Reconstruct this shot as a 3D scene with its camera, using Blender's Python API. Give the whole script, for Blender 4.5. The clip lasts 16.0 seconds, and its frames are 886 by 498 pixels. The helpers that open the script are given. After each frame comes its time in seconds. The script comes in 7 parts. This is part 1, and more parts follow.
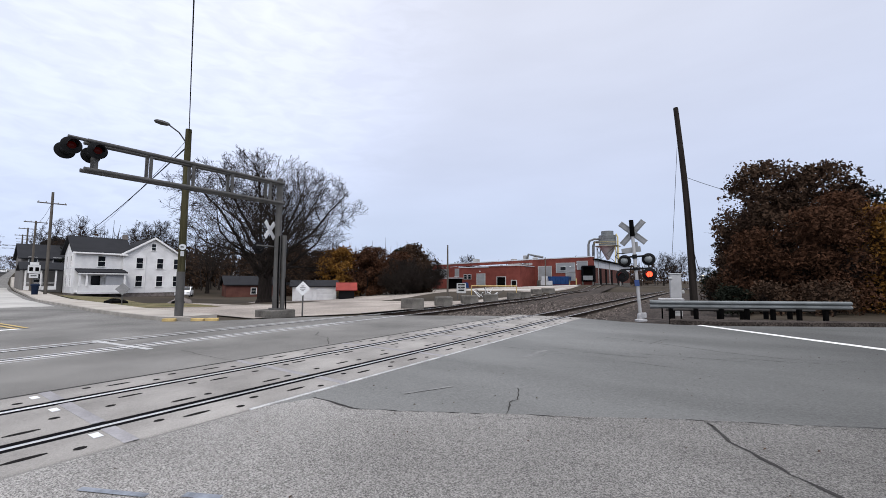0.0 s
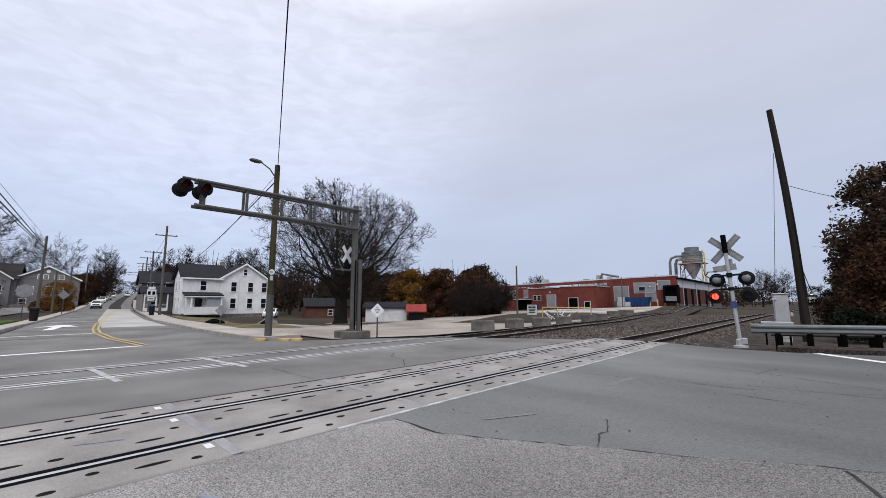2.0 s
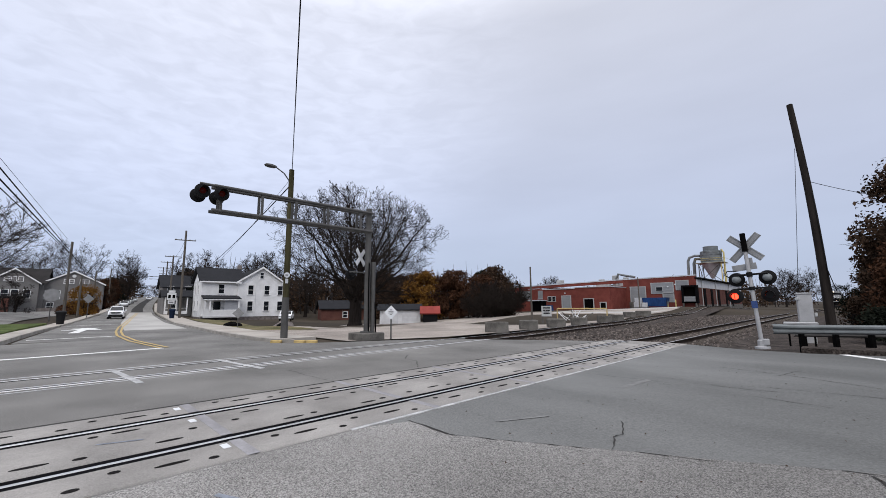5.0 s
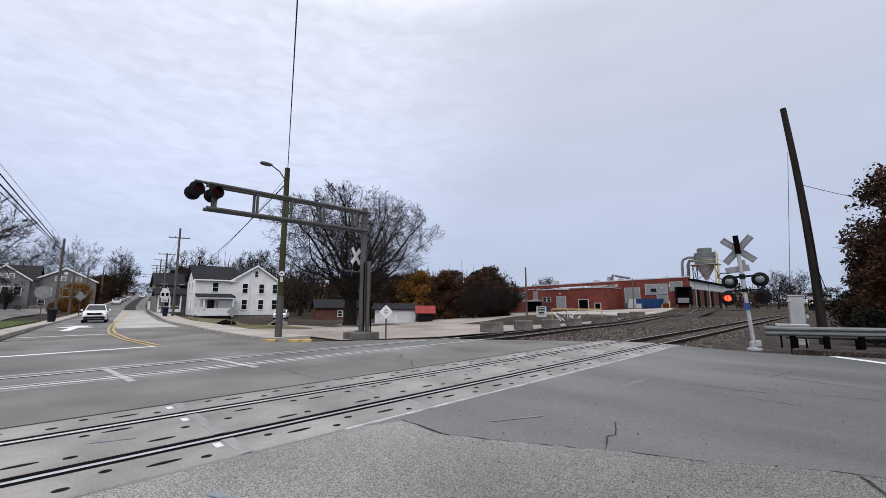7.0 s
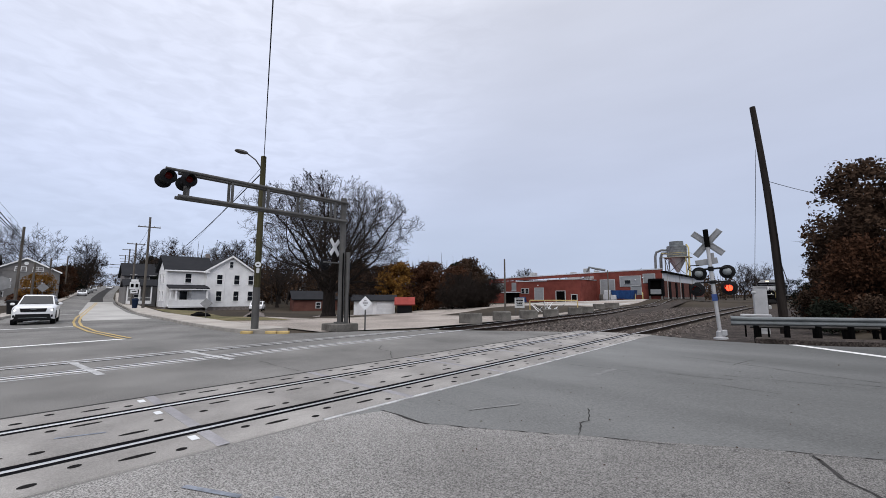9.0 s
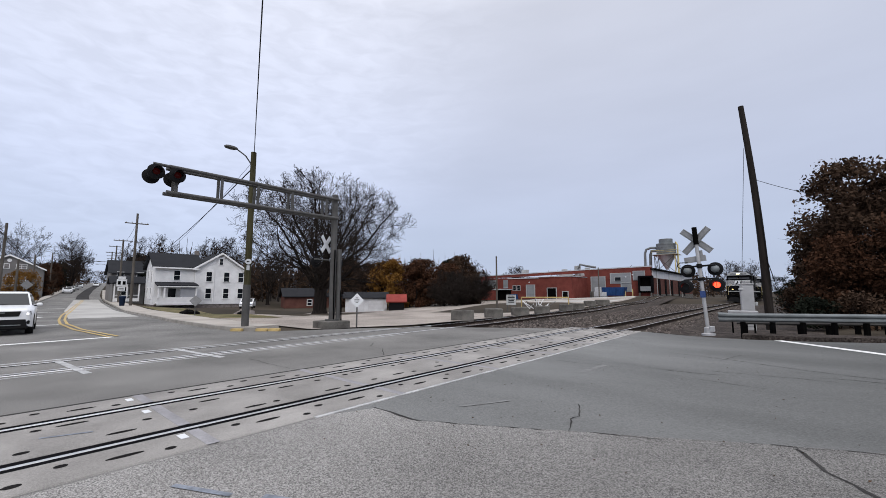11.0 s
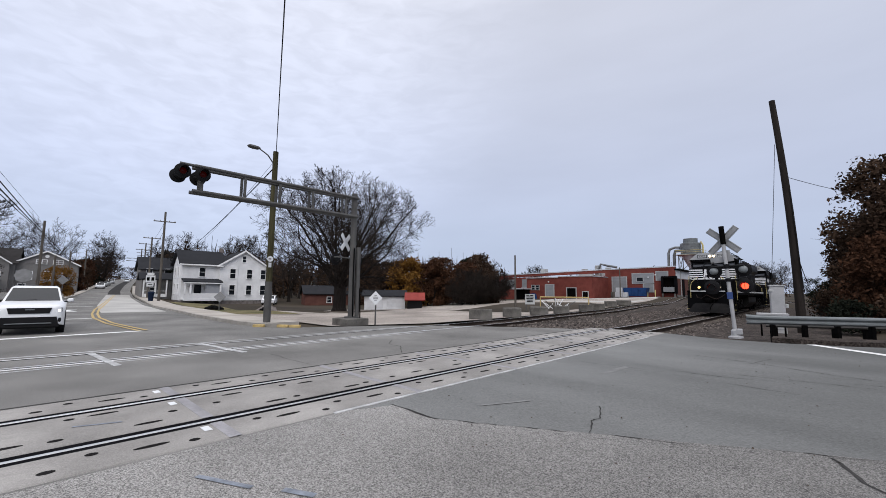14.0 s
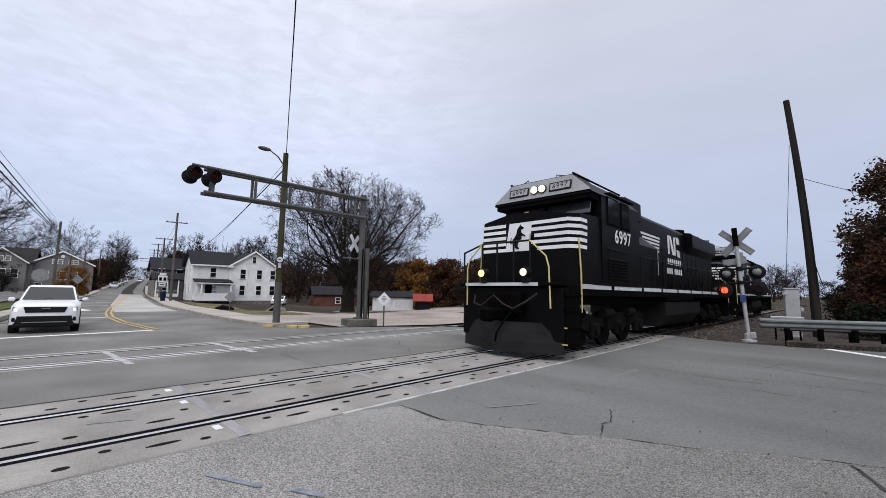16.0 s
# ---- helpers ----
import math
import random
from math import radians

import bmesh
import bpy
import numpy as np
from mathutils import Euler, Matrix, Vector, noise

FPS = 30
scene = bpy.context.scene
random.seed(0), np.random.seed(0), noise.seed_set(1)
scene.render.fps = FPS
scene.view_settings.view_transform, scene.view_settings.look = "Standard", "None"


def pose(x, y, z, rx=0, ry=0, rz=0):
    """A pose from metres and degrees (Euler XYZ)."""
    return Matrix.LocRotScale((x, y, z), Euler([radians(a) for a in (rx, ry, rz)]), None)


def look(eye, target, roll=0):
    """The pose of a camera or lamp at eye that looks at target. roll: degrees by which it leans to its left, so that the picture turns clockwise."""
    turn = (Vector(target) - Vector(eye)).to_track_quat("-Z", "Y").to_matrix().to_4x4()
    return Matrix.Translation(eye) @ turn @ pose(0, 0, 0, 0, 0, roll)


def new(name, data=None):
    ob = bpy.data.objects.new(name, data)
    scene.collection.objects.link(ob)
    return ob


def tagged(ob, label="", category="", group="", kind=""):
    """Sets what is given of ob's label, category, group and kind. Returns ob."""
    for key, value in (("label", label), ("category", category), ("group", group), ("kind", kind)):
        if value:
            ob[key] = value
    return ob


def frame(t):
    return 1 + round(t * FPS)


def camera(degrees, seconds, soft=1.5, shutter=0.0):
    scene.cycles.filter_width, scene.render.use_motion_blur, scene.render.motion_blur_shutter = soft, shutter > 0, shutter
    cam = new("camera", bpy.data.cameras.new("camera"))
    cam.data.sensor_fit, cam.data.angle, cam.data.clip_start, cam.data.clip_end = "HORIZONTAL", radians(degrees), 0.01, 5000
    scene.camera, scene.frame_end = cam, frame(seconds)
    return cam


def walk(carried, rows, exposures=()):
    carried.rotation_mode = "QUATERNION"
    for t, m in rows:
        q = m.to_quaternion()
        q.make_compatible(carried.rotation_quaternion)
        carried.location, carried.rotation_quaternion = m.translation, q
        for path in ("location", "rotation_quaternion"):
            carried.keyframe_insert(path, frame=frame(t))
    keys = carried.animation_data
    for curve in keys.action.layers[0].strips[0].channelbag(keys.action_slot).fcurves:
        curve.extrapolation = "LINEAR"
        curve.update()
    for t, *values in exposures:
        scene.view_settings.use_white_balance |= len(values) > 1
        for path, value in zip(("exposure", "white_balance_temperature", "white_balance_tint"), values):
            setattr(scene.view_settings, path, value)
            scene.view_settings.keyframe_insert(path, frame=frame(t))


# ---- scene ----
cam = camera(96.0, 16.0, soft=0.85)
# seconds, x, y, z, pitch, roll, yaw
PATH = [
    (0, 0.092, 0.082, 1.484, 94.71, -0.19, 33.65),
    (0.1, 0.048, -0.031, 1.527, 94.53, -0.50, 35.73),
    (0.2, 0.041, -0.035, 1.510, 94.84, -0.69, 37.56),
    (0.3, -0.005, -0.022, 1.503, 95.30, -0.52, 38.97),
    (0.5, 0.011, -0.027, 1.493, 96.19, -0.22, 40.75),
    (1, -0.039, -0.086, 1.496, 97.21, -0.32, 41.99),
    (1.5, -0.032, -0.059, 1.504, 97.60, -0.27, 42.54),
    (2, -0.015, -0.016, 1.504, 97.72, -0.07, 43.23),
    (2.5, -0.008, 0.003, 1.498, 97.76, 0.09, 43.87),
    (3, -0.004, 0.004, 1.502, 97.80, 0.18, 44.36),
    (3.5, -0.000, 0.000, 1.500, 97.88, 0.30, 44.80),
    (4, 0.007, -0.001, 1.500, 97.94, 0.40, 45.24),
    (6.5, 0.013, 0.004, 1.504, 97.99, -0.12, 44.84),
    (7, 0.019, -0.000, 1.502, 97.94, -0.12, 44.55),
    (7.5, 0.025, -0.009, 1.505, 97.71, -0.10, 44.22),
    (8, 0.019, -0.007, 1.502, 97.37, -0.07, 43.63),
    (8.5, 0.020, -0.001, 1.492, 97.05, -0.10, 42.71),
    (9, 0.035, -0.018, 1.498, 96.73, -0.10, 41.63),
    (11.5, 0.034, -0.017, 1.498, 96.32, -0.04, 40.47),
    (12, 0.036, 0.002, 1.498, 96.28, -0.06, 40.93),
    (12.5, 0.031, 0.002, 1.494, 96.27, -0.16, 41.51),
    (13, 0.017, -0.004, 1.491, 96.23, -0.28, 42.15),
    (13.5, 0.015, -0.005, 1.490, 96.17, -0.45, 42.74),
    (14, 0.012, 0.000, 1.490, 96.13, -0.61, 43.05),
    (14.5, 0.010, -0.014, 1.493, 96.08, -0.74, 43.25),
    (15, 0.006, -0.004, 1.492, 96.11, -0.85, 43.49),
    (15.5, 0.001, -0.015, 1.488, 96.21, -0.91, 43.79),
    (16, -0.007, -0.001, 1.484, 96.32, -0.91, 44.19),
]
walk(cam, [(t, pose(x, y, z, rx, ry, rz)) for t, x, y, z, rx, ry, rz in PATH],
     exposures=((0.0, 0.22), (0.6, 0.10), (1.3, 0.0), (16.0, 0.0)))

# ---------------------------------------------------------------- sky and sun
world = bpy.data.worlds.new("overcast_sky")
scene.world = world
world.use_nodes = True


def sky_nodes():
    nt = world.node_tree
    nt.nodes.clear()
    N, L = nt.nodes.new, nt.links.new
    out, bg = N("ShaderNodeOutputWorld"), N("ShaderNodeBackground")
    sky = N("ShaderNodeTexSky")
    sky.sky_type, sky.sun_disc = "NISHITA", False
    sky.sun_elevation, sky.sun_rotation = radians(41), radians(141)
    sky.air_density, sky.dust_density = 1.0, 3.0
    tex = N("ShaderNodeTexCoord")
    sep = N("ShaderNodeSeparateXYZ")
    L(tex.outputs["Generated"], sep.inputs[0])
    ramp = N("ShaderNodeValToRGB")
    cr = ramp.color_ramp
    cr.elements[0].position, cr.elements[0].color = 0.0, (0.50, 0.57, 0.73, 1)
    cr.elements[1].position, cr.elements[1].color = 1.0, (1.85, 1.85, 1.92, 1)
    for pos, col in ((0.07, (0.46, 0.53, 0.70, 1)), (0.25, (0.525, 0.575, 0.73, 1)), (0.6, (0.61, 0.635, 0.735, 1))):
        e = cr.elements.new(pos)
        e.color = col
    L(sep.outputs["Z"], ramp.inputs[0])
    # streaked cloud, stretched along the horizon
    mp = N("ShaderNodeMapping")
    mp.inputs["Scale"].default_value = (1.6, 1.6, 7.0)
    L(tex.outputs["Generated"], mp.inputs[0])
    nz = N("ShaderNodeTexNoise")
    nz.inputs["Scale"].default_value, nz.inputs["Detail"].default_value, nz.inputs["Roughness"].default_value = 1.7, 5, 0.5
    L(mp.outputs[0], nz.inputs["Vector"])
    rng = N("ShaderNodeMapRange")
    rng.inputs[1].default_value, rng.inputs[2].default_value = 0.3, 0.7
    rng.inputs[3].default_value, rng.inputs[4].default_value = 0.965, 1.035
    L(nz.outputs[0], rng.inputs[0])
    # bright thin cloud where the sun stands, with ripples
    dot = N("ShaderNodeVectorMath")
    dot.operation = "DOT_PRODUCT"
    dot.inputs[1].default_value = Vector((-0.80, 0.18, 0.56)).normalized()
    nrm = N("ShaderNodeVectorMath")
    nrm.operation = "NORMALIZE"
    L(tex.outputs["Generated"], nrm.inputs[0])
    L(nrm.outputs[0], dot.inputs[0])
    glow = N("ShaderNodeMapRange")
    glow.interpolation_type = "SMOOTHSTEP"
    glow.inputs[1].default_value, glow.inputs[2].default_value = 0.72, 1.0
    glow.inputs[3].default_value, glow.inputs[4].default_value = 0.0, 1.0
    L(dot.outputs["Value"], glow.inputs[0])
    mp2 = N("ShaderNodeMapping")
    mp2.inputs["Scale"].default_value = (5, 9, 26)
    mp2.inputs["Rotation"].default_value = (0.25, 0.1, 0.5)
    L(tex.outputs["Generated"], mp2.inputs[0])
    nz2 = N("ShaderNodeTexNoise")
    nz2.inputs["Scale"].default_value, nz2.inputs["Detail"].default_value = 2.0, 4
    nz2.inputs["Distortion"].default_value = 0.5
    L(mp2.outputs[0], nz2.inputs["Vector"])
    rip = N("ShaderNodeMapRange")
    rip.inputs[1].default_value, rip.inputs[2].default_value = 0.35, 0.65
    rip.inputs[3].default_value, rip.inputs[4].default_value = 0.20, 0.33
    L(nz2.outputs[0], rip.inputs[0])
    gm = N("ShaderNodeMath")
    gm.operation = "MULTIPLY"
    L(glow.outputs[0], gm.inputs[0])
    L(rip.outputs[0], gm.inputs[1])
    add = N("ShaderNodeMath")
    add.operation = "ADD"
    L(rng.outputs[0], add.inputs[0])
    L(gm.outputs[0], add.inputs[1])
    mul = N("ShaderNodeVectorMath")
    mul.operation = "SCALE"
    L(ramp.outputs[0], mul.inputs[0])
    L(add.outputs[0], mul.inputs["Scale"])
    sc = N("ShaderNodeVectorMath")
    sc.operation = "SCALE"
    sc.inputs["Scale"].default_value = 0.012
    L(sky.outputs[0], sc.inputs[0])
    tot = N("ShaderNodeVectorMath")
    tot.operation = "ADD"
    L(mul.outputs[0], tot.inputs[0])
    L(sc.outputs[0], tot.inputs[1])
    L(tot.outputs[0], bg.inputs["Color"])
    bg.inputs["Strength"].default_value = 1.0
    L(bg.outputs[0], out.inputs["Surface"])


sky_nodes()
sun = new("sun", bpy.data.lights.new("sun", "SUN"))
sun.data.energy, sun.data.angle, sun.data.color = 1.1, radians(35), (1.0, 0.97, 0.94)
sun.matrix_world = look((45, -55, 62), (0, 0, 0))
scene.view_settings.exposure = 0.0


# ---------------------------------------------------------------- materials
def mat(name, color, rough=0.8, metal=0.0, var=0.25, scale=1.0, bump=0.2, fine=40.0, tint=None, emit=None, spec=0.08, stretch=None, speck=0.0, uneven=None):
    """A surface with blotches (scale, per metre), fine grain and relief; may darken along x."""
    m = bpy.data.materials.new(name)
    m.use_nodes = True
    nt = m.node_tree
    N, L = nt.nodes.new, nt.links.new
    b = nt.nodes["Principled BSDF"]
    b.inputs["Roughness"].default_value, b.inputs["Metallic"].default_value = rough, metal
    b.inputs["Specular IOR Level"].default_value = spec
    if emit:
        b.inputs["Emission Color"].default_value = (*emit[:3], 1)
        b.inputs["Emission Strength"].default_value = emit[3]
    tex = N("ShaderNodeTexCoord")
    vec = tex.outputs["Object"]
    if stretch:
        mp = N("ShaderNodeMapping")
        mp.inputs["Scale"].default_value = stretch
        L(vec, mp.inputs[0])
        vec = mp.outputs[0]
    n1, n2 = N("ShaderNodeTexNoise"), N("ShaderNodeTexNoise")
    n1.inputs["Scale"].default_value, n1.inputs["Detail"].default_value = scale, 4
    n2.inputs["Scale"].default_value, n2.inputs["Detail"].default_value = fine, 3
    L(vec, n1.inputs["Vector"])
    L(vec, n2.inputs["Vector"])
    mx = N("ShaderNodeMath")
    mx.operation = "MULTIPLY_ADD"
    mx.inputs[1].default_value = 0.45
    L(n2.outputs[0], mx.inputs[0])
    L(n1.outputs[0], mx.inputs[2])
    rp = N("ShaderNodeValToRGB")
    dark = [c * (1 - var) for c in color]
    light = [min(1, c * (1 + var)) for c in (tint or color)]
    rp.color_ramp.elements[0].position, rp.color_ramp.elements[0].color = 0.5, (*dark, 1)
    rp.color_ramp.elements[1].position, rp.color_ramp.elements[1].color = 0.95, (*light, 1)
    L(mx.outputs[0], rp.inputs[0])
    info = N("ShaderNodeObjectInfo")
    hv = N("ShaderNodeHueSaturation")
    vr = N("ShaderNodeMapRange")
    vr.inputs[3].default_value, vr.inputs[4].default_value = 0.93, 1.07
    L(info.outputs["Random"], vr.inputs[0])
    L(vr.outputs[0], hv.inputs["Value"])
    L(rp.outputs[0], hv.inputs["Color"])
    src = hv.outputs[0]
    if speck:
        n3, sr, sv = N("ShaderNodeTexNoise"), N("ShaderNodeMapRange"), N("ShaderNodeVectorMath")
        n3.inputs["Scale"].default_value, n3.inputs["Detail"].default_value, n3.inputs["Roughness"].default_value = fine * 2.2, 2, 0.7
        L(vec, n3.inputs["Vector"])
        sr.inputs[1].default_value, sr.inputs[2].default_value = 0.36, 0.64
        sr.inputs[3].default_value, sr.inputs[4].default_value = 1 - speck, 1 + speck
        L(n3.outputs[0], sr.inputs[0])
        sv.operation = "SCALE"
        L(src, sv.inputs[0])
        L(sr.outputs[0], sv.inputs["Scale"])
        src = sv.outputs[0]
    # scales the colour along x between two values, edge broken by the blotch noise
    if uneven:
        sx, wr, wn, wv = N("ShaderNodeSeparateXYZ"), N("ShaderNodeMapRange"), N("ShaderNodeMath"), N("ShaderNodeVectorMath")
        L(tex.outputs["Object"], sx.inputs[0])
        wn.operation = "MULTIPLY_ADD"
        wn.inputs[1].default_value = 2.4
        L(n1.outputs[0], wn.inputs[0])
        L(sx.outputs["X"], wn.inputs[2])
        wr.inputs[1].default_value, wr.inputs[2].default_value, wr.inputs[3].default_value, wr.inputs[4].default_value = uneven
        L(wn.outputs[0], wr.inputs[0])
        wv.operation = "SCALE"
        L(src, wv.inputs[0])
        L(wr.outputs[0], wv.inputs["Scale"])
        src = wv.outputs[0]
    L(src, b.inputs["Base Color"])
    if bump:
        bp = N("ShaderNodeBump")
        bp.inputs["Strength"].default_value, bp.inputs["Distance"].default_value = bump, 0.02
        L(n2.outputs[0], bp.inputs["Height"])
        L(bp.outputs[0], b.inputs["Normal"])
    return m


def rows_mat(name, color, step, axis, rough=0.6, var=0.12, depth=0.5, line=0.75):
    """Courses (clapboards, shingles, brick beds) as relief along one axis."""
    m = mat(name, color, rough, var=var, scale=0.8, bump=0.0, fine=20)
    nt = m.node_tree
    N, L = nt.nodes.new, nt.links.new
    b = nt.nodes["Principled BSDF"]
    tex, sep, w = N("ShaderNodeTexCoord"), N("ShaderNodeSeparateXYZ"), N("ShaderNodeMath")
    L(tex.outputs["Object"], sep.inputs[0])
    w.operation = "MULTIPLY"
    w.inputs[1].default_value = 1 / step
    L(sep.outputs[axis], w.inputs[0])
    fr = N("ShaderNodeMath")
    fr.operation = "FRACT"
    L(w.outputs[0], fr.inputs[0])
    bp = N("ShaderNodeBump")
    bp.inputs["Strength"].default_value, bp.inputs["Distance"].default_value = depth, step * 0.2
    L(fr.outputs[0], bp.inputs["Height"])
    L(bp.outputs[0], b.inputs["Normal"])
    lt = N("ShaderNodeMath")
    lt.operation = "LESS_THAN"
    lt.inputs[1].default_value = 0.16
    L(fr.outputs[0], lt.inputs[0])
    mixn = N("ShaderNodeMixRGB")
    mixn.blend_type = "MULTIPLY"
    mixn.inputs[2].default_value = (line, line, line, 1)
    L(lt.outputs[0], mixn.inputs[0])
    src = b.inputs["Base Color"].links[0].from_socket
    L(src, mixn.inputs[1])
    L(mixn.outputs[0], b.inputs["Base Color"])
    return m


# brightness falls by nearly half toward +x
ASPHALT_NEW = mat("asphalt_newer", (0.168, 0.170, 0.166), 0.85, var=0.32, scale=0.35, fine=55, bump=0.15, speck=0.22, stretch=(0.35, 1.0, 1.0), uneven=(-2.5, 4.0, 1.08, 0.60))
FAINT = mat("faint_mark", (0.185, 0.185, 0.182), 0.85, var=0.3, scale=4, fine=30)
PLOW_MAT = mat("plow_steel", (0.020, 0.0195, 0.020), 0.7, 0.0, var=0.35, scale=1.2, bump=0.1)
ASPHALT = mat("asphalt_smooth", (0.180, 0.175, 0.166), 0.85, var=0.34, scale=0.4, fine=45, bump=0.2, speck=0.28)
# also darkened by nearly half toward +x
ASPHALT_OLD = mat("asphalt_old", (0.212, 0.205, 0.196), 0.9, var=0.26, scale=0.5, fine=38, bump=0.7, speck=0.62, uneven=(-2.5, 3.0, 1.10, 0.58))
CONCRETE = mat("concrete", (0.36, 0.345, 0.32), 0.9, var=0.25, scale=0.8, fine=50, bump=0.25)
CONCRETE_ROAD = mat("concrete_road", (0.40, 0.39, 0.37), 0.9, var=0.2, scale=0.3, fine=30, bump=0.2)
PANEL = mat("panel_concrete", (0.278, 0.265, 0.25), 0.85, var=0.3, scale=0.9, fine=60, bump=0.25, speck=0.15)
PALE = mat("pale_patch", (0.285, 0.278, 0.288), 0.85, var=0.25, scale=2.5, fine=40, bump=0.2)
BLOCK = mat("weathered_concrete", (0.125, 0.118, 0.108), 0.95, var=0.5, scale=1.6, fine=25, bump=0.5)
RUBBER = mat("black_rubber", (0.006, 0.006, 0.007), 0.9, var=0.3, bump=0.1, spec=0.02)
SLOT_SHADE = mat("slot_shade", (0.016, 0.015, 0.015), 0.95, var=0.3, bump=0.1, spec=0.02)
RAIL = mat("rail_steel", (0.62, 0.61, 0.60), 0.38, 0.85, var=0.15, scale=3, bump=0.05)
RAIL_RUST = mat("rail_rust", (0.034, 0.026, 0.022), 0.8, 0.1, var=0.35, scale=2, bump=0.3)
SLEEPER = mat("old_sleeper", (0.085, 0.072, 0.062), 0.9, var=0.35, scale=2, bump=0.4, stretch=(1, 8, 8))
GRAVEL = mat("ballast_bed", (0.054, 0.045, 0.040), 0.95, var=0.5, scale=2, fine=8, bump=1.0, speck=0.6)
STONE = mat("ballast_stone", (0.108, 0.092, 0.083), 0.9, var=0.5, scale=8, fine=40, bump=0.3)
DIRT = mat("gravel_lot", (0.31, 0.275, 0.245), 0.95, var=0.35, scale=0.3, fine=10, bump=0.5, speck=0.25)
GRASS = mat("late_grass", (0.080, 0.098, 0.036), 0.95, var=0.45, scale=0.6, fine=12, bump=0.8, tint=(0.16, 0.13, 0.075))
LAND = mat("brown_land", (0.050, 0.041, 0.031), 0.95, var=0.4, scale=0.05, fine=4, bump=0.4)
LAWN_GREEN = mat("green_lawn", (0.060, 0.092, 0.026), 0.95, var=0.4, scale=0.8, fine=12, bump=0.8, tint=(0.085, 0.105, 0.035))
SIDEWALK = mat("sidewalk_concrete", (0.37, 0.34, 0.305), 0.9, var=0.18, scale=0.5, fine=40, bump=0.2)
KERB = mat("kerb_stone", (0.33, 0.31, 0.28), 0.9, var=0.3, scale=1.2, fine=40, bump=0.3)
WHITE_LINE = mat("road_white", (0.72, 0.72, 0.70), 0.7, var=0.18, scale=6, fine=30, bump=0.15)
WORN_LINE = mat("road_white_worn", (0.42, 0.42, 0.42), 0.75, var=0.35, scale=3, fine=25, bump=0.15)
YELLOW_LINE = mat("road_yellow", (0.46, 0.34, 0.15), 0.7, var=0.2, scale=4, fine=30, bump=0.15)
BLUE_MARK = mat("utility_blue", (0.205, 0.225, 0.26), 0.85, var=0.3, scale=8)
CRACK = mat("crack_shadow", (0.045, 0.043, 0.042), 0.95, var=0.3, bump=0.1)
WOOD_POLE = mat("pole_wood", (0.115, 0.103, 0.090), 0.9, var=0.35, scale=1.2, fine=10, bump=0.5, stretch=(6, 6, 0.5))
WOOD_POLE_GREEN = mat("mossy_pole_wood", (0.060, 0.055, 0.030), 0.9, var=0.4, scale=1.2, fine=10, bump=0.5, stretch=(6, 6, 0.5))
GALV = mat("galvanised_steel", (0.105, 0.103, 0.100), 0.6, 0.25, var=0.2, scale=2.5, bump=0.1)
GALV_LIGHT = mat("bright_zinc", (0.185, 0.20, 0.205), 0.55, 0.25, var=0.2, scale=1.5, bump=0.1)
GREY_PAINT = mat("grey_paint", (0.42, 0.43, 0.43), 0.6, 0.1, var=0.1, scale=2, bump=0.05)
SILVER_PAINT = mat("silver_paint", (0.44, 0.44, 0.445), 0.5, 0.2, var=0.15, scale=2, bump=0.05)
SIGN_WHITE = mat("sign_white", (0.70, 0.71, 0.72), 0.5, var=0.08, scale=3, bump=0.0)
SIGN_BACK = mat("sign_back_metal", (0.30, 0.30, 0.30), 0.5, 0.5, var=0.15, scale=3, bump=0.05)
BLACK_PAINT = mat("black_signal_paint", (0.012, 0.012, 0.013), 0.45, var=0.2, scale=4, bump=0.05)
BLACK = mat("loco_black", (0.0034, 0.0034, 0.0038), 0.4, var=0.35, scale=0.7, bump=0.03, spec=0.07)
GRIME = mat("grimy_black", (0.0032, 0.003, 0.003), 0.75, var=0.4, scale=1.5, bump=0.2, spec=0.03)
TRUCK_MAT = mat("dusty_truck_steel", (0.0075, 0.007, 0.007), 0.75, 0.0, var=0.45, scale=1.8, bump=0.2, spec=0.04)
TANK_MAT = mat("dusty_tank", (0.016, 0.0155, 0.016), 0.6, 0.1, var=0.3, scale=0.8, bump=0.1)
LOCO_WHITE = mat("loco_white", (0.74, 0.75, 0.76), 0.5, var=0.12, scale=1.5, bump=0.03)
LOCO_GREY = mat("loco_grey", (0.36, 0.37, 0.38), 0.5, var=0.15, scale=1.5, bump=0.03)
YELLOW_PAINT = mat("handrail_yellow", (0.55, 0.46, 0.20), 0.5, var=0.15, scale=3, bump=0.05)
SILL_WHITE = mat("sill_stripe", (0.55, 0.56, 0.57), 0.5, var=0.15, scale=2, bump=0.03)
SHIELD = mat("windshield_glass", (0.05, 0.052, 0.056), 0.06, 0.0, var=0.1, bump=0.0, spec=1.0)
GLASS = mat("dark_glass", (0.010, 0.012, 0.015), 0.08, 0.0, var=0.1, bump=0.0, spec=0.35)
LAMP_WARM = mat("lit_headlight", (0.9, 0.8, 0.6), 0.3, bump=0.0, emit=(1.0, 0.80, 0.50, 3.5))
LAMP_YELLOW = mat("lit_ditch_light", (0.9, 0.7, 0.3), 0.3, bump=0.0, emit=(1.0, 0.66, 0.16, 2.0))
LAMP_RED = mat("lit_red_lens", (0.8, 0.05, 0.02), 0.3, bump=0.0, emit=(1.0, 0.045, 0.02, 5.0))
LAMP_RED_SIDE = mat("dim_red_lens", (0.02, 0.004, 0.004), 0.2, bump=0.0, emit=(1.0, 0.05, 0.03, 0.012))
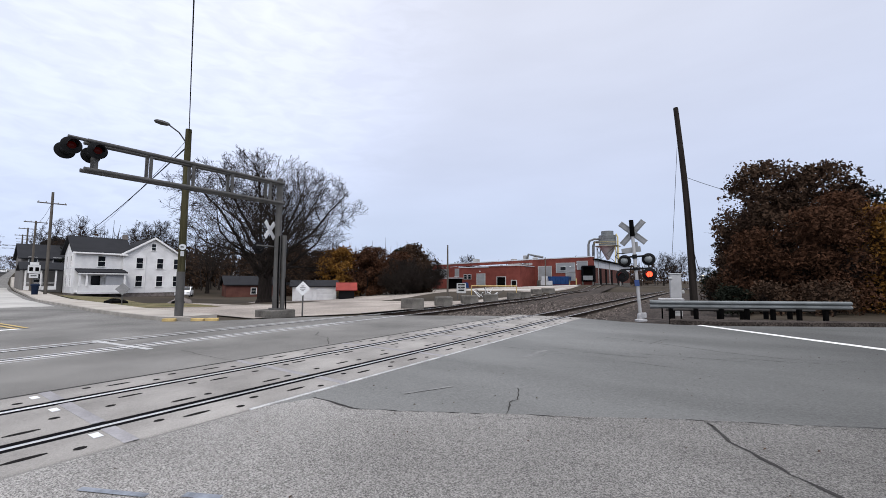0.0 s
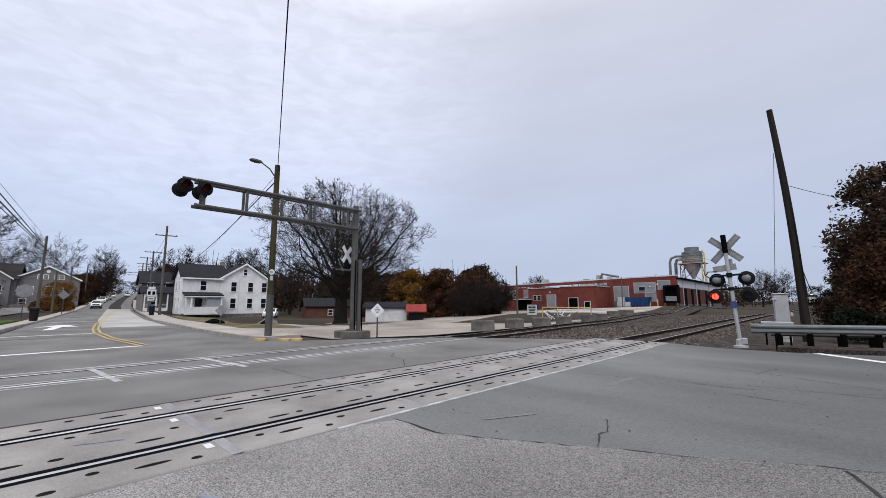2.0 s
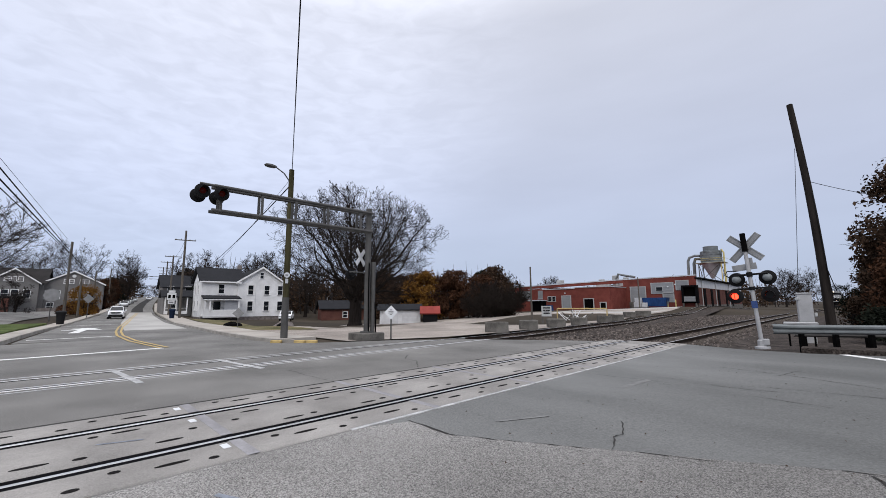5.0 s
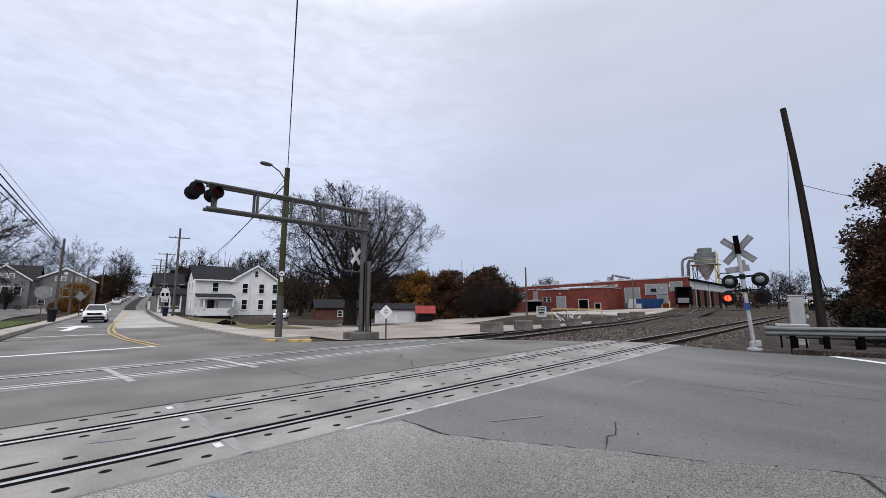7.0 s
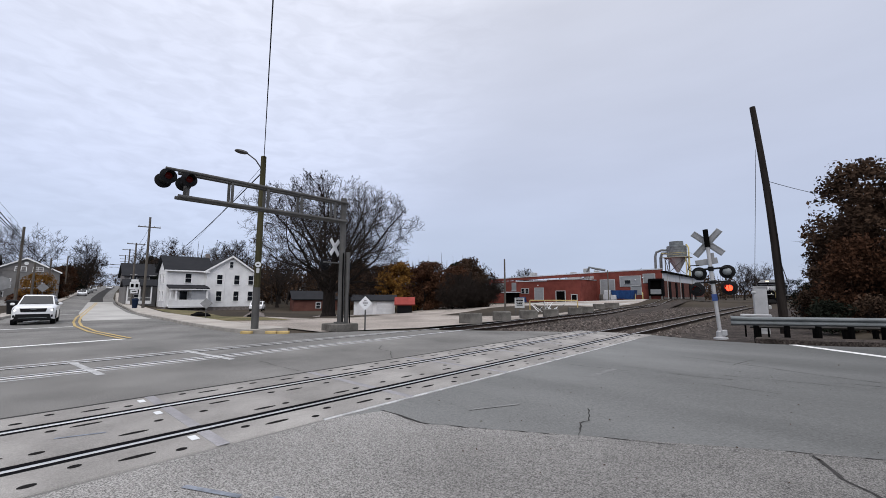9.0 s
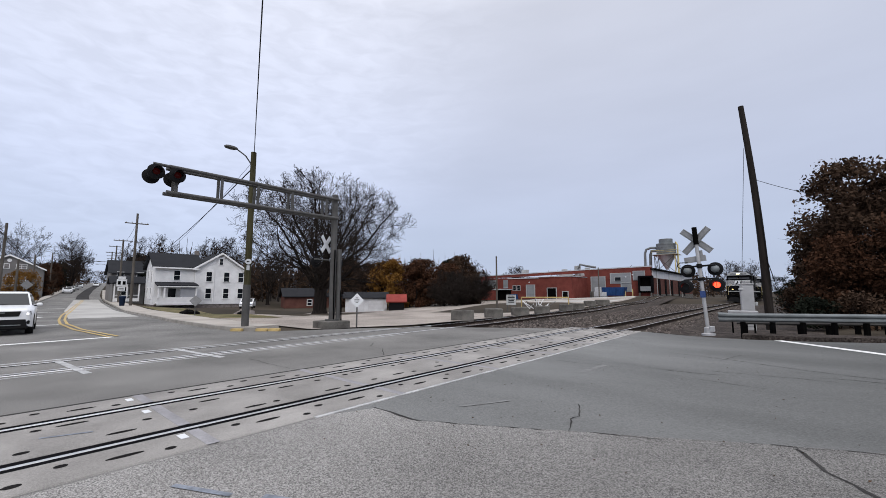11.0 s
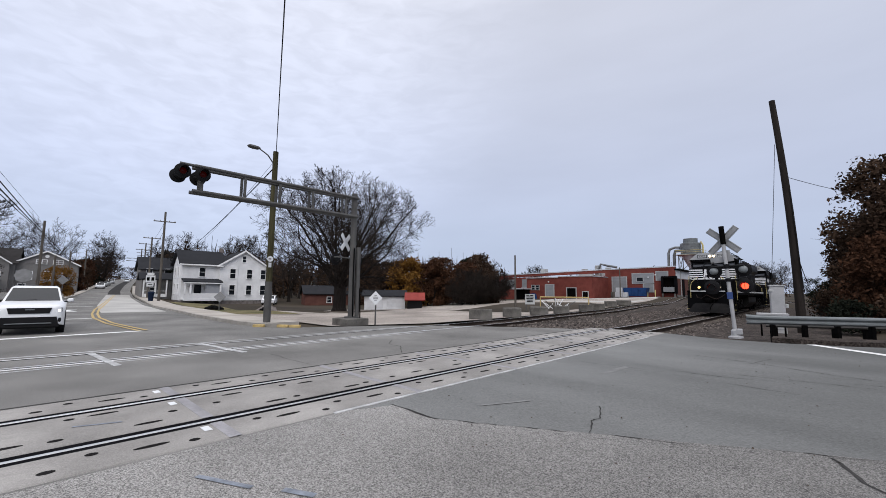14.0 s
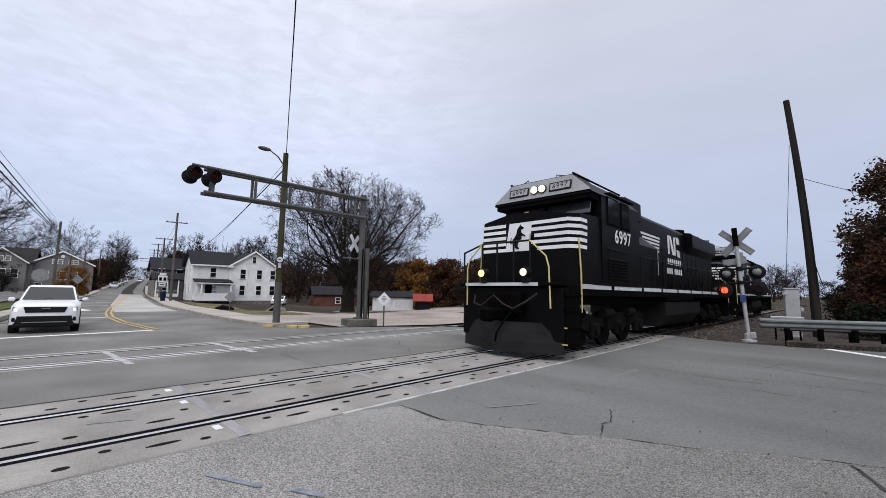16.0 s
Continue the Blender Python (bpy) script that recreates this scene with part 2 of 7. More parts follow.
LENS_CLEAR = mat("lens_back", (0.35, 0.36, 0.37), 0.25, 0.6, var=0.1, bump=0.0)
CAR_WHITE = mat("pearl_white_paint", (0.78, 0.79, 0.80), 0.25, 0.0, var=0.03, bump=0.0, spec=0.6)
CAR_BLACK = mat("black_plastic", (0.014, 0.014, 0.015), 0.5, var=0.2, bump=0.05)
TYRE = mat("tyre_rubber", (0.020, 0.020, 0.020), 0.85, var=0.2, bump=0.2)
RIM = mat("alloy_rim", (0.35, 0.35, 0.36), 0.35, 0.8, var=0.1, bump=0.0)
CAR_LAMP = mat("day_lamp", (0.85, 0.87, 0.9), 0.2, bump=0.0, emit=(1.0, 0.98, 0.95, 1.6))
CLAPBOARD = rows_mat("white_clapboard", (0.84, 0.84, 0.84), 0.115, 2, line=0.88)
TAN_SIDING = rows_mat("grey_siding", (0.20, 0.19, 0.185), 0.12, 2)
PALE_SIDING = rows_mat("pale_siding", (0.21, 0.205, 0.20), 0.12, 2)
SHINGLE = rows_mat("dark_shingles", (0.030, 0.031, 0.035), 0.14, 2, rough=0.95)
SHINGLE_BROWN = rows_mat("brown_shingles", (0.035, 0.033, 0.033), 0.14, 2, rough=0.95)
TRIM = mat("white_trim", (0.80, 0.80, 0.80), 0.5, var=0.06, scale=2, bump=0.05)
PORCH_DARK = mat("porch_shade_paint", (0.30, 0.31, 0.33), 0.6, var=0.1)
FOUNDATION = mat("stone_foundation", (0.17, 0.15, 0.14), 0.95, var=0.4, scale=3, bump=0.5)
BRICK = rows_mat("red_brick", (0.175, 0.050, 0.040), 0.075, 2, rough=0.9, var=0.22, line=0.85)
BRICK_BROWN = rows_mat("brown_brick", (0.120, 0.055, 0.045), 0.075, 2, rough=0.9, var=0.25, line=0.85)
DOOR_GREY = rows_mat("roller_door_grey", (0.27, 0.28, 0.29), 0.30, 2, rough=0.5, line=0.85)
PANEL_WHITE = rows_mat("white_cladding", (0.55, 0.56, 0.58), 0.30, 0, rough=0.5, line=0.9)
ROOF_METAL = mat("pale_roof_edge", (0.50, 0.51, 0.53), 0.5, 0.2, var=0.15, scale=0.5)
SHED_RED = mat("red_shed_roof", (0.30, 0.055, 0.045), 0.6, var=0.2)
DUMP_BLUE = mat("blue_container", (0.020, 0.055, 0.16), 0.5, var=0.25, scale=1.5)
BARK = mat("bark", (0.022, 0.018, 0.016), 0.95, var=0.4, scale=2, fine=12, bump=0.6, stretch=(5, 5, 0.8))
TWIG = mat("twigs", (0.030, 0.024, 0.021), 0.95, var=0.3, scale=2, bump=0.0)
TWIG_GREY = mat("grey_twigs", (0.040, 0.034, 0.032), 0.95, var=0.3, scale=1, bump=0.0)
LEAF_BROWN = mat("brown_leaves", (0.040, 0.024, 0.017), 0.9, var=0.5, scale=0.6, bump=0.0, tint=(0.06, 0.038, 0.025))
LEAF_RED = mat("russet_leaves", (0.062, 0.030, 0.017), 0.9, var=0.5, scale=0.6, bump=0.0)
LEAF_ORANGE = mat("orange_leaves", (0.15, 0.075, 0.018), 0.9, var=0.5, scale=0.7, bump=0.0)
LEAF_DARK = mat("dark_evergreen", (0.012, 0.015, 0.010), 0.9, var=0.4, scale=0.6, bump=0.0)
WIRE = mat("black_wire", (0.010, 0.010, 0.011), 0.7, bump=0.0)
NAVY = mat("navy_plastic", (0.010, 0.018, 0.040), 0.5, var=0.25)
BIN_BLACK = mat("bin_plastic", (0.016, 0.016, 0.017), 0.5, var=0.2)


# ---------------------------------------------------------------- mesh tools
class Shape:
    """Collects vertices and faces of one mesh."""

    def __init__(self):
        self.v, self.f = [], []

    def add(self, verts, faces, m=None):
        n = len(self.v)
        self.v += [tuple(m @ Vector(p)) if m else tuple(p) for p in verts]
        self.f += [tuple(i + n for i in q) for q in faces]
        return self

    def box(self, cx, cy, cz, sx, sy, sz, ch=0.0, m=None):
        """A box round its centre, its edges chamfered by ch."""
        hx, hy, hz = sx / 2, sy / 2, sz / 2
        if ch <= 0:
            vs = [(cx + a * hx, cy + b * hy, cz + c * hz) for a in (-1, 1) for b in (-1, 1) for c in (-1, 1)]
            return self.add(vs, [(0, 1, 3, 2), (4, 6, 7, 5), (0, 4, 5, 1), (2, 3, 7, 6), (0, 2, 6, 4), (1, 5, 7, 3)], m)
        ch = min(ch, hx * 0.98, hy * 0.98, hz * 0.98)
        ring = [(-hx + ch, -hy), (hx - ch, -hy), (hx, -hy + ch), (hx, hy - ch), (hx - ch, hy), (-hx + ch, hy), (-hx, hy - ch), (-hx, -hy + ch)]
        ix, iy = (hx - ch) / hx, (hy - ch) / hy
        vs = []
        for z, s in ((-hz, 0), (-hz + ch, 1), (hz - ch, 1), (hz, 0)):
            for x, y in ring:
                vs.append((cx + (x if s else x * ix), cy + (y if s else y * iy), cz + z))
        fs = [tuple(range(7, -1, -1)), tuple(range(24, 32))]
        for r in range(3):
            for k in range(8):
                a, b = r * 8 + k, r * 8 + (k + 1) % 8
                fs.append((a, b, b + 8, a + 8))
        return self.add(vs, fs, m)

    def cyl(self, p0, p1, r0, r1=None, n=10, caps=True, m=None):
        r1 = r0 if r1 is None else r1
        p0, p1 = Vector(p0), Vector(p1)
        d = (p1 - p0).normalized()
        u = d.orthogonal().normalized()
        w = d.cross(u)
        vs = []
        for p, r in ((p0, r0), (p1, r1)):
            for k in range(n):
                a = 2 * math.pi * k / n
                vs.append(p + u * (r * math.cos(a)) + w * (r * math.sin(a)))
        fs = [(k, (k + 1) % n, n + (k + 1) % n, n + k) for k in range(n)]
        if caps:
            fs += [tuple(range(n - 1, -1, -1)), tuple(range(n, 2 * n))]
        return self.add(vs, fs, m)

    def tube(self, pts, r, n=6, m=None):
        pts = [Vector(p) for p in pts]
        d = (pts[1] - pts[0]).normalized()
        u = d.orthogonal().normalized()
        rings = []
        for k, p in enumerate(pts):
            a, b = pts[max(0, k - 1)], pts[min(len(pts) - 1, k + 1)]
            t = (b - a).normalized()
            u = (u - t * u.dot(t)).normalized()
            w = t.cross(u)
            rings.append([p + u * (r * math.cos(6.28318 * i / n)) + w * (r * math.sin(6.28318 * i / n)) for i in range(n)])
        return self.loft(rings, m=m)

    def prism(self, outline, z0, z1, m=None):
        """An outline in x, y pulled from z0 to z1."""
        n = len(outline)
        vs = [(x, y, z0) for x, y in outline] + [(x, y, z1) for x, y in outline]
        fs = [tuple(range(n - 1, -1, -1)), tuple(range(n, 2 * n))] + [(k, (k + 1) % n, n + (k + 1) % n, n + k) for k in range(n)]
        return self.add(vs, fs, m)

    def lathe(self, prof, n=16, m=None):
        """Radius, height pairs turned about z."""
        vs, fs = [], []
        for r, z in prof:
            for k in range(n):
                a = 2 * math.pi * k / n
                vs.append((r * math.cos(a), r * math.sin(a), z))
        for i in range(len(prof) - 1):
            for k in range(n):
                a, b = i * n + k, i * n + (k + 1) % n
                fs.append((a, b, b + n, a + n))
        fs += [tuple(range(n - 1, -1, -1)), tuple(range((len(prof) - 1) * n, len(prof) * n))]
        return self.add(vs, fs, m)

    def loft(self, rings, closed=True, caps=True, m=None):
        """Rings of equal length joined in order."""
        n = len(rings[0])
        vs = [p for r in rings for p in r]
        fs = []
        for i in range(len(rings) - 1):
            for k in range(n if closed else n - 1):
                a, b = i * n + k, i * n + (k + 1) % n
                fs.append((a, b, b + n, a + n))
        if caps and closed:
            fs += [tuple(range(n - 1, -1, -1)), tuple(range((len(rings) - 1) * n, len(rings) * n))]
        return self.add(vs, fs, m)

    def mesh(self, name, material, smooth=False):
        me = bpy.data.meshes.new(name)
        me.from_pydata([tuple(p) for p in self.v], [], self.f)
        bm = bmesh.new()
        bm.from_mesh(me)
        if len(bm.faces) < 30000:
            bmesh.ops.recalc_face_normals(bm, faces=bm.faces)
        bm.to_mesh(me)
        bm.free()
        me.materials.append(material)
        if smooth:
            me.shade_smooth()
            me.set_sharp_from_angle(angle=radians(38))
        return me


def part(name, shape, material, parent=None, label="", smooth=False, m=None):
    """Links a shape as one mesh object, under a thing or a part."""
    data = shape.mesh(name, material, smooth) if isinstance(shape, Shape) else shape
    ob = new(name, data)
    if parent:
        ob.parent = parent
    if m:
        ob.matrix_basis = m
    if label:
        ob["label"] = label
    return ob


def thing(name, label, category, m=None, group="", kind=""):
    ob = new(name)
    if m:
        ob.matrix_basis = m
    return tagged(ob, label, category, group, kind)


def S():
    return Shape()


# ---------------------------------------------------------------- lie of the land
HEIGHTS = [(-36, 22, -0.65), (-42, 36, -1.15), (-62, 34, -1.0), (-70, 24, -0.75), (-66, 14, -0.45), (-47, 2, -0.1), (-85, 10, 0.1), (-110, 14, 0.6),
           (-150, 20, 1.9), (-250, 38, 5.6), (-19, 82, 1.05), (-34, 72, 0.45), (-55, 70, -0.2), (-24, 48, 0.25), (2, 60, 0.2), (12, 40, 0.2), (-6, 110, 0.3),
           (-6, 60, 0.1), (-4, 230, 0.7), (-70, -8, 0.9), (-40, -6, 0.25), (-60, 0, 0.45), (-14, 30, 0.0), (-20, 12, 0.0), (-26, 8, 0), (-20, -10, 0), (0, 20, 0), (-8, 20, 0), (-8, 0, 0), (10, 10, 0), (0, -30, 0)]


def plain_land(x, y):
    """Height of open ground between the given places."""
    w = s = 0.0
    for a, b, h in HEIGHTS:
        k = 1.0 / (((x - a) ** 2 + (y - b) ** 2) ** 1.6 + 20.0)
        w += k
        s += k * h
    z = s / w
    return z


def raw_land(x, y):
    z = plain_land(x, y)
    d = max(0.0, max(-24 - x, y - 18, x - 40, -40 - y))
    f = min(1.0, d / 12.0)
    return z * f * f * (3 - 2 * f)


STREET_C = [(-23.9, 2.95), (-31, 3.65), (-48, 5.35), (-80, 9.5), (-115, 14.4), (-150, 20.2), (-250, 38.0), (-420, 66)]

STREET_Z = [(0, 0), (26, 0), (47, -0.1), (70, -0.05), (85, 0.05), (100, 0.4), (120, 1.05), (150, 2.2), (200, 4.0), (250, 5.7), (320, 7.6), (420, 9.5)]


def land(x, y):
    """Height of the ground; level across the street."""
    if x > -26:
        return raw_land(x, y)
    for (a, b), (c, d) in zip(STREET_C, STREET_C[1:]):
        if x >= c:
            break
    yc = b + (d - b) * (x - a) / (c - a)
    off = abs(y - yc)
    wide = 4 + min(26, max(0, (-80 - x) * 0.5))
    if off > 6 + wide:
        return raw_land(x, y)
    f = min(1.0, max(0.0, (off - 6) / wide))
    f = f * f * (3 - 2 * f) if x < -30 else 1 - (1 - f * f * (3 - 2 * f)) * (-26 - x) / 4
    return curve_of(STREET_Z, -x) * (1 - f) + raw_land(x, y) * f


def along(pts, step):
    """Points every step metres along a line of x, y."""
    out = []
    for (x0, y0), (x1, y1) in zip(pts, pts[1:]):
        n = max(1, int(math.hypot(x1 - x0, y1 - y0) / step))
        out += [(x0 + (x1 - x0) * k / n, y0 + (y1 - y0) * k / n) for k in range(n)]
    return out + [pts[-1]]


def curve_of(keys, y):
    """Smooth value at y between keys (y, x)."""
    if y <= keys[0][0]:
        return keys[0][1]
    for (a, b), (c, d) in zip(keys, keys[1:]):
        if y <= c:
            return b + (d - b) * (y - a) / (c - a)
    (a, b), (c, d) = keys[-2:]
    return d + (d - b) * (y - c) / (c - a)


def ribbon(left, right, lift, thick=0.0):
    """A draped strip between two lines of x, y with the same number of points."""
    s = S()
    n = min(len(left), len(right))
    left, right = left[:n], right[:n]
    top = [(x, y, land(x, y) + lift) for x, y in left] + [(x, y, land(x, y) + lift) for x, y in right]
    s.add(top, [(k, k + 1, n + k + 1, n + k) for k in range(n - 1)])
    if thick:
        low = [(x, y, z - thick) for x, y, z in top]
        s.add(top + low, [(k, k + 1, 2 * n + k + 1, 2 * n + k) for k in range(n - 1)] + [(n + k, 3 * n + k, 3 * n + k + 1, n + k + 1) for k in range(n - 1)]
              + [(0, 2 * n, 3 * n, n), (n - 1, 2 * n - 1, 4 * n - 1, 3 * n - 1)])
    return s


def offset(line, d):
    """A line of x, y moved sideways by d (to the left of its way)."""
    out = []
    for k, (x, y) in enumerate(line):
        a, b = line[max(0, k - 1)], line[min(len(line) - 1, k + 1)]
        l = math.hypot(b[0] - a[0], b[1] - a[1])
        out.append((x - (b[1] - a[1]) / l * d, y + (b[0] - a[0]) / l * d))
    return out


def structure(name, shape, material, label, category, smooth=False):
    return tagged(part(name, shape, material, None, "", smooth), label, category, kind="structure")


# ---------------------------------------------------------------- ground and roads
def ground_sheet():
    def ticks():
        out, x, st = [0.0], 0.0, 2.0
        while x < 2600:
            x += st
            st *= 1.0 if x < 110 else 1.22
            out.append(x)
        return out
    t = ticks()
    xs = sorted({-40 - a for a in t} | {-40 + a for a in t})
    ys = sorted({30 - a for a in t} | {30 + a for a in t})
    s = S()
    n = len(ys)
    s.v = [(x, y, land(x, y) - (0.5 if -15.5 < x < 1.5 and 14 < y < 125 else 0.06) if abs(x) < 400 and abs(y) < 400 else 3.0) for x in xs for y in ys]
    s.f = [(i * n + j, (i + 1) * n + j, (i + 1) * n + j + 1, i * n + j + 1) for i in range(len(xs) - 1) for j in range(n - 1)]
    structure("ground", s, LAND, "brown late-autumn land reaching the horizon", "ground", True)


ground_sheet()
CROSSING = [(-24.7, 6.75), (-18.5, 6.63), (-16.6, 6.85), (-15.9, 7.3), (-15.3, 8.2), (-14.7, 9.3), (-13.9, 11.1), (-11.7, 13.6), (-9.0, 15.4), (-6.5, 17.0), (-4.7, 17.3),
            (-2.6, 16.5), (-1.0, 16.5), (0.7, 17.1), (4.2, 19.3), (12, 23.6), (80, 60), (80, -60), (-24, -60), (-24, -9), (-23.4, -4), (-23.7, -0.9)]
structure("road_crossing", S().prism(CROSSING, -0.25, 0.0), ASPHALT, "grey worn asphalt road crossing the railway", "road")
street = along(STREET_C, 1.5)
structure("street", ribbon(offset(street, -3.75), offset(street, 3.75), 0.0, 0.2), ASPHALT, "long straight asphalt street rising between houses", "road")
pale = along([(-32, 5.45), (-48, 7.0), (-80, 11.2), (-95, 13.3)], 1.5)
structure("street_pale_lane", ribbon(offset(pale, -1.65), offset(pale, 1.7), 0.012), CONCRETE_ROAD, "pale resurfaced concrete lane of the street", "road")
dark = along([(-96, 13.6), (-115, 16.2), (-150, 22.0), (-250, 39.8)], 1.5)
structure("street_dark_patch", ribbon(offset(dark, -0.2), offset(dark, 1.7), 0.014), CRACK, "dark asphalt patch strip along the street", "road")
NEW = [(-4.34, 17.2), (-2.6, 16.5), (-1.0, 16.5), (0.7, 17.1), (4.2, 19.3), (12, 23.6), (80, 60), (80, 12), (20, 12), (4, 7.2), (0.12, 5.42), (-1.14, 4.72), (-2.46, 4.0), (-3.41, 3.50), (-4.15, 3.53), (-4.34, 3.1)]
structure("road_new_asphalt", S().prism(NEW, -0.1, 0.003), ASPHALT_NEW, "dark grey streaked asphalt lane growing darker along x", "road")
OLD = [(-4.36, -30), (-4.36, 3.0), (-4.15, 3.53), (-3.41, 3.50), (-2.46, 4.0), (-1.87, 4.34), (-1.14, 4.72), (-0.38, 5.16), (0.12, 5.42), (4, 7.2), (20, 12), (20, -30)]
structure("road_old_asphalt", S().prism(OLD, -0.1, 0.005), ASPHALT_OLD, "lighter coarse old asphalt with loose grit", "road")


def sidewalks():
    line = along([(-16.0, 7.35), (-16.8, 6.95), (-18.5, 6.75), (-24.7, 6.85), (-32, 7.5), (-42, 8.35), (-63, 11.3), (-100, 16.2), (-150, 24.2)], 1.2)
    structure("kerb_1", ribbon(line, offset(line, -0.16), 0.13, 0.3), KERB, "worn concrete kerb along the street corner", "kerb")
    a = [p for p in line if p[0] < -16.5]
    structure("sidewalk_1", ribbon(offset(a, -0.17), offset(a, -1.9), 0.115, 0.3), SIDEWALK, "pale concrete pavement along the street", "sidewalk")
    line = along([(-23.2, -40), (-23.4, -9), (-23.1, -4), (-23.6, -1.1), (-34, -0.1), (-47, 1.5), (-80, 5.55), (-150, 16.4)], 1.2)
    structure("kerb_2", ribbon(line, offset(line, 0.16), 0.13, 0.3), KERB, "worn concrete kerb beside the turning lane", "kerb")
    a = [p for p in line if p[1] > -12]
    structure("sidewalk_2", ribbon(offset(a, 0.17), offset(a, 1.05), 0.115, 0.3), SIDEWALK, "pale concrete pavement beside a lawn", "sidewalk")
    # each yellow kerb piece at the corner
    for k in (0, 2, 3):
        structure("kerb_yellow", S().box(0, 0, 0, 0.45, 0.17, 0.12, 0.02), YELLOW_LINE, "chipped yellow-painted kerb piece", "kerb").matrix_basis = pose(-16.55 + 0.36 * k, 6.87 + 0.33 * k, 0.045, 0, 0, 40)
    lawn = S()
    pts = [(-24.6, -2.2), (-27, -1.75), (-34, -1.1), (-46, 0.35), (-46, -20), (-26, -20)]
    lawn.prism(pts, -0.2, 0.16)
    structure("lawn_1", lawn, LAWN_GREEN, "short green lawn beside the pavement", "lawn")
    lot = along([(-48, -2.4), (-60, -0.9), (-75, 1.1), (-106, 5.2)], 2)
    pave = S()
    for k in range(11):
        w = ribbon([(x, y - 2 * k) for x, y in lot], [(x, y - 2 * k - 2) for x, y in lot], 0.06)
        pave.add(w.v, w.f)
    structure("parking_lot", pave, ASPHALT, "grey asphalt side lot before houses", "ground")
    g = along([(-26, 9.0), (-33, 9.8), (-48, 11.6), (-58, 13.0)], 2)
    structure("lawn_2", ribbon(g, [(x + 2.5, y + 3.4) for x, y in g], 0.02), GRASS, "narrow strip of brownish grass beside the pavement", "lawn")
    lot = along([(-15.2, 9.3), (-13.6, 13.6), (-13.6, 17), (-14, 24), (-15, 36), (-16.5, 47), (-19, 60), (-19.5, 74)], 1.5)
    n = len(lot)
    far = [(-26 + (-46 + 26) * min(1, k / (n * 0.45)), 9.3 + (58 - 9.3) * k / n) for k in range(n)]
    mid = [((a + c) / 2, (b + d) / 2) for (a, b), (c, d) in zip(lot, far)]
    s = ribbon(lot, mid, 0.0)
    s2 = ribbon(mid, far, 0.0)
    s.add(s2.v, s2.f)
    structure("gravel_lot", s, DIRT, "pale packed gravel lot beside the railway", "ground", True)
    s = ribbon(along([(-20, 60), (-20, 81)], 3), along([(-34, 58), (-34, 76)], 3), 0.01)
    structure("dock_apron", s, CONCRETE_ROAD, "pale concrete loading apron before the factory", "ground")


sidewalks()
MAIN = [(-60, -5.85), (40, -5.85), (60, -5.72), (75, -5.5), (90, -5.2), (105, -4.75), (130, -3.9), (155, -3.0), (171, -2.5), (200, -2.35), (240, -2.3), (420, -1.0)]
SIDE = [(-60, -11.4), (0, -11.45), (6, -11.6), (12, -11.9), (20, -12.15), (34, -13.1), (50, -14.8), (70, -16.5), (85, -17.0), (130, -17.6)]


def main_z(y):
    return 0.0 if y < 30 else 0.0018 * (y - 30)


# ---------------------------------------------------------------- railway
def rail_line(keys, side, y0, y1, step, zf, head_only=False):
    """One rail with head, web and foot along a track."""
    sec = [(-0.037, 0.0), (0.037, 0.0), (0.037, -0.03), (0.012, -0.045), (0.012, -0.14), (0.07, -0.165), (0.07, -0.175), (-0.07, -0.175), (-0.07, -0.165), (-0.012, -0.14), (-0.012, -0.045), (-0.037, -0.03)]
    if head_only:
        sec = [(-0.026, 0.0), (0.026, 0.0), (0.036, -0.012), (0.036, -0.06), (-0.036, -0.06), (-0.036, -0.012)]
    n = max(2, int((y1 - y0) / step) + 1)
    rings = []
    for k in range(n):
        y = y0 + (y1 - y0) * k / (n - 1)
        x = curve_of(keys, y) + side * 0.7175
        rings.append([(x + a, y, zf(y) + b) for a, b in sec])
    return S().loft(rings)


def track(name, keys, y0, y1, yend, zf, label, sleepers):
    t = thing(name, label, "railway track", kind="structure")
    for side in (-1, 1):
        part("rail", rail_line(keys, side, y1, yend, 3.0, zf), RAIL_RUST, t, "rusty brown rail")
        n = int((yend - y1) / 3)
        top = S()
        ys = [y1 + (yend - y1) * k / n for k in range(n + 1)]
        rings = [[(curve_of(keys, y) + side * 0.7175 + a, y, zf(y) + 0.002) for a in (-0.026, 0.026)] for y in ys]
        top.loft(rings, closed=False)
        part("rail_top", top, RAIL, t, "worn bright running surface")
        part("rail", rail_line(keys, side, y0, y1, 3.0, lambda y: 0.008, True), RAIL, t, "polished rail set in the road")
    me = S().box(0, 0, 0, 2.55, 0.23, 0.16, 0.015).mesh("sleeper", SLEEPER)
    y = y1 + 0.4
    for k in range(sleepers):
        part("sleeper", me, None, t, m=pose(curve_of(keys, y) + random.uniform(-0.04, 0.04), y, zf(y) - 0.245, 0, 0, random.uniform(-1.5, 1.5)))
        y += 0.53
    return t


def side_z(y):
    return 0.0 if y < 17 else land(curve_of(SIDE, y), y) * min(1, (y - 17) / 15) + 0.06 * min(1, (y - 17) / 6)


main_track = track("railway_track", MAIN, -40, 17.0, 400, main_z, "main railway track with rusty rails on ballast", 190)
side_track = track("railway_siding", SIDE, -40, 14.0, 120, side_z, "low rusty siding track curving toward the factory", 130)


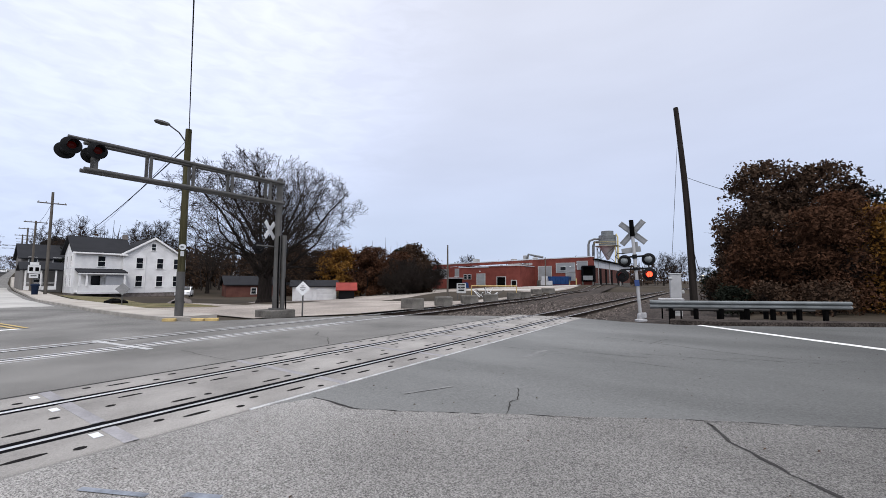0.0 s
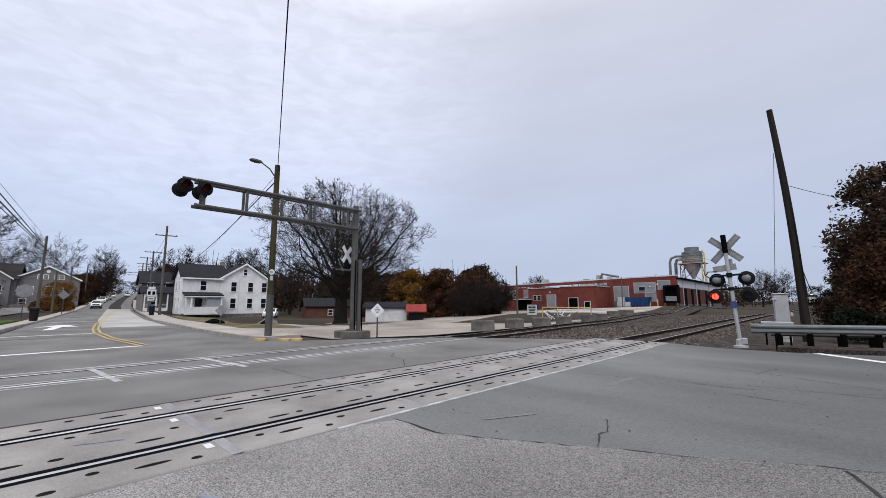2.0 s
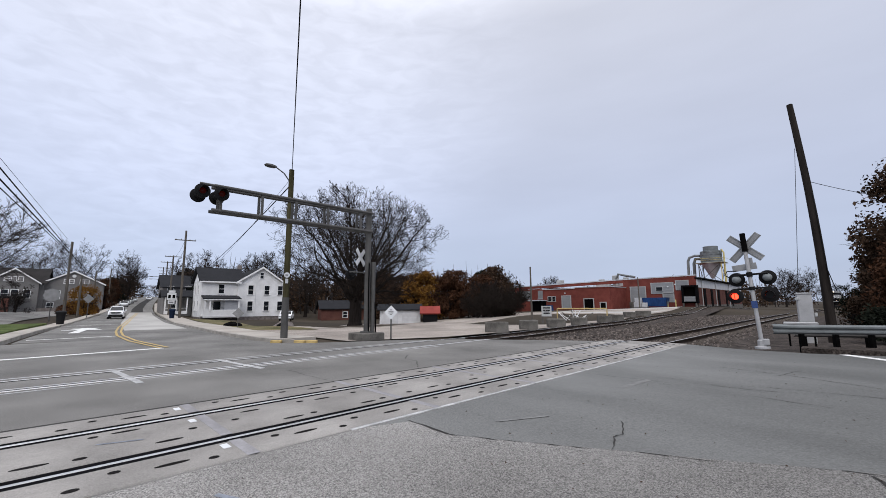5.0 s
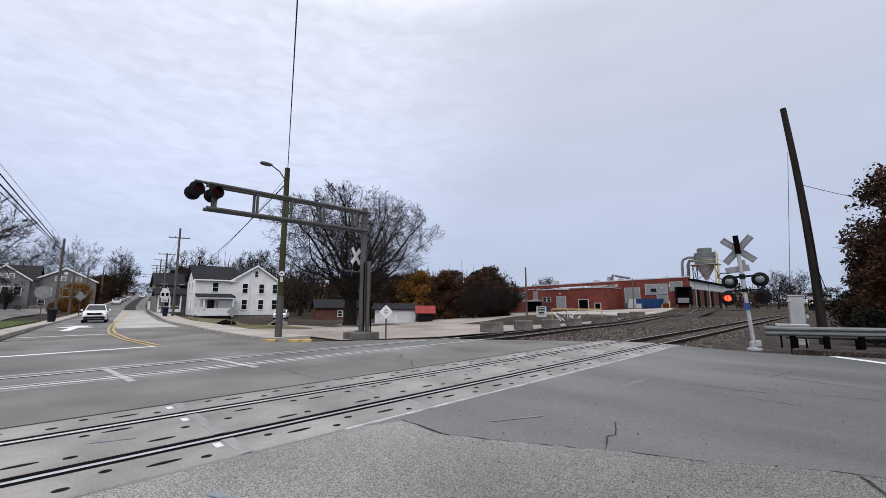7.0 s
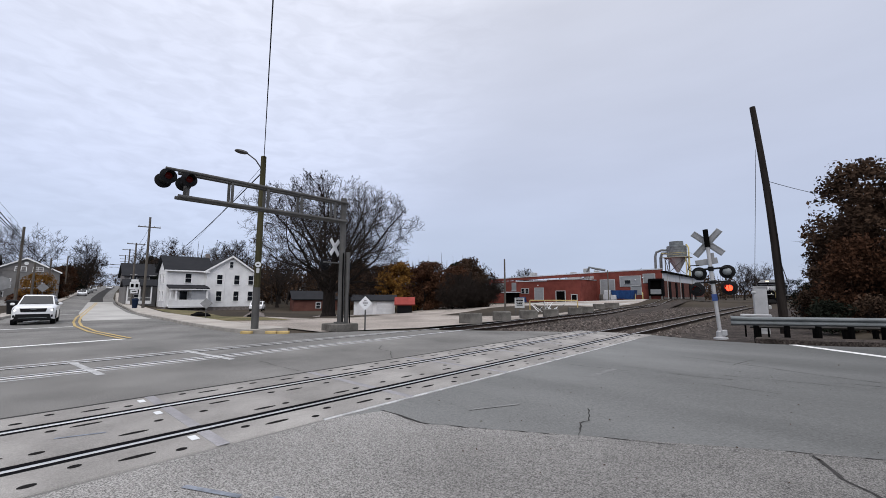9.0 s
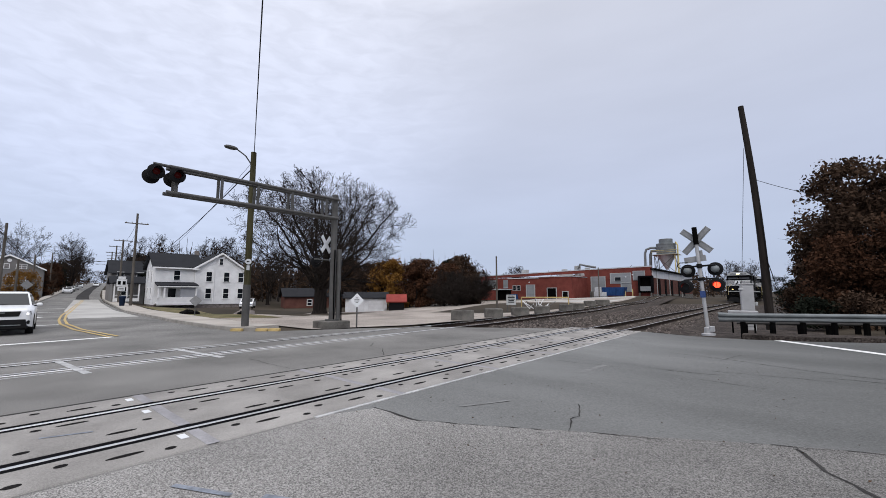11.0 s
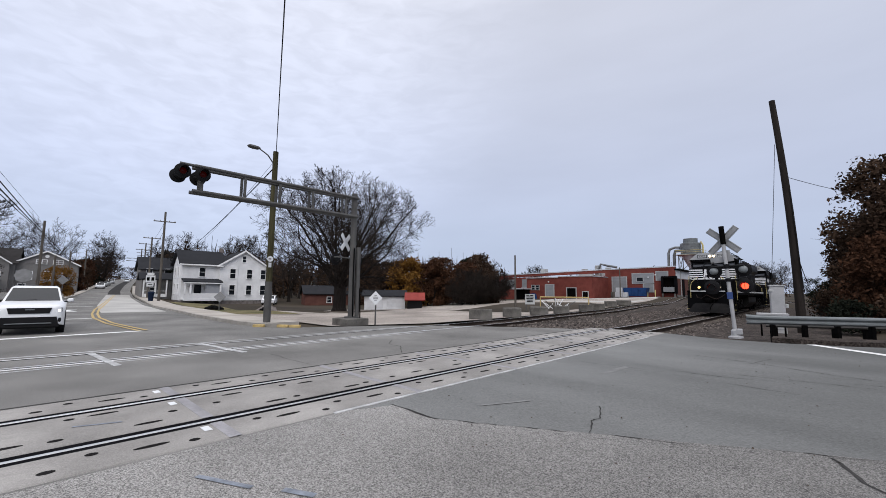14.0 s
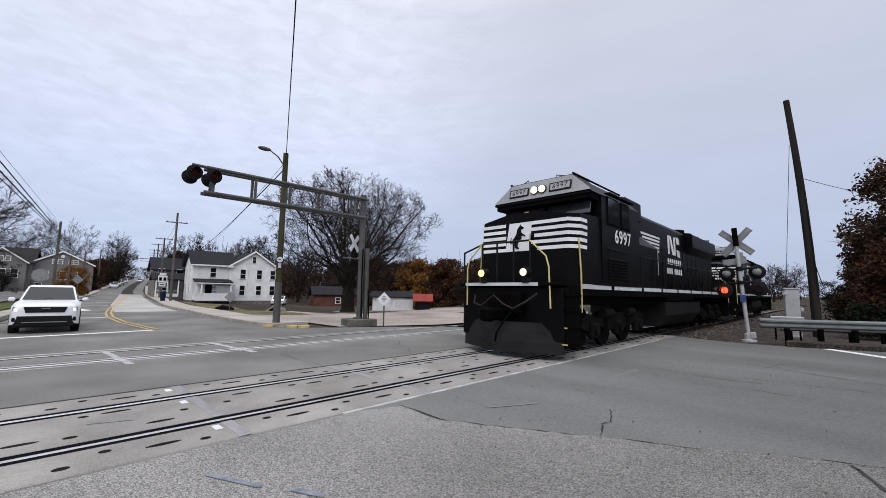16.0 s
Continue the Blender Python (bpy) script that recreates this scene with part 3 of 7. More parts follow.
def ballast():
    ys = [16.9, 18, 20, 24, 30, 40, 55, 75, 100, 140, 200, 300, 400]
    s = S()
    rings = []
    for y in ys:
        x = curve_of(MAIN, y)
        z = main_z(y)
        b = land(x, y) - 0.1
        xl = min(x - 1.9, curve_of(SIDE, y) + 1.0) if y < 90 else x - 2.2
        rings.append([(xl - 1.0, y, b - 0.05), (xl, y, z - 0.2), (x - 1.5, y, z - 0.19), (x + 1.5, y, z - 0.19), (x + 2.6, y, z - 0.30), (x + 8.0, y, z - 0.22) if y < 26 else (x + 6.5, y, z - 0.2)])
    s.loft(rings, closed=False)
    structure("ballast", s, GRAVEL, "brown-grey crushed stone ballast bed", "ballast")
    s = S()
    rings = []
    for y in [13.8, 16, 20, 26, 34, 45, 60, 80, 100, 120]:
        x, z = curve_of(SIDE, y), side_z(y)
        rings.append([(x - 2.0, y, z - 0.30), (x - 1.3, y, z - 0.17), (x + 1.3, y, z - 0.17), (x + 2.4, y, z - 0.35)])
    s.loft(rings, closed=False)
    structure("ballast_siding", s, GRAVEL, "dirty crushed stone under the siding", "ballast")
    # loose stones
    rnd = random.Random(5)
    s = S()
    for k in range(12000):
        y = 16.8 + 50 * rnd.random() ** 1.8
        x = rnd.uniform(curve_of(SIDE, y) - 1.2, 1.2 if y < 24 else -2.6)
        if abs(abs(x - curve_of(MAIN, y)) - 0.7175) < 0.09:
            continue
        xm = curve_of(MAIN, y)
        base = main_z(y) - 0.19 if x < xm + 1.5 else main_z(y) - 0.19 - min(0.16, (x - xm - 1.5) * 0.17)
        if x < curve_of(SIDE, y) + 1.3:
            base = side_z(y) - 0.16
        r = rnd.uniform(0.025, 0.075)
        pts = []
        for a in range(4):
            ang = a * 1.571 + rnd.uniform(-0.4, 0.4)
            pts.append((x + r * math.cos(ang) * rnd.uniform(0.7, 1.3), y + r * math.sin(ang) * rnd.uniform(0.7, 1.3), base + rnd.uniform(0, r * 0.5)))
        pts += [(x, y, base + r * rnd.uniform(0.8, 1.3)), (x, y, base - r)]
        s.add(pts, [(0, 1, 4), (1, 2, 4), (2, 3, 4), (3, 0, 4), (1, 0, 5), (2, 1, 5), (3, 2, 5), (0, 3, 5)])
    ob = part("ballast_stones", s, STONE)
    nt = STONE.node_tree
    geo = nt.nodes.new("ShaderNodeNewGeometry")
    hv = [n for n in nt.nodes if n.bl_idname == "ShaderNodeHueSaturation"][0]
    mr = nt.nodes.new("ShaderNodeMapRange")
    mr.inputs[3].default_value, mr.inputs[4].default_value = 0.35, 1.8
    nt.links.new(geo.outputs["Random Per Island"], mr.inputs[0])
    nt.links.new(mr.outputs[0], hv.inputs["Value"])
    tagged(ob, "loose brown and grey ballast stones between the rails", "ballast stones", kind="stuff")


ballast()


def crossing_panels():
    deck = thing("crossing_deck", "grey concrete crossing panels set between road rails", "crossing deck", kind="structure")
    y, k = -21.7, 0
    slots = S()
    # slots are raised dark discs; the shade of each recess is their colour
    for px, py, ln in ((-0.42, -0.75, 0.30), (-0.42, 0.45, 0.30), (0.30, -0.35, 0.28), (0.34, 0.75, 0.28), (-0.38, -1.05, 0.12), (0.36, 0.0, 0.12), (-0.40, 0.15, 0.10), (0.33, -0.95, 0.12), (0.02, 1.05, 0.10)):
        slots.lathe([(0.5, 0.0), (0.5, 0.0015)], 10, pose(px, py, 0) @ Matrix.Diagonal((0.075 if ln > 0.2 else 0.085, ln, 1, 1)))
    slot_me = slots.mesh("lifting_slots", SLOT_SHADE)
    fs = S()
    for px, py, ln in ((0.0, -0.65, 0.30), (0.02, 0.62, 0.30), (-0.15, -0.95, 0.10), (0.12, 0.95, 0.10), (0.1, -0.1, 0.12), (-0.12, 0.2, 0.1)):
        fs.lathe([(0.5, 0.0), (0.5, 0.0015)], 10, pose(px, py, 0) @ Matrix.Diagonal((0.075 if ln > 0.2 else 0.085, ln, 1, 1)))
    fslot_me = fs.mesh("lifting_slots", SLOT_SHADE)
    gauge = S().box(0, 0, -0.04, 1.165, 2.585, 0.10, 0.012).mesh("gauge_panel", PANEL)
    near = S().box(0, 0, -0.04, 0.60, 2.585, 0.10, 0.012).mesh("field_panel", PANEL)
    seam = S().box(0, 0, 0.0, 0.60, 0.12, 0.003).mesh("pale_seam", PALE)
    seam_g = S().box(0, 0, 0.0, 1.165, 0.12, 0.003).mesh("pale_seam", PALE)
    chip = S().box(0, 0, 0, 0.16, 0.075, 0.004).mesh("white_marker", SIGN_WHITE)
    while y < 17:
        ym = y + 1.3
        for nm, me, x, sl, se in (("gauge_panel", gauge, -5.85, slot_me, seam_g), ("field_panel", near, -4.71, fslot_me, seam), ("field_panel", near, -6.99, fslot_me, seam)):
            p = part(nm, me, None, deck, m=pose(x, ym, 0.0))
            part("lifting_slots", sl, None, p, "flat dark discs painting the shade in lifting slots", m=pose(0, 0, 0.0105, 0, 0, 180 if k % 2 else 0))
            if -1 < y < 12:
                part("pale_seam", se, None, p, "pale patched joint", m=pose(0, 1.27, 0.0115))
        y += 2.6
        k += 1
    for x in (-6.2, -4.85, -7.05):
        part("white_marker", chip, None, deck, "small white marker", m=pose(x, 1.53, 0.0135))
    part("flangeway", S().box(-5.215, -2.2, -0.056, 0.145, 39, 0.12), RUBBER, deck, "black rubber flangeway")
    part("flangeway", S().box(-6.485, -2.2, -0.056, 0.145, 39, 0.12), RUBBER, deck, "black rubber flangeway")
    part("flangeway", S().box(-5.05, -2.2, -0.05, 0.12, 39, 0.11), RUBBER, deck, "black rubber seal")
    part("flangeway", S().box(-6.65, -2.2, -0.05, 0.12, 39, 0.11), RUBBER, deck, "black rubber seal")
    part("edge_joint", S().box(-7.325, -2.2, 0.002, 0.08, 39, 0.012), CRACK, deck, "dark tar joint")
    part("edge_line", S().box(-4.40, 9.0, 0.004, 0.07, 12.4, 0.012), WORN_LINE, deck, "worn pale edge strip")
    part("edge_line", S().box(-4.40, -6.0, 0.004, 0.06, 12.0, 0.012), PALE, deck, "worn pale edge strip")
    s = structure("siding_edge_line", S().box(0, 0, 0, 0.09, 1, 0.006), WORN_LINE, "worn pale strip beside the street rail", "road marking")
    s.matrix_basis = pose(-12.65, 4, 0.003, 0, 0, 1.5) @ Matrix.Diagonal((1, 16, 1, 1))
    for x, w in ((-11.05, 0.07), (-10.55, 0.06)):
        s = structure("siding_edge_line", S().box(0, 0, 0, w, 14, 0.006), WORN_LINE, "worn pale strip beside the street rail", "road marking")
        s.matrix_basis = pose(x, 3.5, 0.003, 0, 0, 1.5)
    for a, b in (((-12.35, 1.31), (-9.97, 1.5)), ((-12.5, 3.62), (-10.1, 3.9))):
        dx, dy = b[0] - a[0], b[1] - a[1]
        s = structure("worn_cross_line", S().box(0, 0, 0, math.hypot(dx, dy), 0.13, 0.006), WORN_LINE, "worn pale line across the siding", "road marking")
        s.matrix_basis = pose((a[0] + b[0]) / 2, (a[1] + b[1]) / 2, 0.006, 0, 0, math.degrees(math.atan2(dy, dx)))
    for side in (-1, 1):
        pts = along([(curve_of(SIDE, y) + side * 0.7175 - side * 0.075, y) for y in (-20, 0, 6, 13.5)], 3)
        structure("siding_gap", ribbon(offset(pts, -0.045), offset(pts, 0.045), 0.004), RUBBER, "dark gap beside the street rail", "road joint")


crossing_panels()


def strip(name, pts, width, material, label, lift=0.010, category="road marking", step=1.5):
    p = along(pts, step)
    return structure(name, ribbon(offset(p, -width / 2), offset(p, width / 2), lift), material, label, category)


def road_marks():
    strip("stop_line_1", [(-17.0, -2.2), (-17.05, -0.6), (-17.5, 3.2)], 0.30, WHITE_LINE, "white painted stop line")
    strip("stop_line_2", [(-0.25, 16.75), (3.4, 13.0), (7, 9.3)], 0.30, WHITE_LINE, "white painted stop line beside the guardrail")
    y = [(-94, 12.6), (-70, 8.9), (-50, 5.95), (-38.4, 4.25), (-31, 3.35), (-26.5, 2.95), (-22, 2.9), (-17.6, 3.25)]
    strip("centre_line_1", offset(along(y, 1.5), 0.12), 0.11, YELLOW_LINE, "worn yellow centre line", 0.018)
    strip("centre_line_2", offset(along(y, 1.5), -0.12), 0.11, YELLOW_LINE, "worn yellow centre line", 0.018)
    strip("lane_line_1", [(-26.2, 2.75), (-25.95, -0.4)], 0.25, WHITE_LINE, "white line across the turning lane")
    strip("lane_line_2", [(-46.2, 4.9), (-44.5, 1.5)], 0.25, WHITE_LINE, "white line across the turning lane")
    strip("lane_line_3", [(-56, 6.3), (-55, 3.0)], 0.25, WHITE_LINE, "white line across the turning lane")
    a = S()
    out = [(-31.5, 1.15), (-35.2, 1.75), (-35.3, 0.95), (-37.2, 2.1), (-38.8, 1.6), (-38.0, 2.4), (-37.5, 3.1), (-36.6, 2.65), (-34.8, 2.9), (-35.1, 2.2), (-31.5, 1.6)]
    structure("turn_arrow", a.prism(out, 0.0, 0.012, pose(0, 0, max(land(x, y) for x, y in out) + 0.004)), WHITE_LINE, "white painted lane arrow", "road marking")
    strip("short_mark_1", [(-3.03, 7.63), (-2.95, 8.7)], 0.12, FAINT, "short faint white mark", 0.007)
    strip("short_mark_2", [(-3.35, 4.3), (-3.0, 5.0)], 0.05, FAINT, "short faint pale mark", 0.010)
    strip("blue_mark_1", [(-3.7, 1.12), (-3.2, 1.35)], 0.05, BLUE_MARK, "faint blue sprayed utility mark", 0.012)
    strip("blue_mark_2", [(-3.0, 1.5), (-2.75, 1.62)], 0.06, BLUE_MARK, "faint blue sprayed utility mark", 0.012)
    strip("blue_mark_3", [(-5.9, 0.55), (-5.75, 0.95)], 0.04, BLUE_MARK, "faint blue sprayed utility mark", 0.0145)
    rnd = random.Random(3)

    def crack(name, pts, w, lift=0.0095):
        p = along(pts, 0.10)
        left, right = [], []
        dx = dy = 0.0
        for x, y_ in p:
            dx, dy = dx * 0.8 + rnd.uniform(-0.022, 0.022), dy * 0.8 + rnd.uniform(-0.022, 0.022)
            h = w * rnd.uniform(0.25, 1.1)
            left.append((x + dx - h, y_ + dy - h * 0.7))
            right.append((x + dx + h, y_ + dy + h * 0.7))
        structure(name, ribbon(left, right, lift), CRACK, "dark jagged crack in the asphalt", "road crack")
    crack("road_crack_1", [(-4.18, 3.53), (-3.41, 3.46), (-2.46, 3.98), (-1.87, 4.32), (-1.14, 4.70), (-0.38, 5.14), (0.12, 5.40), (3, 6.8)], 0.030)
    crack("road_crack_2", [(-1.89, 4.32), (-2.0, 4.75), (-1.97, 4.95), (-2.17, 5.44)], 0.010)
    crack("road_crack_3", [(0.0, 5.25), (0.12, 4.95), (0.26, 4.65), (0.55, 4.22), (0.85, 4.0), (1.4, 3.7)], 0.02)
    crack("road_crack_4", [(-2.9, 8.2), (-2.0, 8.9), (-1.0, 9.0), (0.4, 9.9), (2.0, 10.2)], 0.018, 0.0065)
    crack("road_crack_5", [(-2.2, 7.7), (-1.2, 8.3), (-0.3, 8.2)], 0.014, 0.0065)
    crack("road_crack_6", [(-9.4, 4.2), (-8.3, 4.2), (-7.35, 4.3)], 0.014, 0.0065)
    crack("road_crack_7", [(-1.2, 11), (-0.9, 12.2), (0.3, 12.8)], 0.014, 0.0065)
    crack("road_crack_8", [(-4.0, 8.6), (-2.6, 8.7), (-1.2, 9.4), (0.6, 9.6), (2.6, 10.9), (5, 11.6)], 0.014, 0.0065)
    crack("road_crack_9", [(-2.3, 11.6), (-1.0, 11.2), (0.2, 10.6), (1.2, 10.4), (2.4, 10.8)], 0.014, 0.0065)
    crack("road_crack_10", [(-3.3, 3.40), (-2.4, 3.88), (-1.1, 4.60), (0.1, 5.28), (1.4, 5.95)], 0.012, 0.0095)
    crack("road_crack_11", [(-9.6, 8.0), (-9.0, 7.4), (-8.4, 7.3), (-7.5, 6.6)], 0.012, 0.0065)
    # fallen leaves and grit
    s = S()
    for k in range(260):
        x, y_ = rnd.uniform(-4.2, 3), rnd.uniform(0.8, 15)
        r = rnd.uniform(0.006, 0.018)
        m = pose(x, y_, 0.012, rnd.uniform(-30, 30), rnd.uniform(-30, 30), rnd.uniform(0, 360))
        s.add([(-r, 0, 0), (0, -r * 0.6, 0.004), (r, 0, 0), (0, r * 0.6, 0.004)], [(0, 1, 2, 3)], m)
    tagged(part("fallen_leaves", s, LEAF_BROWN), "scattered dry brown leaves on the road", "fallen leaves", kind="stuff")


road_marks()


# ---------------------------------------------------------------- crossing signals
def lamp_head(parent, m, lens, label="", dome=False):
    """A round flasher with its big black backing disc, hood and lens, facing -y."""
    turn = m @ pose(0, 0, 0, 90)
    h = part("lamp_head", S().lathe([(0.08, -0.16), (0.12, -0.10), (0.124, 0.0), (0.124, 0.03)], 20), BLACK_PAINT, parent, label or "black round flasher", True, turn)
    part("target_disc", S().lathe([(0.235, -0.012), (0.245, -0.006), (0.245, 0.006), (0.235, 0.012)], 28), BLACK_PAINT, h, "", True)
    hood = S()
    for r0, r1 in ((0.125, 0.131),):
        n = 12
        vs = []
        for d in (0.03, 0.30):
            for r in (r0, r1):
                for k in range(n + 1):
                    a = math.radians(-10 + 200 * k / n)
                    vs.append((r * math.cos(a), r * math.sin(a), d if d < 0.1 else d - 0.10 * (1 - math.sin(max(0, a)))))
        q = n + 1
        hood.add(vs, [(k, k + 1, 2 * q + k + 1, 2 * q + k) for k in range(n)] + [(q + k, 3 * q + k, 3 * q + k + 1, q + k + 1) for k in range(n)] + [(2 * q + k, 2 * q + k + 1, 3 * q + k + 1, 3 * q + k) for k in range(n)])
    part("hood", hood, BLACK_PAINT, h, "", True)
    part("lens", S().lathe([(0.105, 0.03), (0.095, 0.05), (0.05, 0.065), (0.01, 0.068)], 20), lens, h, "red glass lens" if lens != LENS_CLEAR else "grey lens", True)
    if dome:
        part("back_dome", S().lathe([(0.02, -0.215), (0.07, -0.205), (0.115, -0.17), (0.132, -0.11), (0.134, -0.06)], 20), GALV_LIGHT, h, "silver domed back", True)
    return h


BLANK_DISCS = []


def crossing_signal():
    g = thing("crossing_signal", "silver mast with crossbuck and red flashing lamps", "crossing signal", pose(-2.17, 17.3, 0.0, 1.0, -3.2, 0))
    part("base", S().lathe([(0.22, 0.0), (0.22, 0.06), (0.13, 0.09), (0.12, 0.26), (0.08, 0.30)], 10), SILVER_PAINT, g, "silver cast base")
    part("junction_box", S().box(0.13, -0.02, 0.22, 0.16, 0.2, 0.2, 0.02), SILVER_PAINT, g)
    part("mast", S().cyl((0, 0, 0.05), (0, 0, 3.35), 0.062, n=14), SILVER_PAINT, g, "", True)
    part("mast_top", S().cyl((0, 0, 3.3), (0, 0, 3.95), 0.085, n=14), GRIME, g, "dark rusty mast cap", True)
    part("id_plate", S().box(0.0, -0.075, 1.47, 0.17, 0.02, 0.24, 0.004), mat("blue_plate", (0.06, 0.10, 0.26), 0.5), g, "small blue plate")
    for s in (-1, 1):
        b = part("crossbuck_blade", S().box(0, 0, 0, 1.22, 0.02, 0.225, 0.004), SIGN_BACK, g, "weathered grey crossbuck blade", m=pose(0, 0.10 + 0.015 * s, 3.45, 0, 45 * s, 0))
        part("blade_face", S().box(0, 0.013, 0, 1.18, 0.004, 0.20), SIGN_WHITE, b, "white face")
        for k in (-0.075, 0.075):
            part("blade_stiffener", S().box(0, -0.014, k, 1.18, 0.012, 0.016), GALV_LIGHT, b)
    part("track_sign", S().box(0.08, 0.08, 2.77, 0.70, 0.02, 0.22, 0.005), SIGN_BACK, g, "back of a small plate", m=pose(0, 0, 0, 0, -4, 0))
    part("track_sign", S().box(0.05, 0.08, 2.98, 0.20, 0.02, 0.20, 0.004), SIGN_BACK, g, "back of a small plate")
    arm = S().tube([(-0.55, 0, 2.02), (0.55, 0, 2.02)], 0.03, 8).tube([(-0.45, 0.0, 2.5), (0.5, 0.0, 2.5)], 0.035, 8).cyl((0, 0, 1.96), (0, 0, 2.08), 0.09, n=12).cyl((0, 0, 2.42), (0, 0, 2.58), 0.09, n=12)
    arm.tube([(-0.6, 0.05, 2.45), (-0.72, 0.05, 2.55), (-0.62, 0.02, 2.68), (-0.35, 0, 2.66)], 0.02, 6)
    part("cross_arm", arm, BLACK_PAINT, g, "", True)
    for x in (-0.48, 0.48):
        h = lamp_head(g, pose(x, -0.16, 1.78), LAMP_RED)
        # added disc with no real counterpart; turning it imitates the lamp going dark
        sh = part("shutter", S().lathe([(0.115, -0.002), (0.118, 0.0), (0.115, 0.002)], 20), GLASS, h, "added dark disc that blanks the lit lens", m=pose(0, 0, 0.09))
        BLANK_DISCS.append((sh, x))
        lamp_head(g, pose(x * 0.9 + 0.03, 0.16, 2.36) @ pose(0, 0, 0, 0, 0, 180), LENS_CLEAR, "black flasher facing away", True)
    return g


crossing_signal()


def gantry():
    g = thing("signal_gantry", "grey steel cantilever carrying flashing crossing lamps", "signal gantry", pose(-15.2, 10.3, 0))
    part("footing", S().box(0, 0, 0.13, 1.15, 1.15, 0.34, 0.03), BLOCK, g, "weathered concrete footing")
    part("post", S().cyl((0, 0, 0.2), (0, 0, 5.9), 0.135, n=16).cyl((0, 0, 0.3), (0, 0, 0.36), 0.28, n=16), GALV, g, "grey steel post", True)
    part("conduit", S().cyl((0.1, 0.24, 0.3), (0.1, 0.24, 3.45), 0.10, n=10), GALV, g, "grey conduit box", True)
    part("conduit", S().tube([(0.22, -0.05, 0.25), (0.24, -0.1, 2.0), (0.18, -0.05, 3.4)], 0.03, 6).tube([(0.2, 0.35, 0.2), (0.2, 0.32, 1.2), (0.12, 0.2, 2.2)], 0.03, 6), GRIME, g, "loose dark cables")
    for x in (-0.17, 0.17):
        part("chord", S().cyl((x, 0.1, 5.68), (x, -6.48, 5.62), 0.062, n=12), GALV, g, "", True)
        part("chord", S().cyl((x, 0.1, 4.83), (x, -6.52, 4.76), 0.062, n=12), GALV, g, "", True)
        for y in (-0.55, -2.15, -3.55, -4.85, -6.25):
            part("brace", S().box(x, y, 5.22, 0.05, 0.09, 0.86), GALV, g)
    for y in (-0.5, -2.1, -3.5, -4.8, -6.35):
        for z in (5.66, 4.8):
            part("cross_tie", S().box(0, y, z, 0.34, 0.06, 0.05), GALV, g)
    for y in (-6.27, -6.86):
        lamp_head(g, pose(0.30, y, 5.34) @ pose(0, 0, 0, 0, 0, 90), LAMP_RED_SIDE)
        part("lamp_arm", S().tube([(0.18, y, 5.62), (0.24, y, 5.35)], 0.03, 6), GALV, g)
        lamp_head(g, pose(-0.30, y, 5.3) @ pose(0, 0, 0, 0, 0, -90), LAMP_RED_SIDE, "black flasher facing away")
    part("lamp_arm", S().tube([(0.17, -6.3, 5.62), (0.17, -6.92, 5.62)], 0.05, 8), GALV, g)
    for s in (-1, 1):
        part("crossbuck_blade", S().box(0, 0, 0, 0.02, 0.95, 0.20, 0.004), SIGN_WHITE, g, "white crossbuck blade seen edge-on", m=pose(-0.12, -0.32, 3.65, 45 * s, 0, 25))
    part("cross_arm", S().tube([(0, -0.95, 2.95), (0, 0.3, 2.95)], 0.03, 8), GALV, g)
    for y in (-0.8, 0.35):
        lamp_head(g, pose(-0.12, y, 2.85) @ pose(0, 0, 0, 0, 0, -90), LENS_CLEAR, "black flasher facing away")
    return g


gantry()


def bars(parent, m, lines, h, material, depth=0.003):
    """Rows of writing too far to read, as plain bars: widths of the words line by line."""
    for i, ws in enumerate(lines):
        tot = sum(ws) + 0.4 * h * (len(ws) - 1)
        x = -tot / 2
        for w in ws:
            part("text_bar", S().box(x + w / 2, 0, -i * h * 1.7, w, depth, h), material, parent, m=m)
            x += w + 0.4 * h


def diamond_sign(m, label, a=0.62, z=1.2, back=False):
    g = thing("diamond_sign", label, "road sign", m)
    part("post", S().box(0, 0.03, z / 2, 0.06, 0.05, z, 0.01), GALV if not back else GRIME, g)
    p = part("plate", S().box(0, 0, 0, a, 0.012, a, 0.005), SIGN_WHITE if a < 0.5 else SIGN_BACK, g, "diamond plate", m=pose(0, -0.01, z, 0, 45, 0))
    bars(g, pose(0, -0.02, z + a * 0.25), [(a * 0.25,), (a * 0.5,), (a * 0.5,), (a * 0.25,)], a * 0.09, SIGN_BACK)
    return g


diamond_sign(pose(-14.35, 11.0, 0, 0, 0, 40), "white diamond sign with dark lettering beside the gantry", 0.44, 1.18)
diamond_sign(pose(-29.7, 9.6, land(-29.7, 9.6), 0, 0, 75), "grey-white diamond sign on a strip of grass", 0.52, 1.0)


# ---------------------------------------------------------------- poles and wires
def utility_pole(name, m, h, r0, r1, label, material=WOOD_POLE, arms=(), bow=0.0):
    g = thing(name, label, "utility pole", m)
    s = S()
    n = 8
    rings = []
    for k in range(n + 1):
        f = k / n
        r = r0 + (r1 - r0) * f
        x = bow * math.sin(math.pi * f)
        rings.append([(x + r * math.cos(a), r * math.sin(a), h * f - 0.1 * (f == 0)) for a in [2 * math.pi * i / 12 for i in range(12)]])
    part("pole", s.loft(rings), material, g, "", True)
    for z, l, turn in arms:
        part("cross_arm", S().box(0, -0.12, z, l, 0.10, 0.11, 0.01), material, g, m=pose(0, 0, 0, 0, 0, turn))
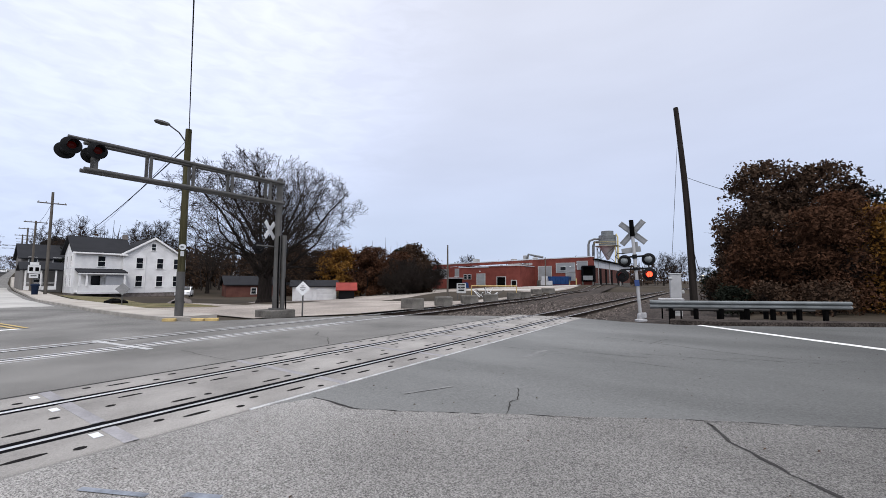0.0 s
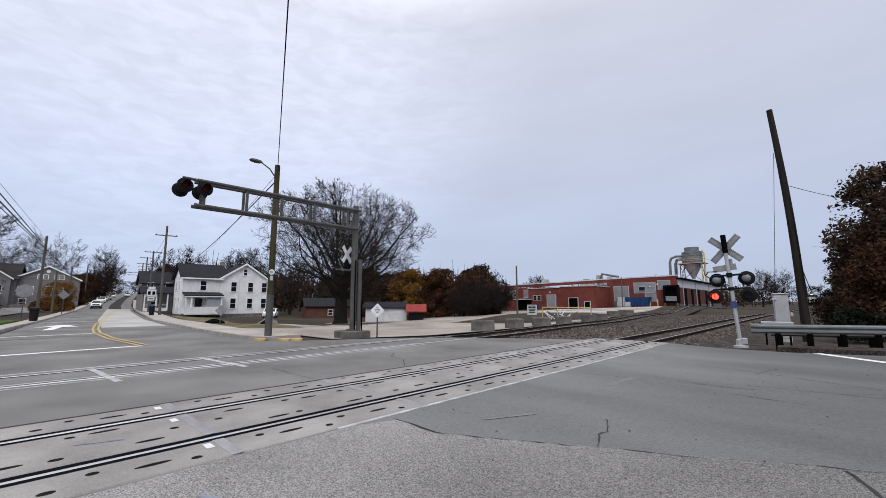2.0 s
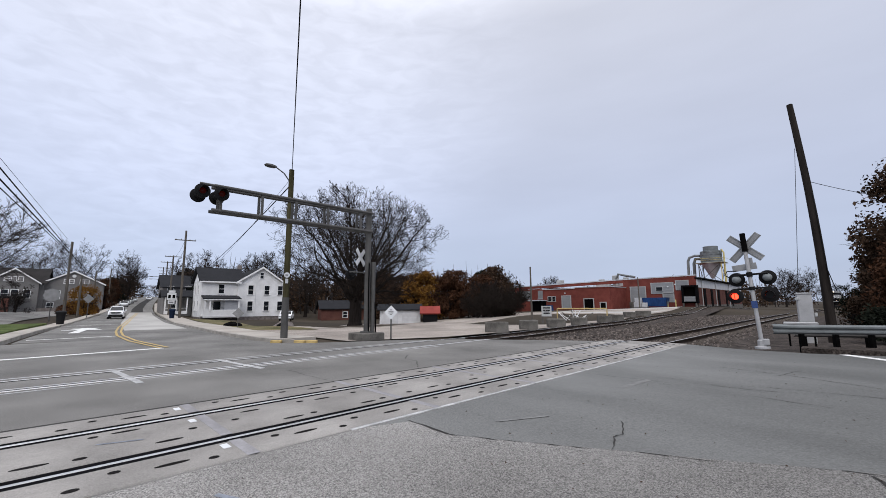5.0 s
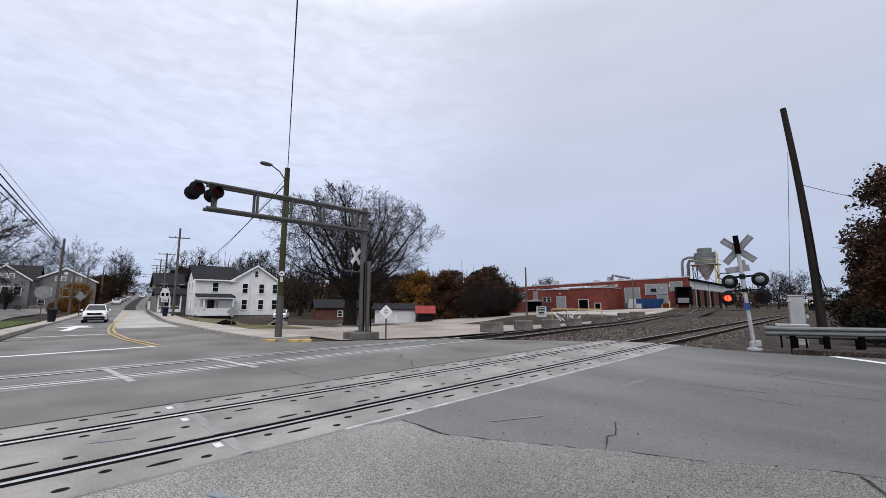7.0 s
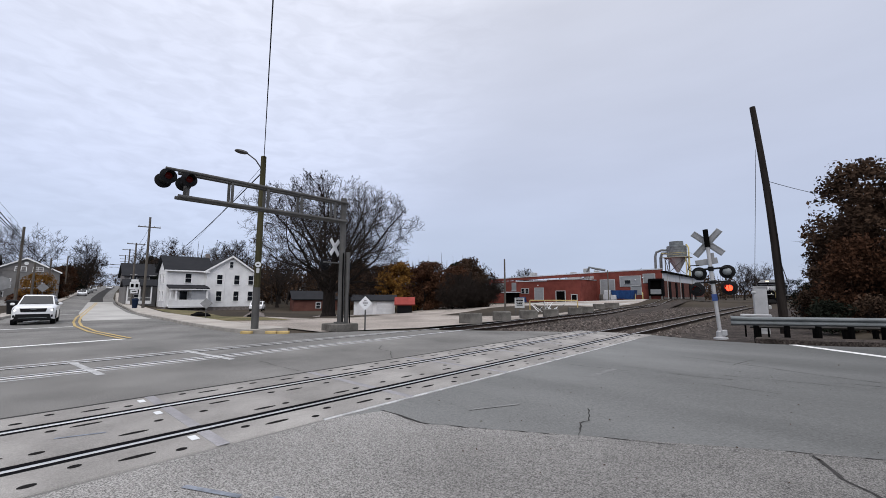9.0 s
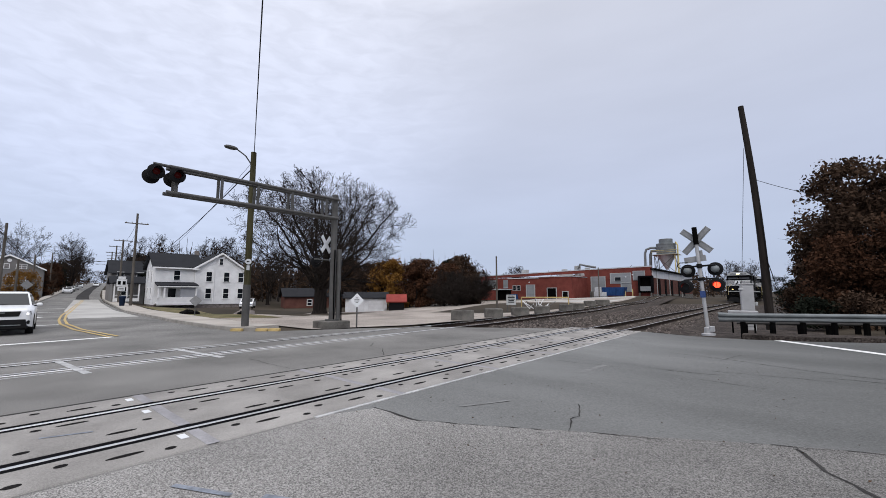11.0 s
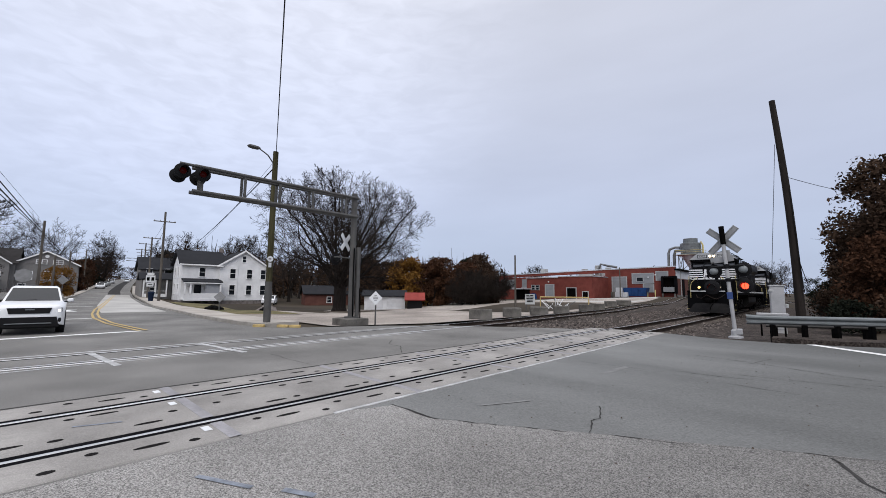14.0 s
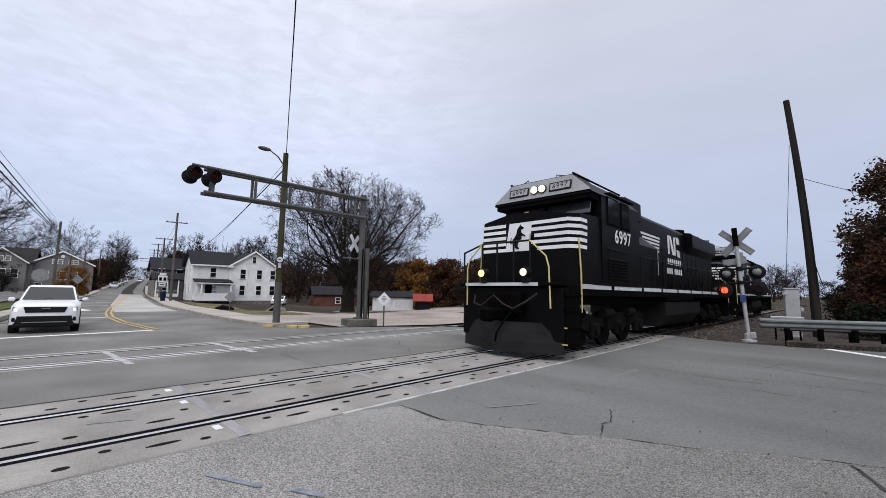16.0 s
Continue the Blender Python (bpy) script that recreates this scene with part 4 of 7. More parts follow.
        for x in (-0.45, -0.2, 0.2, 0.45):
            part("insulator", S().lathe([(0.03, 0), (0.05, 0.04), (0.03, 0.08), (0.045, 0.12), (0.01, 0.15)], 8), GREY_PAINT, g, m=pose(0, 0, 0, 0, 0, turn) @ pose(x * l, -0.12, z + 0.05))
    return g


DARK_POLE = mat("dark_pole_wood", (0.024, 0.020, 0.018), 0.9, var=0.4, scale=1.2, fine=10, bump=0.5, stretch=(6, 6, 0.5))
p = utility_pole("utility_pole", pose(-17.3, 7.5, 0.1, 0, -0.3, 0), 7.55, 0.142, 0.112, "mossy wooden pole with a street light at the corner", WOOD_POLE_GREEN)
part("lamp_arm", S().tube([(0.0, -0.05, 6.95), (0.02, -0.35, 7.3), (0.0, -0.75, 7.52)], 0.028, 8), GALV, p)
part("lamp_housing", S().loft([[(a * w, y, 7.52 + b * hh) for a, b in ((-1, -0.4), (-0.6, -1), (0.6, -1), (1, -0.4), (0.7, 0.7), (-0.7, 0.7))] for y, w, hh in ((-0.68, 0.03, 0.03), (-0.78, 0.10, 0.07), (-0.98, 0.14, 0.08), (-1.16, 0.12, 0.06), (-1.22, 0.05, 0.02))]), GALV, p, "grey street lamp head", True)
part("metal_guard", S().cyl((0, 0, -0.05), (0, 0, 1.75), 0.150, 0.146, 14), GALV, p, "grey sheet-metal pole wrap", True)
part("round_sign", S().cyl((0.15, -0.06, 2.72), (0.17, -0.065, 2.72), 0.12, n=18), SIGN_WHITE, p, "small round white sign")
part("sign_bar", S().box(0.176, -0.07, 2.72, 0.008, 0.13, 0.04), GRIME, p, m=pose(0, 0, 0))
part("id_plate", S().box(0.155, -0.06, 2.46, 0.02, 0.12, 0.2), SIGN_WHITE, p, "small white plate")
utility_pole("leaning_pole", pose(-0.57, 23.1, 0.0, 0, -2.2, 0), 10.4, 0.172, 0.112, "tall dark bare wooden pole behind the guardrail", DARK_POLE, bow=0.10)


def wire(pts, r=0.012, sag=0.0, label="black overhead cable", n=14, name="overhead_cable"):
    a, b = Vector(pts[0]), Vector(pts[1])
    line = [a.lerp(b, k / n) - Vector((0, 0, sag * 4 * (k / n) * (1 - k / n))) for k in range(n + 1)]
    return tagged(part(name, S().tube(line, r, 5), WIRE), label, "cable")


wire([(-17.3, 7.5, 7.6), (6.0, -2.6, 8.4)], 0.016, 0.1, "black service cable rising over the road")
wire([(-17.3, 7.45, 6.9), (-69.6, 17.3, 7.3)], 0.026, 0.35, "slack cable from the corner pole to the white house")
wire([(-17.3, 7.45, 7.2), (-69.6, 17.6, 7.1)], 0.009, 0.5, "thin slack cable from the corner pole to the white house")
wire([(-0.75, 23.15, 6.8), (4.9, 36.8, 7.4)], 0.012, 0.3, "thin cable from the tall bare pole to trees")
wire([(-0.98, 23.0, 8.3), (-1.60, 22.9, 0.2)], 0.010, 0.0, "hanging loose cable beside the bare pole")
wire([(-0.62, 23.0, 6.2), (-0.40, 22.95, 1.6)], 0.014, 0.0, "loose cable along the bare pole")


wire([(-0.78, 23.0, 4.7), (-0.28, 23.0, 2.0)], 0.016, 0.12, "black cable hanging beside the leaning pole")


def street_poles():
    arms = ((-2.0, 2.4, 0),)
    row = [(-58.5, 12.1, 11.1, 0.16), (-76, 14.2, 9.6, 0.15), (-97, 17.2, 10.2, 0.15), (-118, 20.2, 10, 0.15), (-140, 24.0, 10, 0.15), (-165, 28.2, 10, 0.15), (-195, 33.4, 10, 0.15)]
    for i, (x, y, h, r) in enumerate(row):
        z = land(x, y)
        p = utility_pole("street_pole", pose(x, y, z, 0, -0.5 if i else -1.2, 0), h, r, r * 0.7, "grey wooden street pole with crossarm", WOOD_POLE if i else WOOD_POLE, ((h - 1.25 if i == 0 else h - 0.2, 2.3, 80),))
        if i in (2, 3):
            part("lamp_arm", S().tube([(0, -0.1, 6.3), (0.1, -1.2, 7.0), (0.15, -2.2, 7.05)], 0.04, 6), GALV, p, "curved street lamp arm")
            part("lamp_housing", S().box(0.16, -2.5, 7.0, 0.22, 0.6, 0.14, 0.04), GALV, p)
    for (x0, y0, h0, _), (x1, y1, h1, _) in zip(row, row[1:]):
        for dz in (0.0, -1.2):
            wire([(x0, y0, land(x0, y0) + h0 - 1 + dz), (x1, y1, land(x1, y1) + h1 - 0.4 + dz)], 0.015, 0.5, "dark cable along the street")
    left = [(-62, 1.7, 8.9), (-78, 3.6, 6.0), (-94, 6.2, 7.5), (-120, 10.5, 9)]
    for x, y, h in left:
        utility_pole("street_pole", pose(x, y, land(x, y), 0, 0.5, 0), h, 0.14, 0.11, "grey wooden pole beside the street", WOOD_POLE)
    for z0, z1, y0, r in ((9.2, 8.55, 1.2, 0.012), (7.97, 8.4, 1.45, 0.035), (7.6, 7.75, 1.55, 0.04), (7.5, 7.2, 1.55, 0.028)):
        wire([(-62, y0, z0), (-8, -4.35, z1)], r, 0.0, "heavy dark cable over the lawn")
    for z, dz in ((7.5, -2.6), (7.1, -2.4)):
        wire([(-62, 1.7, z), (-71, 5.0, z + dz)], 0.03, 0.1, "dark cable dropping toward the grey house")
    wire([(-62, 1.7, 6.4), (-66, -8, 6.6)], 0.02, 0.1, "dark side cable before the row houses")


street_poles()


# ---------------------------------------------------------------- guardrail, cabinet
def guardrail():
    d = Vector((6.3, 3.4, 0)).normalized()
    nrm = Vector((d.y, -d.x, 0))
    ang = math.degrees(math.atan2(d.y, d.x))
    for off, z, l, nm in ((0.0, 0.62, 6.9, "galvanised W-beam guardrail beside the road"), (-1.6, 0.42, 6.0, "older low guardrail behind the first")):
        o = Vector((-1.5, 18.27, 0)) + nrm * off + d * (0.8 if off else 0)
        g = thing("guardrail", nm, "guardrail", pose(o.x, o.y, 0, 0, 0, ang))
        prof = [(-0.0, -0.155), (-0.075, -0.10), (-0.075, -0.055), (-0.0, 0.0), (-0.075, 0.055), (-0.075, 0.10), (0.0, 0.155), (0.012, 0.155), (-0.06, 0.09), (-0.06, 0.06), (0.014, 0.0), (-0.06, -0.06), (-0.06, -0.09), (0.012, -0.155)]
        rings = [[(x, y, z + h) for y, h in prof] for x in (0.0, l * 0.33, l * 0.66, l)]
        part("beam", S().loft(rings), GALV_LIGHT if not off else GALV, g, "grey steel beam")
        if not off:
            part("end_wing", S().loft([[(x, y + b, z + h * k) for y, h in prof] for x, b, k in ((-0.45, 0.12, 1.15), (-0.25, 0.03, 1.1), (0.02, 0.0, 1.0))]), GALV_LIGHT, g, "flared end plate")
        k = 0.35
        while k < l:
            part("post", S().box(k, 0.10, z / 2 - 0.05, 0.12, 0.16, z + 0.25, 0.01), GRIME, g, "dark steel post")
            k += 0.95
    s = S().prism([(-1.2, 17.2), (0.7, 17.6), (4.2, 19.8), (12, 24.1), (12, 24.5), (3.8, 20.3), (-1.2, 17.9)], -0.1, 0.10)
    structure("kerb_3", s, GRAVEL, "broken low dirt-covered kerb under the guardrail", "kerb")


guardrail()


def signal_cabinet():
    g = thing("signal_cabinet", "silver signal equipment cabinet beside the track", "equipment cabinet", pose(-1.26, 22.0, -0.1, 0, 0, 8))
    part("body", S().box(0, 0, 1.0, 0.46, 0.5, 1.95, 0.015), SILVER_PAINT, g)
    part("roof", S().box(0, 0, 2.0, 0.52, 0.58, 0.05, 0.012), SILVER_PAINT, g)
    part("door", S().box(0, -0.258, 1.05, 0.44, 0.018, 1.7, 0.006), SILVER_PAINT, g)
    part("lock_box", S().box(0.3, -0.05, 1.15, 0.1, 0.14, 0.16, 0.02), GREY_PAINT, g)
    part("lamp", S().box(-0.22, -0.27, 1.78, 0.16, 0.08, 0.1, 0.02), GREY_PAINT, g)
    b = thing("junction_cabinet", "low grey equipment box on the ballast", "equipment box", pose(-1.35, 20.4, -0.05, 0, 0, 6))
    part("body", S().box(0, 0, 0.68, 0.86, 0.42, 0.16, 0.02), GALV, b)
    for x in (-0.36, 0.36):
        part("leg", S().box(x, 0, 0.28, 0.06, 0.06, 0.68, 0.008), GRIME, b, "dark post")
    part("lid", S().box(0, 0, 0.80, 0.98, 0.52, 0.09, 0.015), SILVER_PAINT, b)
    part("latch", S().box(0.05, -0.24, 0.6, 0.1, 0.03, 0.1, 0.01), SIGN_WHITE, b)


signal_cabinet()


def concrete_blocks():
    rnd = random.Random(8)
    for i, (x, y, w) in enumerate(((-13.9, 18.0, 1.30), (-14.0, 21.3, 1.10), (-14.0, 24.6, 1.15), (-14.0, 27.9, 1.10), (-14.5, 33.4, 1.1), (-15.0, 37.2, 1.1), (-16.2, 43.5, 1.1), (-16.4, 48.0, 1.5))):
        z = land(x, y) - 0.05
        s = S().box(0, 0, 0.29, w, 0.75, 0.62, 0.05)
        s.v = [(a + rnd.uniform(-0.02, 0.02), b + rnd.uniform(-0.02, 0.02), c + rnd.uniform(-0.02, 0.02)) for a, b, c in s.v]
        b = part("barrier_block", s, BLOCK, None, "", False, pose(x, y, z, 0, 0, rnd.uniform(30, 45)))
        tagged(b, "stained weathered concrete barrier block on gravel", "concrete block", "blocks along the siding")


concrete_blocks()


# ---------------------------------------------------------------- buildings
def window(parent, m, w, h, frame_m=TRIM, sash=True):
    """A sash window standing in the plane x, z and facing -y."""
    f = 0.10
    s = S().box(-w / 2 - f / 2, 0, 0, f, 0.10, h + 2 * f, 0.01).box(w / 2 + f / 2, 0, 0, f, 0.10, h + 2 * f, 0.01).box(0, 0, h / 2 + f / 2, w, 0.10, f, 0.01).box(0, -0.02, -h / 2 - f / 2, w + 0.26, 0.16, 0.08, 0.01)
    win = part("window", s, frame_m, parent, "white-framed window", m=m)
    if sash:
        part("sash_bar", S().box(0, -0.01, 0, w, 0.05, 0.05), frame_m, win)
        part("pane", S().box(0, 0.015, h / 4, w, 0.02, h / 2), GLASS, win, "dark glass")
        part("pane", S().box(0, 0.03, -h / 4, w, 0.02, h / 2), GLASS, win, "dark glass")
    else:
        part("pane", S().box(0, 0.015, 0, w, 0.02, h), GLASS, win, "dark glass")
    return win


def slab_roof(parent, name, quad, thick, material, label=""):
    """A sloping slab from its four upper corners."""
    up = [Vector(q) for q in quad]
    n = (up[1] - up[0]).cross(up[3] - up[0]).normalized()
    if n.z < 0:
        n = -n
    lo = [p - n * thick for p in up]
    return part(name, S().add(up + lo, [(0, 1, 2, 3), (7, 6, 5, 4), (0, 4, 5, 1), (1, 5, 6, 2), (2, 6, 7, 3), (3, 7, 4, 0)]), material, parent, label)


def white_house():
    # x along the long side toward the back lots, y away from the road crossing
    base = Matrix.Translation((-69.6, 17.0, -0.62)) @ pose(0, 0, 0, 0, 0, 84.5)
    g = thing("white_house", "white clapboard two-storey house with dark shingle roof", "house", base)
    part("foundation", S().box(2.6, 4, -0.1, 5.1, 7.9, 1.0).box(8.5, 4, -0.1, 6.7, 9.0, 1.0), FOUNDATION, g, "dark stone foundation")
    part("wall", S().prism([(0, 0), (5.05, 0), (5.05, 8), (0, 8)], 0.4, 6.05), CLAPBOARD, g)
    gable = [(5.0, 0.4), (12.0, 0.4), (12.0, 5.9), (8.5, 8.25), (5.0, 5.9)]
    part("wall", S().prism(gable, 0, 9.2, Matrix(((1, 0, 0, 0), (0, 0, 1, -0.6), (0, 1, 0, 0), (0, 0, 0, 1)))), CLAPBOARD, g)
    part("bay", S().box(12.5, 5.0, 3.1, 1.0, 5.0, 5.6, 0.02), CLAPBOARD, g, "white side wing")
    part("bay_stair", S().box(13.4, 3.5, 4.3, 0.7, 2.0, 2.4, 0.05), TRIM, g, "white open stair landing")
    # roofs
    slab_roof(g, "roof", [(-0.45, -0.5, 5.95), (6.2, -0.5, 5.95), (6.2, 4.0, 8.35), (-0.45, 4.0, 8.35)], 0.16, SHINGLE, "dark shingle roof")
    slab_roof(g, "roof", [(-0.45, 8.5, 5.95), (-0.45, 4.0, 8.35), (6.2, 4.0, 8.35), (6.2, 8.5, 5.95)], 0.16, SHINGLE, "dark shingle roof")
    part("gable_wall", S().prism([(0, 6.0), (8, 6.0), (4.0, 8.2)], 0, 0.15, Matrix(((0, 0, 1, 0.0), (1, 0, 0, 0), (0, 1, 0, 0), (0, 0, 0, 1)))), CLAPBOARD, g)
    slab_roof(g, "roof", [(8.5, -1.0, 8.5), (8.5, 9.0, 8.5), (4.6, 9.0, 5.85), (4.6, -1.0, 5.85)], 0.16, SHINGLE, "dark shingle roof")
    slab_roof(g, "roof", [(8.5, -1.0, 8.5), (12.4, -1.0, 5.85), (12.4, 9.0, 5.85), (8.5, 9.0, 8.5)], 0.16, SHINGLE, "dark shingle roof")
    for s in (-1, 1):
        part("gable_trim", S().add([(8.5, -1.04, 8.52), (8.5 + s * 3.95, -1.04, 5.84), (8.5 + s * 3.95, -1.04, 5.55), (8.5, -1.04, 8.22), (8.5, -0.9, 8.52), (8.5 + s * 3.95, -0.9, 5.84), (8.5 + s * 3.95, -0.9, 5.55), (8.5, -0.9, 8.22)], [(0, 1, 2, 3), (4, 7, 6, 5), (0, 4, 5, 1), (3, 2, 6, 7), (1, 5, 6, 2)]), TRIM, g)
        part("eave_return", S().box(8.5 + s * 3.55, -0.9, 5.72, 0.8, 0.4, 0.24, 0.02), TRIM, g)
    part("eave_board", S().box(2.4, -0.42, 5.80, 5.6, 0.2, 0.2, 0.02), TRIM, g)
    part("chimney", S().box(6.0, 4.2, 8.55, 0.6, 0.6, 0.9, 0.02), FOUNDATION, g)
    # porch
    porch = part("porch_deck", S().box(2.6, -1.1, 0.62, 5.0, 2.2, 0.2, 0.02), TRIM, g)
    part("porch_wall", S().box(2.6, -2.12, 0.95, 5.0, 0.12, 1.15, 0.01), TRIM, porch, "white solid balustrade")
    slab_roof(porch, "porch_roof", [(0.0, -2.45, 3.25), (5.15, -2.45, 3.25), (5.15, 0.0, 3.75), (0.0, 0.0, 3.75)], 0.16, SHINGLE, "dark porch roof")
    part("porch_fascia", S().box(2.58, -2.36, 3.05, 5.1, 0.12, 0.18), TRIM, porch)
    for x in (0.25, 0.95, 4.9):
        part("porch_post", S().box(x, -2.15, 2.2, 0.2, 0.2, 1.7, 0.02), TRIM, porch)
    part("porch_screen", S().box(3.85, -2.05, 2.25, 1.9, 0.04, 1.5), PORCH_DARK, porch, "pale curtain screen")
    part("porch_door", S().box(2.2, -0.03, 1.75, 0.95, 0.06, 2.05, 0.01), GLASS, porch, "dark door")
    part("downpipe", S().cyl((7.55, -0.68, 0.5), (7.55, -0.68, 5.7), 0.05, n=8), TRIM, g)
    window(g, pose(2.7, -0.03, 4.75), 0.75, 1.35)
    for x in (6.85, 9.35, 11.5):
        for z in (4.65, 2.05):
            window(g, pose(x, -0.63, z), 0.75, 1.45 if z > 3 else 1.5)
    window(g, pose(8.45, -0.63, 7.05), 0.5, 0.95)
    for y, z in ((2.5, 4.7), (5.5, 4.7), (2.5, 2.1), (5.5, 2.1)):
        window(g, pose(-0.03, y, z, 0, 0, -90), 0.8, 1.5)
    return g


white_house()


def plain_house(name, m, w, d, h, rise, wall, roof, label, along_x=True, wins=(), chimney=False):
    """A gabled house, x wide, y deep, front at y = 0 facing -y."""
    g = thing(name, label, "house", m)
    if along_x:
        body = [(0, -0.5), (d, -0.5), (d, h), (d / 2, h + rise), (0, h)]
        part("wall", S().prism(body, 0, w, Matrix(((0, 0, 1, 0), (1, 0, 0, 0), (0, 1, 0, 0), (0, 0, 0, 1)))), wall, g)
        e = 0.4
        k = rise / (d / 2)
        slab_roof(g, "roof", [(-e, -e, h - e * k + 0.1), (w + e, -e, h - e * k + 0.1), (w + e, d / 2, h + rise + 0.1), (-e, d / 2, h + rise + 0.1)], 0.15, roof)
        slab_roof(g, "roof", [(-e, d + e, h - e * k + 0.1), (-e, d / 2, h + rise + 0.1), (w + e, d / 2, h + rise + 0.1), (w + e, d + e, h - e * k + 0.1)], 0.15, roof)
    else:
        body = [(0, -0.5), (w, -0.5), (w, h), (w / 2, h + rise), (0, h)]
        part("wall", S().prism(body, 0, d, Matrix(((1, 0, 0, 0), (0, 0, 1, 0), (0, 1, 0, 0), (0, 0, 0, 1)))), wall, g)
        e = 0.4
        k = rise / (w / 2)
        slab_roof(g, "roof", [(-e, -e, h - e * k + 0.1), (w / 2, -e, h + rise + 0.1), (w / 2, d + e, h + rise + 0.1), (-e, d + e, h - e * k + 0.1)], 0.15, roof)
        slab_roof(g, "roof", [(w + e, -e, h - e * k + 0.1), (w + e, d + e, h - e * k + 0.1), (w / 2, d + e, h + rise + 0.1), (w / 2, -e, h + rise + 0.1)], 0.15, roof)
        for s in (-1, 1):
            part("gable_trim", S().add([(w / 2, -e - 0.03, h + rise + 0.12), (w / 2 + s * (w / 2 + e), -e - 0.03, h - e * k + 0.12), (w / 2 + s * (w / 2 + e), -e - 0.03, h - e * k - 0.15), (w / 2, -e - 0.03, h + rise - 0.15)], [(0, 1, 2, 3)]), TRIM, g)
    for x, z, ww, hh in wins:
        window(g, pose(x, -0.03, z), ww, hh)
    if chimney:
        part("chimney", S().box(w * 0.5, d * 0.5, h + rise + 0.4, 0.6, 0.6, 1.2, 0.02), BRICK_BROWN, g)
    return g


def left_houses():
    z = 0.3
    wn = [(1.0, 3.6, 0.9, 1.5), (2.3, 3.6, 0.9, 1.5), (3.6, 3.6, 0.9, 1.5), (5.2, 3.6, 0.9, 1.5), (2.4, 6.35, 0.6, 0.75), (3.3, 6.35, 0.6, 0.75), (4.2, 6.35, 0.6, 0.75)]
    g = plain_house("row_house", pose(-109.6, -7.6, z, 0, 0, 84), 6.7, 6.0, 5.8, 2.5, PALE_SIDING, SHINGLE_BROWN, "pale two-storey row house with grey gable", False, wn)
    part("porch_roof", S().box(2.2, -1.2, 3.0, 6.2, 2.6, 0.25, 0.02), SHINGLE_BROWN, g)
    part("porch_pier", S().box(2.9, -2.1, 1.3, 0.9, 0.9, 2.9, 0.02), BRICK_BROWN, g, "brown brick porch pier")
    part("gable_panel", S().prism([(0.6, 5.85), (6.1, 5.85), (3.35, 7.9)], 0, 0.05, Matrix(((1, 0, 0, 0), (0, 0, 1, -0.06), (0, 1, 0, 0), (0, 0, 0, 1)))), TAN_SIDING, g, "grey shingled gable")
    g2 = plain_house("row_house", pose(-111.0, -0.7, z, 0, 0, 84), 9.4, 6.0, 5.8, 2.5, PALE_SIDING, SHINGLE_BROWN, "pale two-storey row house with white trim", False,
                     [(1.2, 3.5, 0.9, 1.5), (2.4, 3.5, 0.9, 1.5), (5.0, 3.5, 0.9, 1.5), (7.6, 3.5, 0.9, 1.5), (1.6, 1.2, 0.9, 1.4), (7.4, 1.2, 0.9, 1.4), (3.6, 6.2, 0.6, 0.75), (4.4, 6.2, 0.6, 0.75), (6.0, 6.2, 0.6, 0.75), (6.7, 6.2, 0.6, 0.75)])
    part("gable_panel", S().prism([(0.9, 5.85), (8.5, 5.85), (4.7, 7.95)], 0, 0.05, Matrix(((1, 0, 0, 0), (0, 0, 1, -0.06), (0, 1, 0, 0), (0, 0, 0, 1)))), TAN_SIDING, g2, "grey shingled gable")
    part("round_vent", S().cyl((4.7, -0.16, 7.3), (4.7, -0.02, 7.3), 0.32, n=14), TRIM, g2)
    part("low_wall", S().box(2.0, -1.6, 0.3, 13.5, 0.4, 1.3, 0.03), FOUNDATION, g2, "dark brick porch wall")
    plain_house("row_house", pose(-113.6, -34.0, z, 0, 0, 84), 34.0, 9, 5.8, 2.9, PALE_SIDING, SHINGLE_BROWN, "long pale row building with brown roof", True, [(26.2 + 2.2 * k, 3.6, 0.9, 1.5) for k in range(4)] + [(14 + 2.4 * k, 3.6, 0.9, 1.5) for k in range(4)] + [(14 + 2.4 * k, 1.1, 0.9, 1.4) for k in range(4)])
    plain_house("street_house", pose(-84, 14.5, 0.0, 0, 0, 84), 6, 9, 4.9, 2.2, TAN_SIDING, SHINGLE, "dark grey narrow house beside the white house", True, [(1.2, 4.2, 0.8, 1.4), (3.8, 4.2, 0.8, 1.4)])
    h = plain_house("porch_house", pose(-79.5, 14.0, -0.1, 0, 0, 84), 4.0, 5, 3.2, 1.0, PALE_SIDING, SHINGLE, "pale house with a white railed porch", True, [(1.5, 1.8, 0.8, 1.4)])
    part("porch_roof", S().box(1.6, -1.2, 3.1, 3.6, 2.6, 0.22, 0.02), SHINGLE, h)
    for x in (0.1, 1.6, 3.1):
        part("porch_post", S().box(x, -2.2, 1.7, 0.18, 0.18, 2.6, 0.02), TRIM, h)
    part("porch_rail", S().box(1.6, -2.2, 1.25, 3.2, 0.06, 0.08).box(1.6, -2.2, 0.55, 3.2, 0.06, 0.5), TRIM, h)
    # houses and sheds behind the lot
    plain_house("far_house", pose(-84, 47, -1.6, 0, 0, 70), 8, 7, 4.6, 2.4, CLAPBOARD, SHINGLE, "white house half hidden behind trees", True, [(1.5, 4.2, 0.8, 1.2), (3.2, 4.2, 0.8, 1.2), (5.0, 4.2, 0.8, 1.2)])
    plain_house("brick_shed", pose(-63.5, 33.8, -1.3, 0, 0, 68), 12, 6, 2.3, 1.3, BRICK_BROWN, SHINGLE, "low dark red brick outbuilding with dark roof", True, [(4.0, 1.2, 0.7, 0.9)])
